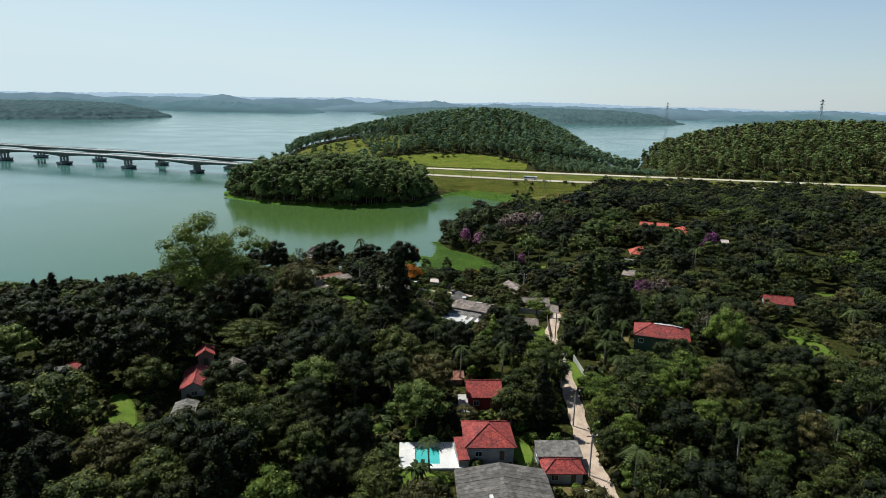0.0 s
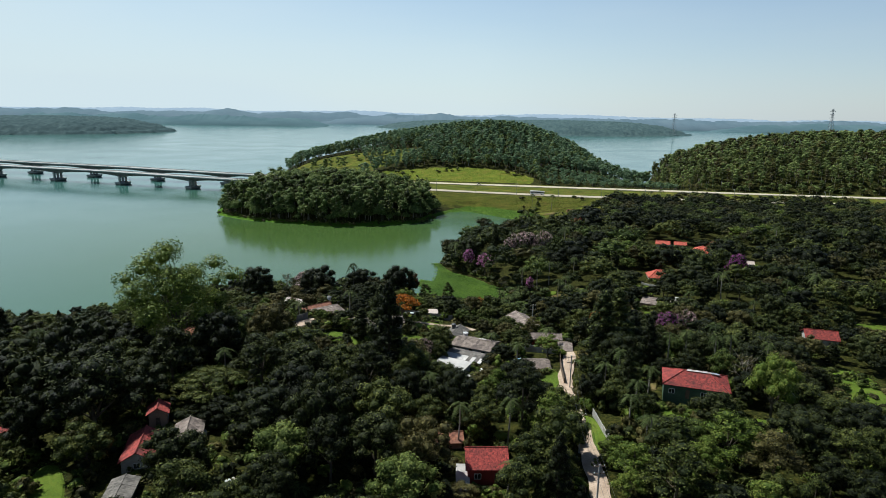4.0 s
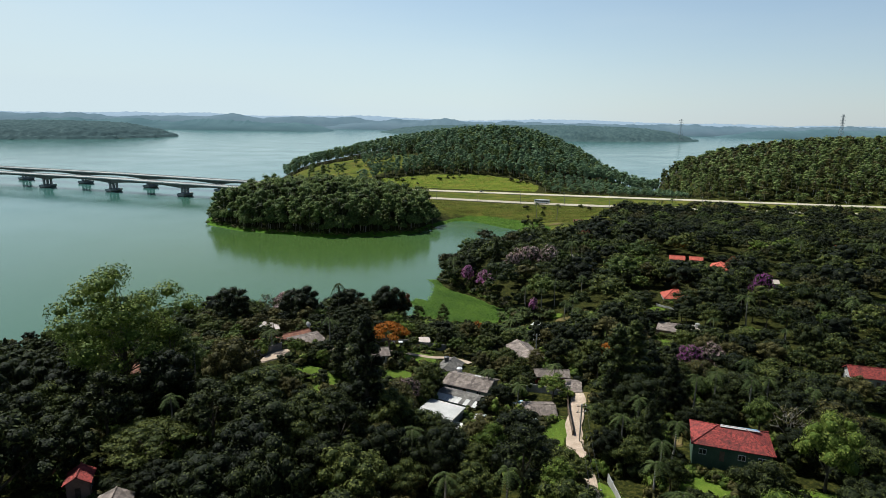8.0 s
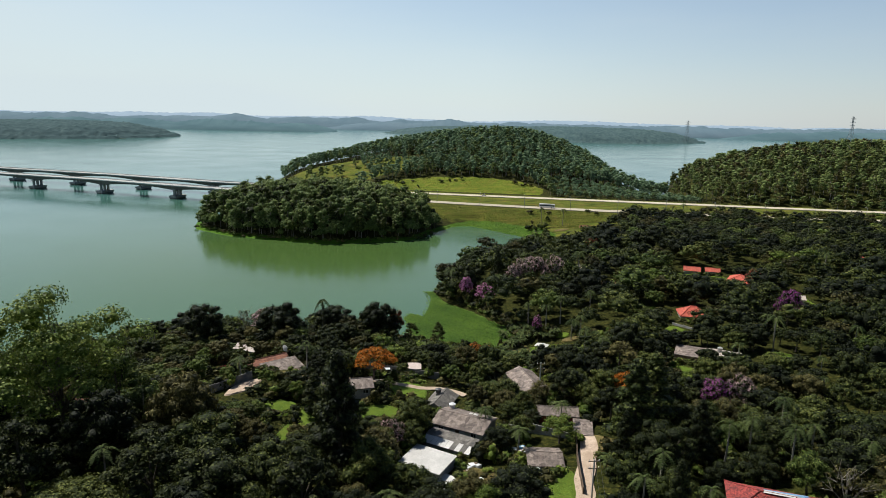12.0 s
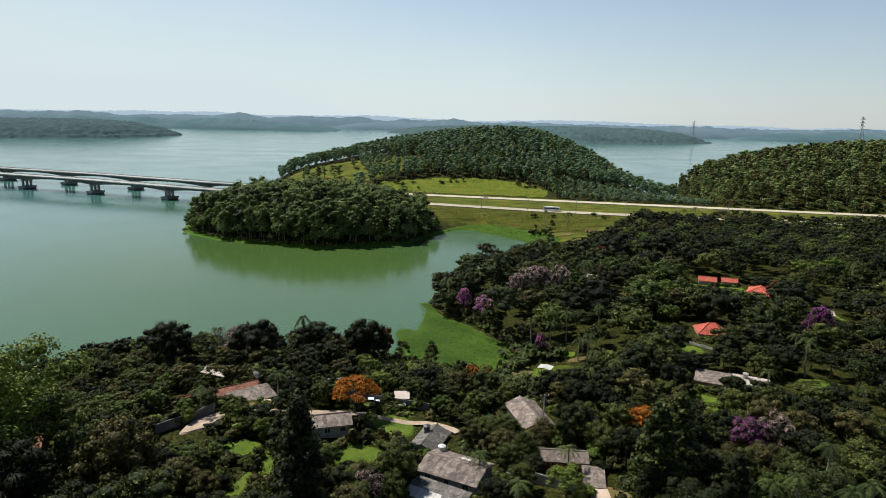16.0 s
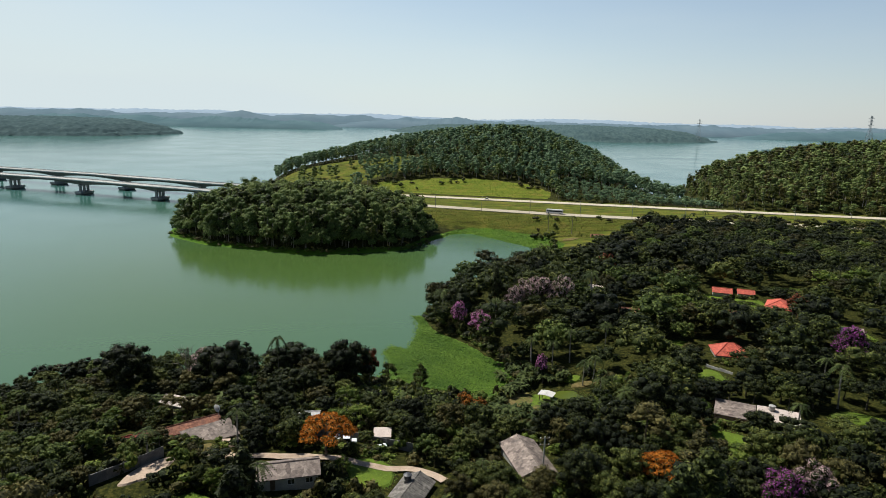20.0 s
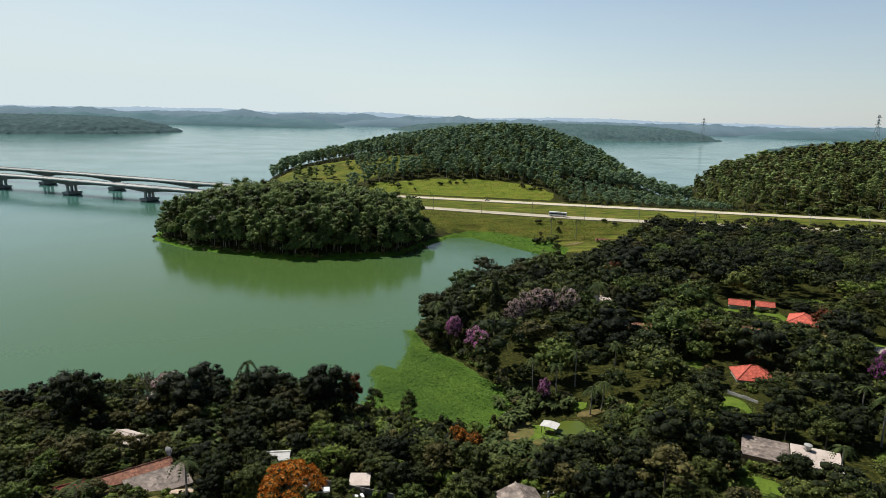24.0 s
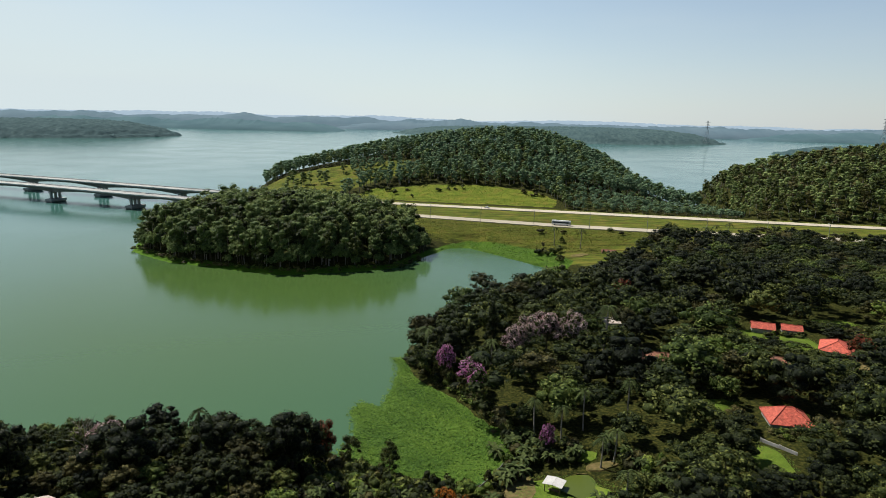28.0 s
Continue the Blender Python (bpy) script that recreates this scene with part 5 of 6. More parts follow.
def crown(sh, lobes, count, size, m, core=0.8, droop=0.0, slim=1.0, low=-0.35, loose=0.12, every=1):
    """Leaf sprays over a bunch of rounded lobes (x, y, z, rx, rz) with solid hearts."""
    L = np.array(lobes, float)
    area = L[:, 3] * (L[:, 3] + L[:, 4])
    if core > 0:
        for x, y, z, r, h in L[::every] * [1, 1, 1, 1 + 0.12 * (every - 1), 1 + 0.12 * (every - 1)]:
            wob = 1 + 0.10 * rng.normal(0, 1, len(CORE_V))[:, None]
            sh.add(CORE_V * wob * [r * core, r * core, h * core] + [x, y, z], CORE_F, m, SHADED_HEART)
    which = rng.choice(len(L), int(count * 2.2), p=area / area.sum())
    d = rng.normal(0, 1, (len(which), 3))
    d /= np.linalg.norm(d, axis=1)[:, None]
    q = L[which]
    rad = rng.normal(1.0, loose, len(which))[:, None]
    pos = q[:, :3] + d * rad * q[:, [3, 3, 4]]
    keep = d[:, 2] > low - 0.3 * rng.random(len(d))
    for x, y, z, r, h in L:
        keep &= (((pos - [x, y, z]) / [r, r, h]) ** 2).sum(1) > 0.62
    pos, d, which = pos[keep][:count], d[keep][:count], which[keep][:count]
    tone = np.clip(rng.normal(0.40, 0.20, len(pos)) + rng.normal(0, 0.09, len(L))[which], 0, 1)
    leaves(sh, pos, d, size, m, tone, droop, slim)


def lobes_for(n, R, z0, z1, r0, r1, flat=0.8, jitter=1.0):
    out = []
    for k in range(n):
        a, f = k * 2.39996 + rng.uniform(-0.4, 0.4), math.sqrt((k + 0.3) / n)
        z = z0 + (z1 - z0) * (1 - f * f) + rng.uniform(-0.5, 0.5) * jitter
        r = rng.uniform(r0, r1)
        out.append((R * f * math.cos(a), R * f * math.sin(a), z, r, r * flat))
    return out


def billows(n, R, zc, H, r0, r1, low=-0.3, uneven=0.12):
    """Lobes billowing from a domed crown, with one large lobe inside."""
    out = [(0, 0, zc + 0.1 * H, R * 0.80, H * 0.80)]
    for k in range(n):
        a, u = k * 2.39996 + rng.uniform(-0.3, 0.3), 1 - (1 - low) * (k + 0.5) / n
        w, g = math.sqrt(max(0, 1 - u * u)), 1 + rng.normal(0, uneven)
        r = rng.uniform(r0, r1)
        out.append((R * g * w * math.cos(a), R * g * w * math.sin(a), zc + H * g * u, r, r * 0.82))
    return out


def limbs(sh, lobes, top, r, m, fork, branchy=True):
    tube(sh, [(0, 0, -0.6), (0.05, 0.05, fork * 0.5), (0.15, -0.05, fork), (0.1, 0, top)], [r, r * 0.85, r * 0.7, r * 0.25], m, 6)
    for x, y, z, *_ in lobes[:: max(1, len(lobes) // 5)] if branchy else ():
        tube(sh, [(0.1, 0, fork * 0.9), (x * 0.5, y * 0.5, fork * 0.6 + z * 0.45), (x, y, z)], [r * 0.45, r * 0.3, r * 0.12], m, 4)


def make_tree(kind, detail):
    """Trunk and crown shapes of one kind of tree; detail scales the number of leaf clumps."""
    T, C = Shape(), Shape()
    few = 1 if detail > 0.3 else 2
    fine = 0.175 / detail ** 0.32
    if kind == "round":
        lb = billows(19, 3.3, 5.7, 2.8, 0.9, 1.5, -0.45, 0.14)
        limbs(T, lb, 7, 0.28, 0, 2.6, detail > 0.5)
        crown(C, lb, int(2600 * detail), fine, 0, 0.84, every=few)
    elif kind == "dome":
        lb = billows(26, 3.9, 5.2, 4.0, 0.9, 1.5, -0.6, 0.07)
        limbs(T, lb, 7, 0.36, 0, 2.2, detail > 0.5)
        crown(C, lb, int(3200 * detail), fine, 0, 0.86, low=-0.6, every=few)
    elif kind == "airy":
        lb = lobes_for(20, 3.7, 4.4, 9.8, 0.8, 1.6, 0.72, 2.4)
        limbs(T, lb, 9, 0.25, 0, 3.5, detail > 0.5)
        crown(C, lb, int(2500 * detail), fine, 0, 0.74, loose=0.18, every=few)
    elif kind == "grand":
        lb = billows(40, 3.5, 5.6, 4.1, 0.7, 1.35, -0.75, 0.18)[1:] + lobes_for(16, 2.6, 4.0, 8.5, 0.8, 1.2, 0.9, 2.0)
        limbs(T, lb, 9, 0.16, 0, 3.0)
        for x, y, z, *_ in lb[::4]:
            j = rng.normal(0, 0.35, 3)
            tube(T, [(0.05, 0, 2.0), (x * 0.35 + j[0], y * 0.35 + j[1], 1.8 + z * 0.3), (x * 0.7 + j[1], y * 0.7 + j[2], 0.8 * z + j[0]), (x, y, z)], [0.07, 0.05, 0.03, 0.01], 0, 4)
        crown(C, lb, int(19000 * detail), 0.092, 0, 0.5, loose=0.15)
    elif kind == "umbrella":
        lb = lobes_for(34, 5.8, 4.9, 7.4, 0.9, 1.5, 0.45, 0.4)
        limbs(T, lb, 6, 0.34, 0, 2.6, detail > 0.5)
        crown(C, lb, int(4200 * detail), fine, 0, 0.72, low=-0.1, every=few)
    elif kind == "gum":
        lb = []
        for f in np.linspace(0, 1, 14):
            away, a = (0.3 + 2.0 * math.sin(math.pi * (0.12 + 0.78 * f))) * rng.uniform(0.35, 1.05), rng.uniform(0, 6.283)
            lb.append((away * math.cos(a), away * math.sin(a), 6.4 + 10.9 * f + rng.uniform(-0.5, 0.5), rng.uniform(0.9, 1.5), rng.uniform(1.0, 1.7)))
        limbs(T, lb, 16.5, 0.20, 0, 6.5, detail > 0.5)
        crown(C, lb, int(1900 * detail), 0.200 / detail ** 0.36, 0, 0.86, droop=0.25, slim=0.9, low=-0.8, loose=0.14, every=few + (detail < 0.1))
    elif kind == "cone":
        lb = []
        for k in range(30):
            f, a = (k / 30) ** 0.85, k * 2.39996
            wide = 2.2 * (1 - f) ** 0.7 * rng.uniform(0.6, 1.1)
            lb.append((wide * math.cos(a), wide * math.sin(a), 2.0 + 10.9 * f, 0.55 + 0.65 * (1 - f) * rng.uniform(0.7, 1.2), 0.75))
        limbs(T, lb, 12, 0.25, 0, 5, detail > 0.5)
        crown(C, lb, int(2600 * detail), fine, 0, 0.85, low=-0.7, loose=0.16, every=few)
    elif kind == "shrub":
        lb = lobes_for(6, 1.5, 0.8, 2.2, 0.8, 1.3)
        tube(T, [(0, 0, -0.4), (0, 0, 1.4)], [0.12, 0.06], 0, 4)
        crown(C, lb, int(520 * detail), 0.20 / detail ** 0.34, 0, 0.9, every=2)
    elif kind == "palm":
        pts = [(0.35 * math.sin(k * 0.25), 0, -0.5 + k * 1.15) for k in range(9)]
        tube(T, pts, [0.24, 0.2, 0.17, 0.16, 0.15, 0.15, 0.14, 0.14, 0.13], 0, 6)
        fronds(C, pts[-1], 16, 2.7, 1.0)
    elif kind == "banana":
        for k in range(5):
            x, y = rng.normal(0, 0.7, 2)
            tube(T, [(x, y, -0.3), (x, y, 1.8)], [0.16, 0.12], 0, 5)
            blades(C, (x, y, 1.7), 8, 2.3)
    elif kind == "bare":
        lb = lobes_for(12, 3.0, 4.5, 8.5, 1, 1)
        limbs(T, lb, 8, 0.22, 0, 2.6, detail > 0.5)
        for x, y, z, *_ in lb:
            for k in range(4):
                d = rng.normal(0, 1, 3) + [0, 0, 0.8]
                tube(T, [(x * 0.7, y * 0.7, z * 0.85), (x + d[0], y + d[1], z + d[2])], [0.07, 0.02], 0, 3)
        crown(C, lb, int(260 * detail), 0.25, 0, 0.0)
    return T.done(), C.done()


def fronds(C, top, n, length, rise):
    """Arched feather leaves with many thin hanging leaflets."""
    for k in range(n):
        a, up = k * 2.39996 + rng.uniform(-0.5, 0.5), rise * rng.uniform(-0.3, 1.7)
        d = np.array([math.cos(a), math.sin(a), 0])
        side = np.array([-math.sin(a), math.cos(a), 0])
        s = np.linspace(0, 1, 12)
        spine = np.array(top) + np.outer(s * length * rng.uniform(0.75, 1.0), d) + np.outer(up * 1.7 * s - (1.2 + up) * 1.6 * s * s, [0, 0, 1])
        tone = rng.uniform(0.1, 0.8)
        for j in range(1, 12):
            w = 0.48 * math.sin(math.pi * (0.15 + 0.78 * s[j])) * rng.uniform(0.8, 1.2)
            for sg in (-1, 1):
                p0 = spine[j]
                p1 = p0 + (spine[j] - spine[j - 1]) * 0.85
                tip = p0 + side * sg * w + d * 0.22 - [0, 0, 0.55 * w + 0.05]
                C.add([p0, p1, tip], [(0, 1, 2)], 0, tone)


def blades(C, top, n, length):
    for k in range(n):
        a, up = k * 2.39996 + rng.random(), rng.uniform(0.5, 1.3)
        d, side = np.array([math.cos(a), math.sin(a), 0]), np.array([-math.sin(a), math.cos(a), 0])
        s = np.linspace(0, 1, 5)
        sp = np.array(top) + np.outer(s * length * 0.75, d) + np.outer(up * 1.6 * s - 1.5 * s * s, [0, 0, 1])
        w = 0.33 * np.sin(np.pi * (0.1 + 0.85 * s))[:, None]
        v = np.concatenate([sp - side * w, sp, sp + side * w])
        v[5:10, 2] -= 0.08
        f = []
        for j in range(4):
            for o in (0, 5):
                f += [(o + j, o + j + 1, o + j + 6), (o + j, o + j + 6, o + j + 5)]
        C.add(v, f, 0, rng.uniform(0.2, 0.8))


KINDS = {"round": 3, "dome": 2, "airy": 3, "umbrella": 1, "gum": 3, "cone": 2, "shrub": 2, "palm": 2, "banana": 2, "bare": 1, "grand": 1}
FINE = {k: [make_tree(k, 1.0) for _ in range(n)] for k, n in KINDS.items()}
ROUGH = {k: [make_tree(k, 0.32) for _ in range(n)] for k, n in KINDS.items() if k != "grand"}
COARSE = {k: [make_tree(k, 0.23) for _ in range(n)] for k, n in KINDS.items() if k != "grand"}
FARGUM = [make_tree("gum", 0.07) for _ in range(6)]
CLUMP = {"round": 9.5, "dome": 10.5, "airy": 11.5, "umbrella": 8.5, "gum": 19, "cone": 13.5, "shrub": 3, "palm": 10, "banana": 3.6, "bare": 9, "grand": 11.2}
WIDE = {"round": 4.6, "dome": 5.2, "airy": 4.6, "umbrella": 6.6, "gum": 3.0, "cone": 2.8, "shrub": 2.2, "palm": 2.6, "banana": 2.2, "bare": 3.6, "grand": 4.6}
MESHES = {}


def tree_mesh(kind, k, leaf_m):
    key = (kind, k, leaf_m.name)
    if key not in MESHES:
        (tv, tf, tm, tt), (cv, cf, cm, ct) = FINE[kind][k]
        bark = BARK_PALE if kind in ("gum", "bare", "palm") else BARK
        if leaf_m.name.startswith("flower"):
            heart = int((ct == SHADED_HEART).sum() // len(CORE_V) * len(CORE_F))
            bloom = (rng.random(len(cf) - heart) < (0.65 if "purple" in leaf_m.name else 0.97 if "orange" in leaf_m.name else 0.8 if "faded" in leaf_m.name else 0.85)).astype(int)
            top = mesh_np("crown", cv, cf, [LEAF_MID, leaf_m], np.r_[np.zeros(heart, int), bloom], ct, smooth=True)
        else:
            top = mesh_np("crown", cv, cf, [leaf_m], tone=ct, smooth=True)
        stems = 5 if kind == "banana" else 1
        nv, nf = len(tv) // stems, len(tf) // stems
        MESHES[key] = ([mesh_np("trunk", tv[k * nv:(k + 1) * nv], tf[k * nf:(k + 1) * nf] - k * nv, [bark], smooth=True) for k in range(stems)], top)
    return MESHES[key]


TREES = []          # (x, y, radius) of trees that stand already
NAMES = {"round": "broadleaf_tree", "dome": "broadleaf_tree", "airy": "broadleaf_tree", "umbrella": "umbrella_tree", "gum": "eucalyptus_tree", "cone": "conifer_tree",
         "shrub": "shrub", "palm": "palm_tree", "banana": "banana_plant", "bare": "bare_tree", "grand": "broadleaf_tree"}


def tree(kind, x, y, height, width, leaf_m, label, k=0, category="tree", group=""):
    """One tree of its own, standing on the ground: width is the crown's diameter."""
    trunk, top = tree_mesh(kind, k % KINDS[kind], leaf_m)
    t = thing(NAMES[kind], x, y, gz(x, y), rng.uniform(0, 360), label, category, group)
    s = (width / 2 / WIDE[kind], width / 2 / WIDE[kind], height / CLUMP[kind])
    for nm, me in [("stem" if len(trunk) > 1 else "trunk", one) for one in trunk] + [("crown", top)]:
        ob = new(nm, me)
        ob.parent = t
        ob.scale = s
    TREES.append((x, y, width / 2))
    return t


def free(x, y, r):
    for cx, cy, cr in CLEAR + FRONT:
        if (x - cx) ** 2 + (y - cy) ** 2 < (cr + 0.55 * r) ** 2:
            return False
    return True


# trees that stand out from the woods
tree("grand", -72.5, 191.5, 31, 29, LEAF_LIGHT, "very tall spreading tree with pale green leaves", 0)
tree("airy", -64, 197, 18, 15, LEAF_FRESH, "tall tree with pale green leaves", 1)
tree("dome", -73, 265, 15, 14, LEAF_DARK, "dense dark green rounded tree by the shore", 0)
tree("dome", -18.5, 280, 15.5, 15, LEAF_DARK, "dense dark green rounded tree by the shore", 1)
tree("dome", -34, 281, 12, 15, LEAF_DARK, "dark green rounded tree by the shore", 0)
tree("dome", -50, 270, 14.5, 16, LEAF_DARK, "dark green rounded tree by the shore", 1)
tree("umbrella", -52, 160, 8.6, 18, LEAF_MID, "broad flat-topped tree with fresh green leaves", 0)
tree("umbrella", -13.4, 231.0, 9.6, 12.5, FLOWER_ORANGE, "tree covered in bright orange blossom", 0)
tree("umbrella", 54, 228, 8.0, 10, FLOWER_ORANGE, "tree with bright orange blossom", 0)
tree("round", 15, 271, 5, 5, FLOWER_ORANGE, "small tree with orange blossom by the lake", 1)
tree("round", 19, 268, 4.2, 4.6, FLOWER_ORANGE, "small tree with orange blossom by the lake", 2)
tree("round", 12.1, 338, 11, 6.5, FLOWER_PINK, "tree covered in pink blossom near the shore", 0)
tree("round", 20.1, 328, 11, 9, FLOWER_PINK, "tree covered in pink blossom near the shore", 1)
for x, y, w in ((38, 350, 8), (44, 354, 9), (52, 352, 8), (33, 344, 6)):
    tree("round", x, y, 13, w + 2, FLOWER_FADED, "tree with faded greyish pink blossom in the woods", int(w))
tree("round", 38, 296, 8, 4, FLOWER_PINK, "small tree with pink blossom", 1)
tree("round", 128, 295, 14, 10, FLOWER_PURPLE, "tree with deep purple blossom", 0)
tree("round", 72, 218, 10, 8, FLOWER_PURPLE, "tree with purple blossom", 1)
tree("round", 80, 222, 9, 8, FLOWER_FADED, "tree with faded greyish blossom", 2)
tree("airy", -57, 276, 12, 10, FLOWER_FADED, "shore tree with faint greyish pink blossom", 1)
tree("round", -13, 286, 11, 6, FLOWER_RED, "tree with rust red leaves by the shore", 0)
tree("round", 140, 349, 9, 8, FLOWER_RED, "tree with rust red leaves beside a house", 1)
tree("round", -4.5, 195, 7, 6, FLOWER_FADED, "garden tree with dull pink blossom", 2)
tree("round", 78, 398, 13, 8, FLOWER_RED, "tree with reddish blossom in the woods", 2)
tree("round", 74, 155, 14.5, 11, LEAF_LIGHT, "tree with vivid yellow-green leaves", 2)
tree("round", -45.5, 187.5, 16.5, 14, LEAF_OLIVE, "broad tree with dull yellow-green leaves", 0)
tree("round", -39.0, 220.6, 4.6, 4.6, LEAF_LIGHT, "shrubby tree with bright yellow-green leaves beside a driveway", 1)
tree("cone", -13.0, 181, 27, 11, LEAF_DARK, "very tall dark irregular pine tree", 0)
tree("cone", -16.5, 193, 23, 10, LEAF_DARK, "very tall dark irregular pine tree", 1)
tree("cone", -24, 208, 11, 7, LEAF_DARK, "dark conical tree beside a lawn", 0)
tree("cone", 46, 196, 21, 11, LEAF_MID, "tall dark pine tree beside the lane", 1)
tree("cone", 52, 203, 20, 11, LEAF_MID, "tall dark pine tree beside the lane", 0)
tree("cone", 60, 226, 14, 10, LEAF_OLIVE, "dense olive green pine tree", 1)
tree("airy", -8, 291, 8, 6, LEAF_MID, "thin shrubby tree by the water plants", 1)
tree("airy", 2, 285, 9, 6, LEAF_MID, "thin shrubby tree by the water plants", 2)
tree("cone", 26, 350, 19, 6, LEAF_DARK, "tall dark columnar tree", 0)
tree("bare", -66, 283, 9, 7, LEAF_OLIVE, "bare grey tree by the shore", 0)
tree("bare", 76, 172, 9, 8, LEAF_OLIVE, "bare grey tree on the slope", 0)
for x, y, h in ((-37.4, 278, 15.5), (68.9, 537.5, 13), (83.5, 531, 13.5), (-1.5, 107.5, 8), (22, 196, 7), (33, 207, 7), (14, 131, 7), (16, 208, 6), (92, 252, 9), (50, 270, 10), (54, 262, 9),
                (68, 190, 12), (74, 186, 12), (80, 190, 11), (62, 188, 12), (86, 183, 11), (46, 178, 11), (41, 170, 10), (100, 130, 10), (-21, 212.8, 9.5), (-46.5, 223.5, 7), (-31, 229, 10), (165, 540, 11), (175, 545, 12),
                (49.5, 289.5, 9), (52.5, 290.5, 9), (42, 300, 11), (48, 305, 12), (36, 305, 11), (60, 310, 12), (46, 160, 9), (42, 152, 9), (50, 166, 10), (44, 143, 9)):
    tree("palm", x, y, h, 6.0, FROND, "feathery palm with a thin pale trunk", int(h) % 2, "palm", "palms in the woods")
for x, y in ((-3, 104), (-9, 112), (-20, 120), (-32, 123), (20, 262), (24, 264), (28, 262), (32, 262), (24, 257), (29, 256), (34, 257), (26, 297), (31, 300), (36, 297), (40, 293), (-38, 255), (-46, 258), (-54, 260), (-62, 258),
             (22, 269), (25, 271), (27, 267), (31, 267), (18, 262), (22, 256), (36, 263), (38, 267), (30, 303), (34, 304), (39, 300), (33, 294), (9, 266), (13, 263), (3, 264), (-16, 118), (-24, 126), (-12, 122), (6, 272), (-2, 270), (-10, 268), (40, 190), (42, 183), (-40, 262), (60, 250), (56, 256), (55, 280), (57, 285), (56, 290), (60, 278), (36, 268), (42, 269), (46, 271), (48, 267), (30, 287), (32, 291), (28, 284), (44, 294), (52, 296), (62, 284)):
    tree("banana", x, y, rng.uniform(3.5, 5.5), rng.uniform(4, 5.5), FROND, "clump of broad-leaved banana plants", int(abs(x)) % 2, "banana plant", "banana plants")

# the nearest woods: trees of their own
near = []
for k in range(60000):
    x, y = rng.uniform(-175, 330), rng.uniform(86, 560)
    near.append((x, y))
near = np.array(near)
ok = inside_dist(MAIN_LAND, near[:, 0], near[:, 1]) > 2.0
ok &= -inside_dist(ROAD_STRIP, near[:, 0], near[:, 1]) > 22 + 10 * wave(near[:, 0], near[:, 1], 15.0)
ok &= inside_dist(MARSH, near[:, 0], near[:, 1]) < -2
ok &= ~((near[:, 0] < 60 + 0.75 * (near[:, 1] - 442)) & (near[:, 1] > 442))
ok &= np.abs(near[:, 0] - 10) < 30 + near[:, 1] * 0.74
near = near[ok]
SPECIES = (("round", LEAF_MID, 0.27), ("round", LEAF_DARK, 0.19), ("dome", LEAF_DARK, 0.18), ("airy", LEAF_MID, 0.14), ("airy", LEAF_LIGHT, 0.06), ("airy", LEAF_OLIVE, 0.06), ("round", LEAF_OLIVE, 0.03),
           ("umbrella", LEAF_MID, 0.012), ("cone", LEAF_DARK, 0.03), ("palm", FROND, 0.02), ("round", LEAF_FRESH, 0.07))
KIND_P = np.array([s[2] for s in SPECIES])
cell = {}


def crowded(x, y, r):
    i, j = int(x // 8), int(y // 8)
    for a in range(i - 1, i + 2):
        for b in range(j - 1, j + 2):
            for px, py, pr in cell.get((a, b), ()):
                if (px - x) ** 2 + (py - y) ** 2 < (0.66 * (pr + r)) ** 2:
                    return True
    return False


for x, y, r in TREES:
    cell.setdefault((int(x // 8), int(y // 8)), []).append((x, y, r))
woods = []
VISTAS = [(-45, 218, 9, 1.0), (-55, 233, 4, 2.5), (5.7, 133, 4, 1.5), (-52, 160, 9, 4.0), (-45, 187, 6, 9.0), (74, 155, 5, 7.0), (-13.4, 231, 5, 3.0), (54, 226, 5, 4.0)] + [(x, y, r, 3.6 if y < 240 else 5.5) for x, y, r in SEEN] + [(cx, cy, max(rx, ry) * 0.6, 1.2 if cy < 240 else 2.6) for cx, cy, rx, ry, _ in LAWNS]


def ceiling_at(x, y):
    """How tall a tree may grow where houses and lawns look out over the valley."""
    top = 99.0
    for cx, cy, r, z in VISTAS:
        dx, dy = 12 - cx, 70 - cy
        k = math.hypot(dx, dy)
        s = ((x - cx) * dx + (y - cy) * dy) / k
        if 0 < s < r + 42 and abs((x - cx) * dy - (y - cy) * dx) / k < r + 1.0:
            back = cy > 300 and 85 < cx < 130 and z > 5      # deeper in the woods, half hidden
            top = min(top, z + (1.5 if back else 0) + max(0, s - r * (0.6 if back else 0.7)) * (1.15 if back else 0.85) * 66 / k)
    return top


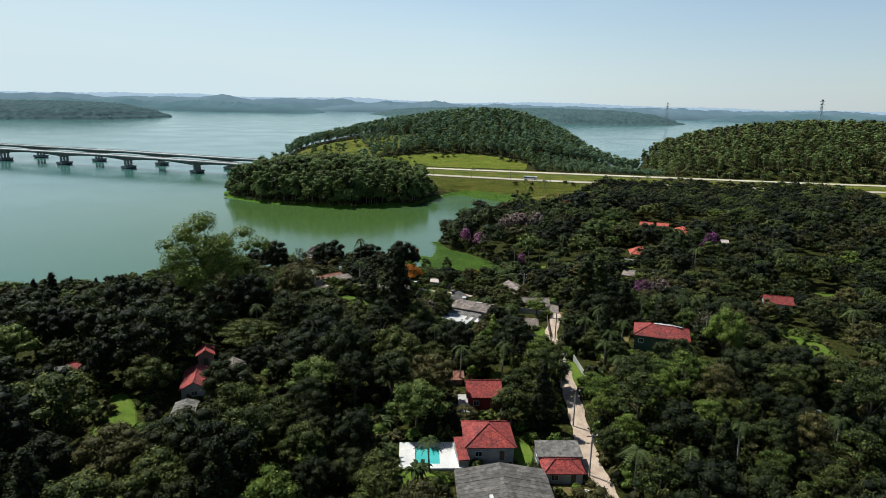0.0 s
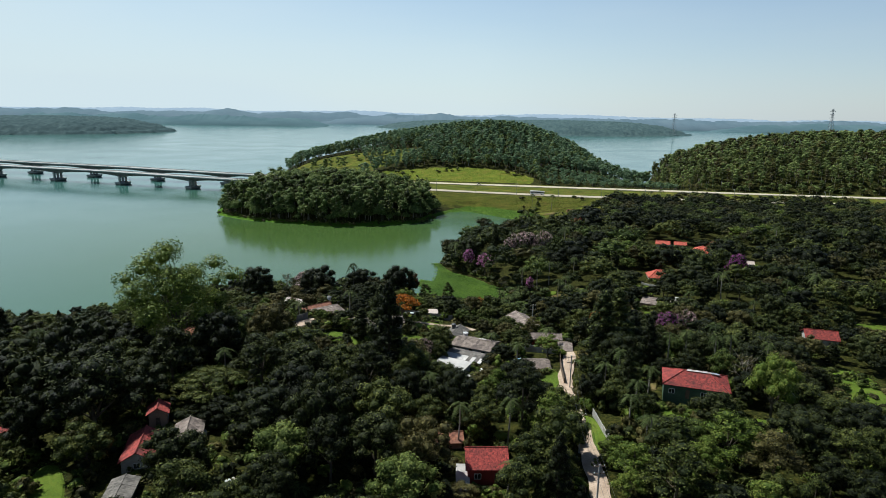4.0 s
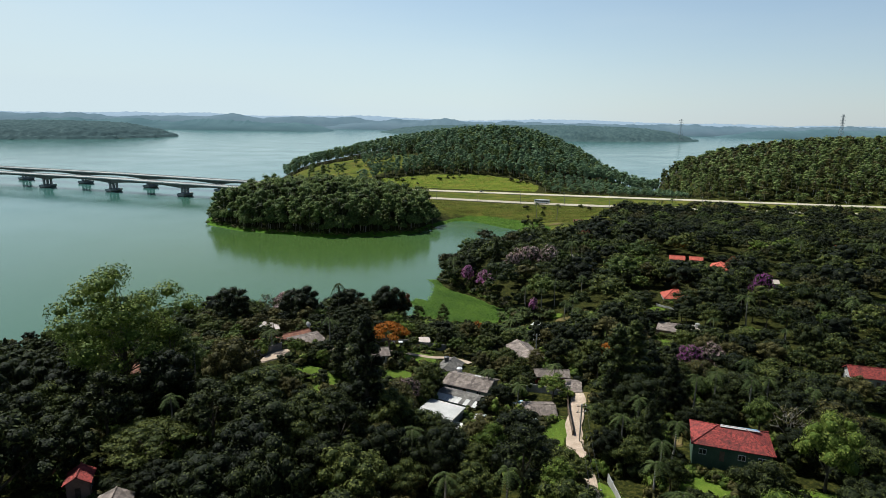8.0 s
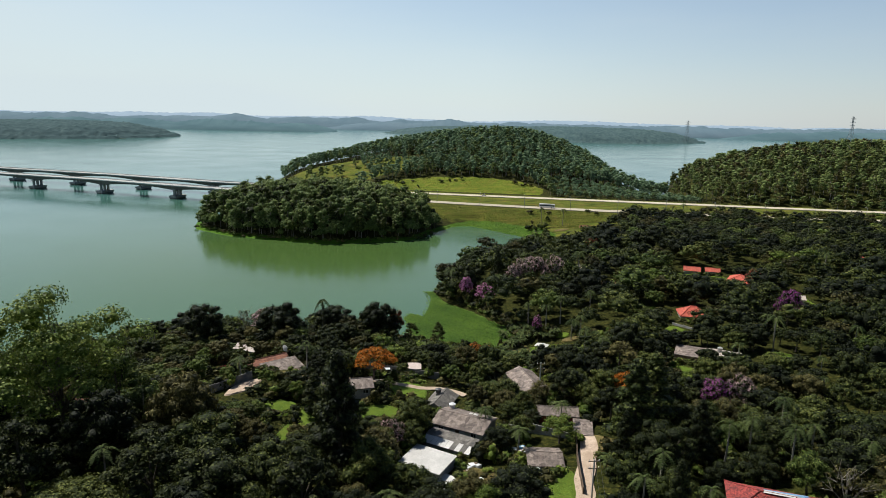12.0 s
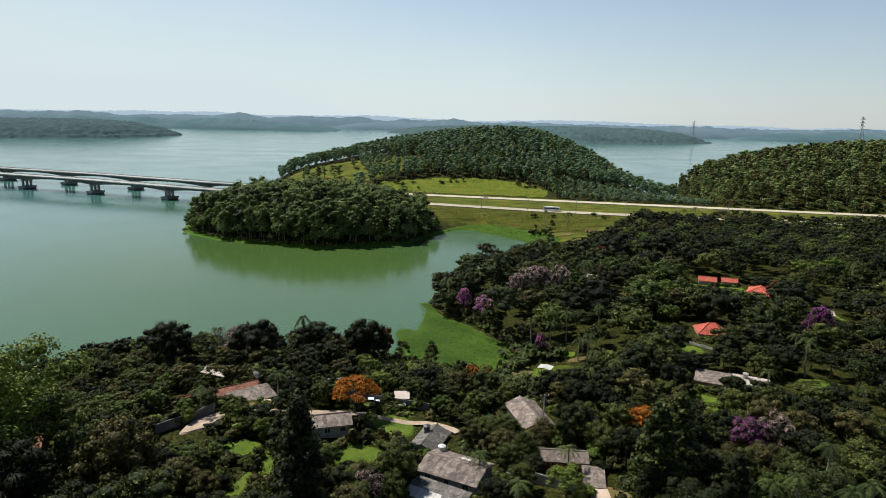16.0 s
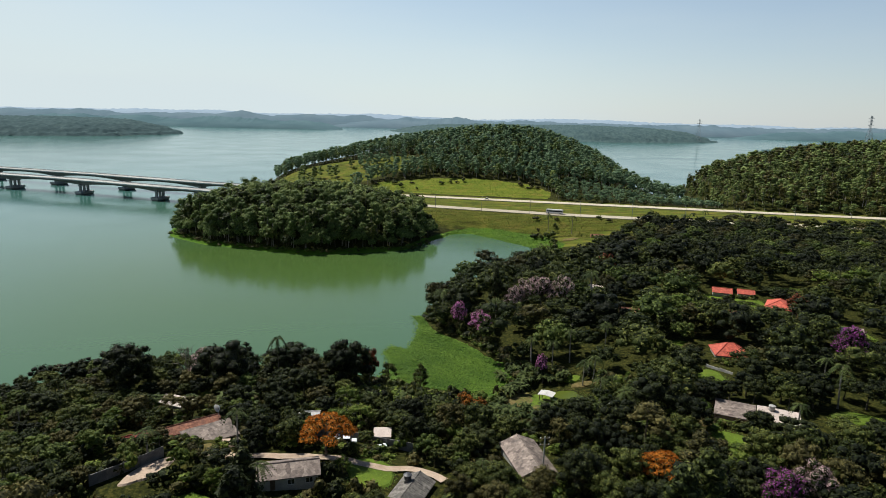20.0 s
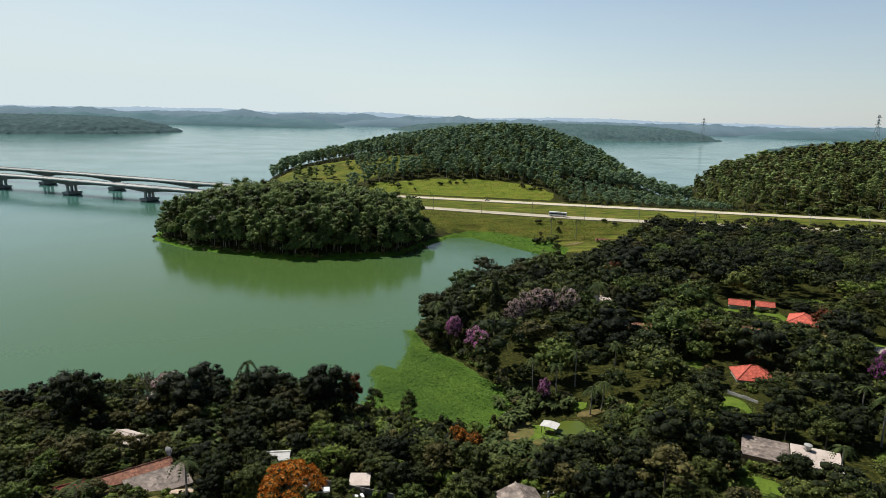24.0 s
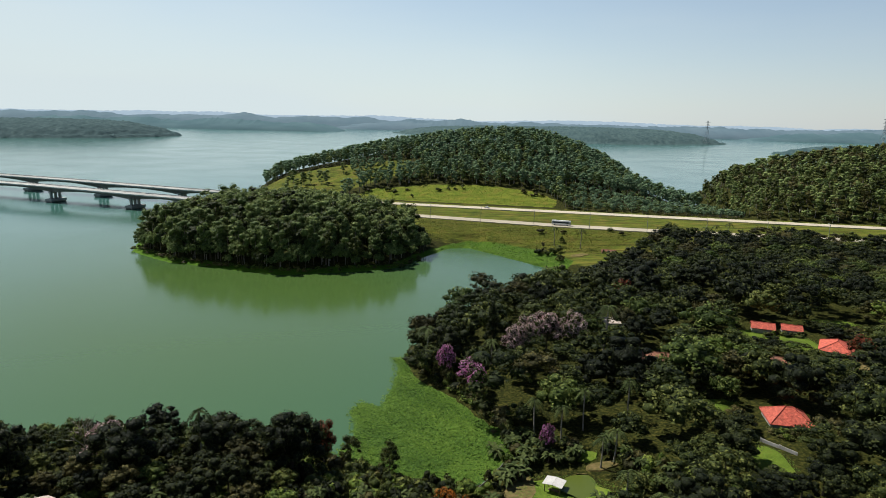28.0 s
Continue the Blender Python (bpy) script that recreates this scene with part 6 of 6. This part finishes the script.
for x, y in near:
    kind, lm, _ = SPECIES[rng.choice(len(SPECIES), p=KIND_P / KIND_P.sum())]
    h = {"round": rng.uniform(5.5, 10.5), "dome": rng.uniform(7.5, 13.5), "airy": rng.uniform(7, 12.5), "umbrella": rng.uniform(6, 9), "cone": rng.uniform(9, 15), "palm": rng.uniform(7, 11)}[kind]
    w = {"round": 1.08, "dome": 1.05, "airy": 0.95, "umbrella": 1.5, "cone": 0.45, "palm": 0.6}[kind] * h * rng.uniform(0.85, 1.15)
    if y > 262 and x > 55 and lm in (LEAF_LIGHT, LEAF_FRESH) and rng.random() < 0.4:
        lm = LEAF_DARK
    if x > 75 and y < 240 and lm in (LEAF_LIGHT, LEAF_FRESH):
        lm = (LEAF_MID, LEAF_DARK, LEAF_OLIVE)[rng.integers(3)]
    if y > 240 and x > 55 and lm == LEAF_MID and rng.random() < 0.2:
        lm = LEAF_DARK
    if kind == "cone" and y > 235:
        kind, lm, w = "round", LEAF_DARK, h * 0.9
    shade = 1.3 * float(bell(x, y, -66, 158, 52, 38)) + 0.3 * float(bell(x, y, -20, 150, 22, 22))
    if shade > 0.3 and rng.random() < 0.75 * shade and kind != "palm":
        kind, lm = ("dome", "round", "airy", "dome")[rng.integers(4)], LEAF_DARK
        h = rng.uniform(8, 13)
        w = h * rng.uniform(0.8, 1.1)
    if rng.random() < 0.7 * float(bell(x, y, -62, 208, 26, 20)) and kind not in ("palm", "cone"):
        lm = (LEAF_OLIVE, LEAF_FRESH, LEAF_MID)[rng.integers(3)]
    tall = 1.0 + 0.35 * rng.random() ** 2 + 0.55 * float(bell(x, y, -62, 145, 50, 30)) - 0.45 * float(bell(x, y, -8, 224, 48, 24)) - 0.5 * float(bell(x, y, 8, 272, 20, 12)) - 0.36 * float(bell(x, y, -45, 282, 75, 17)) - 0.62 * float(bell(x, y, -118, 242, 40, 36))
    far = min(1.0, max(0.0, (y - 235) / 70)) * (1.0 if x > 0 else 0.4)
    h, w = h * tall * (1 + 0.30 * far), w * tall * (1 + 0.42 * far)
    cap = min(ceiling_at(x, y), 10.0 if y > 440 else 99)
    if h > cap:
        if cap < 2.2:
            continue
        h, w = cap, max(0.8 * cap, w * (cap / h) ** 0.6)
    if not crowded(x, y, w / 2) and free(x, y, w / 2) and not (-12 < x < 30 and 266 < y < 300):
        cell.setdefault((int(x // 8), int(y // 8)), []).append((x, y, w / 2))
        woods.append((kind, x, y, h, w, lm))
for kind, x, y, h, lm in (("dome", 83, 323, 10, LEAF_DARK), ("round", 90.5, 328, 9.5, LEAF_MID), ("dome", 98, 327, 11, LEAF_DARK), ("round", 87, 317, 8, LEAF_FRESH), ("airy", 105, 322, 10, LEAF_DARK), ("dome", 76, 328, 10, LEAF_MID),
                          ("round", 90, 270, 7, LEAF_DARK), ("round", 97, 266, 7.5, LEAF_MID), ("dome", 104, 268, 9, LEAF_DARK)):
    woods.append((kind, x, y, h, 1.05 * h, lm))      # the dark gaps between the houses are closed
LABELS = {"round": "rounded broadleaf tree in the lakeside woods", "dome": "dense dark broadleaf tree in the woods", "airy": "loose-crowned broadleaf tree in the woods",
          "umbrella": "flat-topped spreading tree in the woods", "cone": "dark conical tree in the woods", "palm": "feathery palm rising from the woods"}
woods.sort(key=lambda w: math.hypot(w[1] - 12, w[2] - 120))
OWN, REST = woods[:300], woods[300:]
for k, (kind, x, y, h, w, lm) in enumerate(OWN):
    tree(kind, x, y, h, w, lm, LABELS[kind], k, "palm" if kind == "palm" else "tree", "trees of the near woods")


def forest(name, items, templates, label, category="woods", stems=True):
    """Many trees joined into one mesh; items are (kind, x, y, height, width, leaf material)."""
    mats, slot = [], {}
    V, F, M, T, n = [], [], [], [], 0

    def number(m):
        if m.name not in slot:
            slot[m.name] = len(mats)
            mats.append(m)
        return slot[m.name]

    xs, ys = np.array([i[1] for i in items]), np.array([i[2] for i in items])
    zs = ground(xs, ys)
    for (kind, x, y, h, w, lm), z in zip(items, zs):
        options = templates[kind]
        trunk, top = options[rng.integers(len(options))]
        a = rng.uniform(0, 2 * math.pi)
        c, s = math.cos(a), math.sin(a)
        k, q = w / 2 / WIDE[kind], h / CLUMP[kind]
        tone = rng.normal(0.0, 0.16)
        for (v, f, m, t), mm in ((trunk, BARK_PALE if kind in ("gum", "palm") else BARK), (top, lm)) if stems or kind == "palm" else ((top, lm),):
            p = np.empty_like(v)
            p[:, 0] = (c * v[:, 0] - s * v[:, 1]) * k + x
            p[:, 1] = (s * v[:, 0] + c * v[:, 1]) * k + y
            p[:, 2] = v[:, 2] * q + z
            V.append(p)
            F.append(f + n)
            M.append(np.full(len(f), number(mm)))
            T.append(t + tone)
            n += len(v)
    me = mesh_np(name, np.concatenate(V), np.concatenate(F), mats, np.concatenate(M), np.concatenate(T), smooth=True)
    return tagged(new(name, me), label, category, kind="stuff")


forest("lakeside_woods", [t for t in REST if t[2] < 275 and t[1] < 120], ROUGH, "dense mixed green woods on the lakeside slope")
back = []
for x, y in rng.uniform((-150, -30), (170, 88), (2500, 2)):
    w = rng.uniform(7, 13)
    if len(back) < 230 and abs(x - 31) > 3 + w / 2 and free(x, y, w / 2) and not crowded(x, y, w / 2):
        cell.setdefault((int(x // 8), int(y // 8)), []).append((x, y, w / 2))
        back.append((("round", "dome", "airy")[rng.integers(3)], x, y, w * rng.uniform(0.8, 1.05), w, (LEAF_MID, LEAF_DARK, LEAF_FRESH)[rng.integers(3)]))
forest("woods_behind", back, {k: [make_tree(k, 0.08)] for k in ("round", "dome", "airy")}, "mixed green woods along the lane")
forest("distant_lakeside_woods", [t for t in REST if t[2] >= 275 or t[1] >= 120], COARSE, "dense dark green woods towards the highway", stems=False)

# undergrowth between the trees
pts = rng.uniform((-175, 86), (200, 430), (12000, 2))
pts = pts[np.argsort(np.hypot(pts[:, 0] - 8, (pts[:, 1] - 185) * 0.8))]
ok = (inside_dist(MAIN_LAND, pts[:, 0], pts[:, 1]) > 0.5) & ~((pts[:, 0] < 60) & (pts[:, 1] > 442)) & (inside_dist(MARSH, pts[:, 0], pts[:, 1]) < -2)
brush = [("shrub", x, y, rng.uniform(1.5, 3.5), rng.uniform(2.5, 5), (LEAF_MID, LEAF_DARK, LEAF_LIGHT, LEAF_OLIVE)[rng.integers(4)]) for x, y in pts[ok] if free(x, y, 0.6) and ceiling_at(x, y) > 0.9]
SHRUBS = {"shrub": [make_tree("shrub", 0.11) for _ in range(4)]}
for cx, cy, cr in FRONT:
    for k in range(int(cr * 9)):
        r, a = cr * math.sqrt(rng.random()), rng.uniform(0, 2 * math.pi)
        x, y = cx + r * math.cos(a), cy + r * math.sin(a)
        if all((x - q[0]) ** 2 + (y - q[1]) ** 2 > (0.8 * q[2]) ** 2 for q in CLEAR):
            brush.insert(0, ("shrub", x, y, rng.uniform(0.5, 1.8), rng.uniform(1.5, 3.2), (LEAF_MID, LEAF_LIGHT, LEAF_OLIVE)[rng.integers(3)]))
forest("undergrowth", brush[:3600], SHRUBS, "low green undergrowth between the trees", "undergrowth", stems=False)


def scatter(poly, gap, inset, h0, h1, leaf_choice, kind="gum", wide=0.42, skip=()):
    p = np.array(poly)
    pts = []
    for x in np.arange(p[:, 0].min(), p[:, 0].max(), gap):
        for y in np.arange(p[:, 1].min(), p[:, 1].max(), gap):
            pts.append((x + rng.uniform(-0.45, 0.45) * gap, y + rng.uniform(-0.45, 0.45) * gap))
    pts = np.array(pts)
    ok = (inside_dist(poly, pts[:, 0], pts[:, 1]) > inset) & (inside_dist(MAIN_LAND, pts[:, 0], pts[:, 1]) > 2.5)
    for s in skip:
        ok &= inside_dist(s, pts[:, 0], pts[:, 1]) < -3
    ok &= -inside_dist(ROAD_STRIP, pts[:, 0], pts[:, 1]) > 14
    out = []
    for x, y in pts[ok]:
        h = rng.uniform(h0, h1)
        out.append((kind, x, y, h, h * wide * rng.uniform(0.85, 1.2), leaf_choice[rng.integers(len(leaf_choice))]))
    return out


ISLE = [(-175, 506), (-143, 483), (-108, 472), (-76, 464), (-58, 471), (-38, 478), (-23, 487), (-14, 508), (-6, 530), (-30, 570), (-80, 600), (-150, 622), (-186, 600), (-183, 540)]
GUMS = {"gum": ROUGH["gum"], "round": COARSE["round"]}
isle = scatter(ISLE, 6.0, 3.5, 15, 22, (LEAF_GUM, LEAF_GUM, LEAF_GUM, LEAF_MID), wide=0.46)
isle += [t for t in scatter(ISLE, 4.6, 0.3, 6, 12, (LEAF_GUM, LEAF_GUM, LEAF_MID), "round", 0.8) if inside_dist(ISLE, t[1], t[2]) < 8]
forest("eucalyptus_grove", [t for t in isle if t[2] < 515], GUMS, "tall eucalyptus grove on a low wooded point")
forest("eucalyptus_wood", [t for t in isle if t[2] >= 515], COARSE, "eucalyptus wood behind the lakeside grove")
HILL = [(-212, 852), (-198, 800), (-188, 735), (-150, 700), (-108, 692), (-82, 688), (-60, 714), (20, 716), (70, 704), (90, 684), (90, 656), (160, 644), (225, 634), (225, 760), (206, 810), (206, 865), (226, 930), (238, 1000),
        (170, 1035), (50, 1025), (-120, 970), (-200, 905)]
hill = [t for t in scatter(HILL, 6.2, 0.0, 11, 17, (LEAF_HILL_HAZE, LEAF_HILL_HAZE, LEAF_HILL_HAZE, LEAF_GUM), wide=0.50, skip=(MEADOW, PASTURE)) if t[2] < 872 and not (t[1] < -96 and t[2] < 794)]
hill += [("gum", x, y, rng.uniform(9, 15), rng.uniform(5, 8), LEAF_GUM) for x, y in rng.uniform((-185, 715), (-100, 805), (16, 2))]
hill += [("gum", x, y, rng.uniform(9, 15), rng.uniform(5, 8), LEAF_HILL_HAZE) for x, y in rng.uniform((-110, 745), (-40, 800), (34, 2))]
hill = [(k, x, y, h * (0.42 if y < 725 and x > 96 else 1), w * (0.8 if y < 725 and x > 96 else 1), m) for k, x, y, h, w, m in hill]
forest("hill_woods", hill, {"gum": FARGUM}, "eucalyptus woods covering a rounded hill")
RIGHT = [(225, 634), (330, 620), (560, 594), (560, 940), (500, 960), (330, 950), (285, 900), (266, 855), (254, 800), (232, 772)]
right = [t for t in scatter(RIGHT, 7.2, 0.0, 11, 17, (LEAF_GUM, LEAF_GUM, LEAF_MID, LEAF_GUM, LEAF_OLIVE, LEAF_MID), wide=0.54) if t[2] < 815]
right = [(k, x, y, h * (0.5 if y < 640 - 0.09 * (x - 300) else 1), w * (0.8 if x < 258 else 1), m) for k, x, y, h, w, m in right]
forest("slope_woods", right, {"gum": FARGUM}, "eucalyptus woods on a broad slope beyond the highway")

# scattered bushes on the meadow and the bank
bank = [("shrub", x, y, rng.uniform(1.5, 4), rng.uniform(3, 6), (LEAF_OLIVE, LEAF_MID)[rng.integers(2)]) for x, y in
        np.concatenate([rng.uniform((-80, 692), (80, 716), (18, 2)), rng.uniform((60, 535), (200, 562), (12, 2)), rng.uniform((58, 505), (72, 525), (4, 2))])]
edge = along([(-176, 506), (-143, 482), (-108, 471), (-76, 463), (-58, 470), (-38, 477), (-21, 486), (-10, 510)], 2.2)
bank += [("shrub", x + rng.normal(0, 0.8), y + 1.5 + rng.normal(0, 0.8), rng.uniform(0.8, 2.5), rng.uniform(2, 4), (LEAF_LIGHT, LEAF_OLIVE, LEAF_MID)[rng.integers(3)]) for x, y in edge]
shore = along([(-170, 233), (-140, 253), (-126, 263), (-104, 288), (-84, 294), (-60, 297), (-30, 300), (-16, 297)], 2.6)
east = along([(28, 303), (25, 315), (15, 331), (5, 341), (-2, 357), (3, 374), (7, 390), (14, 405), (25, 420), (38, 433), (47, 447), (54, 466), (58, 478)], 1.9)
bank += [("shrub", x + rng.normal(0, 1.0), y - 2.0 + rng.normal(0, 1.2), rng.uniform(1.5, 5.0) * (0.5 if x < -92 else 1), rng.uniform(3, 5.5), (LEAF_DARK, LEAF_MID, LEAF_OLIVE)[rng.integers(3)]) for x, y in shore]
bank += [("shrub", x + 2.2 + rng.normal(0, 1.0), y + rng.normal(0, 1.0), rng.uniform(1.5, 4.5), rng.uniform(3, 5.5), (LEAF_DARK, LEAF_MID, LEAF_OLIVE)[rng.integers(3)]) for x, y in east]
bank += [("shrub", x + 1.0 + rng.normal(0, 1.0), y + rng.normal(0, 1.0), rng.uniform(0.8, 1.8), rng.uniform(2, 4), (LEAF_LIGHT, LEAF_OLIVE)[rng.integers(2)]) for x, y in east]
bank += [("shrub", x, y, rng.uniform(2.0, 4.0), rng.uniform(3, 5), (LEAF_DARK, LEAF_MID, LEAF_MID)[rng.integers(3)]) for x, y in rng.uniform((-14, 268), (16, 283), (60, 2))]
bank += [("shrub", x, y, rng.uniform(1.0, 2.6), rng.uniform(2, 4), (LEAF_MID, LEAF_FRESH, LEAF_OLIVE)[rng.integers(3)]) for x, y in rng.uniform((98, 152), (116, 190), (34, 2))]
bank += [("shrub", 62 + dx, 519 + dy, rng.uniform(3, 4.5), rng.uniform(4, 6), LEAF_MID) for dx, dy in ((0, 0), (4, 2), (-4, 3), (8, 6))]
forest("bank_bushes", bank, SHRUBS, "low bushes on grassy banks", "bushes", stems=False)

# distant woods as an uneven canopy with steep edges
def canopy(poly, x0, x1, y0, y1, step, tall):
    xs, ys = np.meshgrid(np.arange(x0, x1, step), np.arange(y0, y1, step * 1.6))
    xs = xs + rng.uniform(-0.4, 0.4, xs.shape) * step
    ys = ys + rng.uniform(-0.4, 0.4, xs.shape) * step
    e = inside_dist(poly, xs, ys) + 25 * wave(xs, ys, 140.0)
    zs = ground(xs, ys) + np.clip((e + 5) * 1.1, 1.0, tall) + np.where(e > 4, rng.normal(0, 1.5, xs.shape) + 2.0 * wave(xs, ys, 31.0), 0)
    zs = np.where(e > 0, zs, -1.5)
    i = np.arange(xs.size).reshape(xs.shape)
    q = np.stack([i[:-1, :-1], i[:-1, 1:], i[1:, 1:], i[1:, :-1]], -1).reshape(-1, 4)
    keep = (e.ravel()[q] > -4).any(1)
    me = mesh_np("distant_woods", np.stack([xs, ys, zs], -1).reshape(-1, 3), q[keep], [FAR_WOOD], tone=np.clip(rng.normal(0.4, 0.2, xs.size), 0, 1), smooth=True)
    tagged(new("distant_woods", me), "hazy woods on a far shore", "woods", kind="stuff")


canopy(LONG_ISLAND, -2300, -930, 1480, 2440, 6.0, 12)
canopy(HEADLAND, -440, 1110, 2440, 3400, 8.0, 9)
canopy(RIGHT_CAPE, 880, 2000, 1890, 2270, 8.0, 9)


# ---------------------------------------------------------------- far blue ridges
def ridge(y, top, rough, seed, material, x0=-4800, x1=4800, grain=0.0014):
    bm = bmesh.new()
    prev = None
    n_ = 700
    for k in range(n_ + 1):
        x = x0 + (x1 - x0) * k / n_
        end = min(1, min(k, n_ - k) / n_ * 9) ** 0.6
        n = noise.fractal((x * grain + seed, seed * 3.1, 0), 0.8, 2.1, 5)
        z = end * (top * (1 + rough * n) + 4.0 * noise.noise((x * 0.03, seed, 0)) + 3.0 * noise.noise((x * 0.09, seed, 2)))
        yy = y - 0.00003 * x * x + 120 * noise.noise((x * 0.0012, seed, 5))
        row = [bm.verts.new((x, yy - 200, -2)), bm.verts.new((x, yy - 185, end * top * 0.25)), bm.verts.new((x, yy - 90, end * top * 0.55)), bm.verts.new((x, yy, z)), bm.verts.new((x, yy + 80, -2))]
        if prev:
            for a, b, c, d in zip(prev, prev[1:], row[1:], row):
                bm.faces.new((a, d, c, b))
        prev = row
    bmesh.ops.recalc_face_normals(bm, faces=bm.faces[:])
    for f in bm.faces:
        f.smooth = True
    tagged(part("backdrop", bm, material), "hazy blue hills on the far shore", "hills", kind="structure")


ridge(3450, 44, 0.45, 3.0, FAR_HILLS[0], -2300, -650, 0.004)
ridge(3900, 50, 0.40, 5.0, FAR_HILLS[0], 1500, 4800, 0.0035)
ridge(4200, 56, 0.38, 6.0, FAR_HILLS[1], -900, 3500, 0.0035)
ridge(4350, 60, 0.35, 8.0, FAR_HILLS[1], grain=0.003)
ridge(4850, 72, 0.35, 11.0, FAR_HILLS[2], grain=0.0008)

# ---------------------------------------------------------------- water plants
LILY_BED = [(-12, 294), (-9, 303), (-13, 318), (-11, 323), (-5, 320), (-4, 331), (-3, 345), (-6, 357), (-2, 358), (5, 341), (14, 331), (23, 317), (31, 308), (28, 290), (17, 281), (2, 286)]


def lily_bed():
    n = 48000
    p = np.array(LILY_BED)
    q = rng.uniform(p.min(0) - 2, p.max(0) + 2, (n, 2))
    d = inside_dist(LILY_BED, q[:, 0], q[:, 1]) + 1.0 * wave(q[:, 0], q[:, 1], 2.2)
    keep = (d > 0) | ((d > -1.5) & (rng.random(n) < 0.15))
    q, d = q[keep], d[keep]
    sh = Shape()
    lump = 0.5 + 0.5 * wave(q[:, 0], q[:, 1], 1.1)
    pos = np.stack([q[:, 0], q[:, 1], 0.06 + np.clip(d, 0, 3) / 3 * (0.10 + 0.35 * lump * rng.random(len(q)))], -1)
    tone = np.clip(0.30 + 0.22 * wave(q[:, 0], q[:, 1], 5.0) + rng.normal(0, 0.12, len(q)) + 0.15 * lump, 0, 1)
    leaves(sh, pos, np.tile([0, 0, 1.6], (len(q), 1)), 0.36, 0, tone)
    v, f, m, t = sh.done()
    v[:, 2] = np.maximum(v[:, 2], 0.03)
    tagged(new("water_plants", mesh_np("water_plants", v, f, [LILY], tone=t)), "bright green floating water plants covering the cove", "water plants", kind="stuff")
    bm = bmesh.new()
    f = bm.faces.new([bm.verts.new((x, y, 0.02)) for x, y in along(LILY_BED + LILY_BED[:1], 1.5)])
    bmesh.ops.triangulate(bm, faces=[f])
    bmesh.ops.recalc_face_normals(bm, faces=bm.faces[:])
    tagged(part("plant_mat", bm, LILY_MAT), "matted green layer under the water plants", "water plants", kind="stuff")


lily_bed()



# grass tufts and weeds on the lawns
def lawn_tufts():
    sh = Shape()
    for cx, cy, rx, ry, turn in LAWNS:
        n = int(min(2200, 22 * rx * ry))
        r, a = np.sqrt(rng.random(n)) * 1.08, rng.uniform(0, 2 * np.pi, n)
        u, v = rx * r * np.cos(a), ry * r * np.sin(a)
        c, s = math.cos(radians(turn)), math.sin(radians(turn))
        x, y = cx + c * u - s * v, cy + s * u + c * v
        pos = np.stack([x, y, ground(x, y) + 0.32], -1)
        leaves(sh, pos, np.tile([0, 0, 2.2], (n, 1)), 0.12, 0, np.clip(rng.normal(0.35, 0.2, n) + 0.25 * wave(x, y, 2.5), 0, 1))
    v, f, m, t = sh.done()
    tagged(new("grass_tufts", mesh_np("grass_tufts", v, f, [LILY], tone=t)), "uneven grass tufts and weeds on the lawns", "grass", kind="stuff")


lawn_tufts()


# rough grass on the road banks and the meadow, rushes on the marsh
def rough_grass(name, poly, count, size, material, label, out=None):
    p = np.array(poly)
    q = rng.uniform(p.min(0), p.max(0), (count * 3, 2))
    ok = inside_dist(poly, q[:, 0], q[:, 1]) > 0
    if out is not None:
        ok &= inside_dist(out, q[:, 0], q[:, 1]) < -6.5
    q = q[ok][:count]
    sh = Shape()
    tone = np.clip(0.34 + 0.22 * wave(q[:, 0], q[:, 1] * 4, 9.0) + rng.normal(0, 0.2, len(q)), 0, 1)
    pos = np.stack([q[:, 0], q[:, 1], ground(q[:, 0], q[:, 1]) + 0.2], -1)
    leaves(sh, pos, np.tile([0, -0.5, 1.0], (len(q), 1)), size, 0, tone)
    v, f, m, t = sh.done()
    tagged(new(name, mesh_np(name, v, f, [material], tone=t)), label, "grass", kind="stuff")


BANK = [(-20, 592), (20, 582), (85, 567), (145, 559), (230, 552), (230, 540), (120, 545), (90, 520), (60, 530), (36, 547), (10, 556), (-12, 550)]
rough_grass("bank_grass", BANK, 12000, 0.42, BLADES, "rough olive grass on the highway bank")
rough_grass("meadow_grass", MEADOW, 6000, 0.42, HAY, "rough yellow-green grass on the meadow")
rough_grass("rushes", MARSH, 7000, 0.42, LILY, "bright green rushes on the marshy shore")


# lamp posts on the highway
def lamp_post():
    t = thing("street_lamp", 0, 0, 0, 0, "tall thin grey street lamp beside the highway", "street lamp", "highway lamps")
    bm = bmesh.new()
    beam(bm, (0, 0, -1.0), (0, 0, 10.5), 0.14, 6)
    part("pole", bm, STEEL, t)
    bm = bmesh.new()
    beam(bm, (0, 0, 10.4), (0.3, 2.2, 11.0), 0.07, 5)
    part("arm", bm, STEEL, t)
    part("lamp_head", box(0.1, 1.9, 10.9, 0.5, 2.9, 11.05, 0.04), STEEL, t)
    return t


first_lamp = lamp_post()
posts = along([(x, y - 8.0) for x, y in ROAD_NEAR[1:8]], 36.0)
first_lamp.matrix_basis = pose(posts[0][0], posts[0][1], ROAD_Z - 0.6)
for x, y in posts[1:14]:
    copy_thing(first_lamp, pose(x, y, ROAD_Z - 0.6))
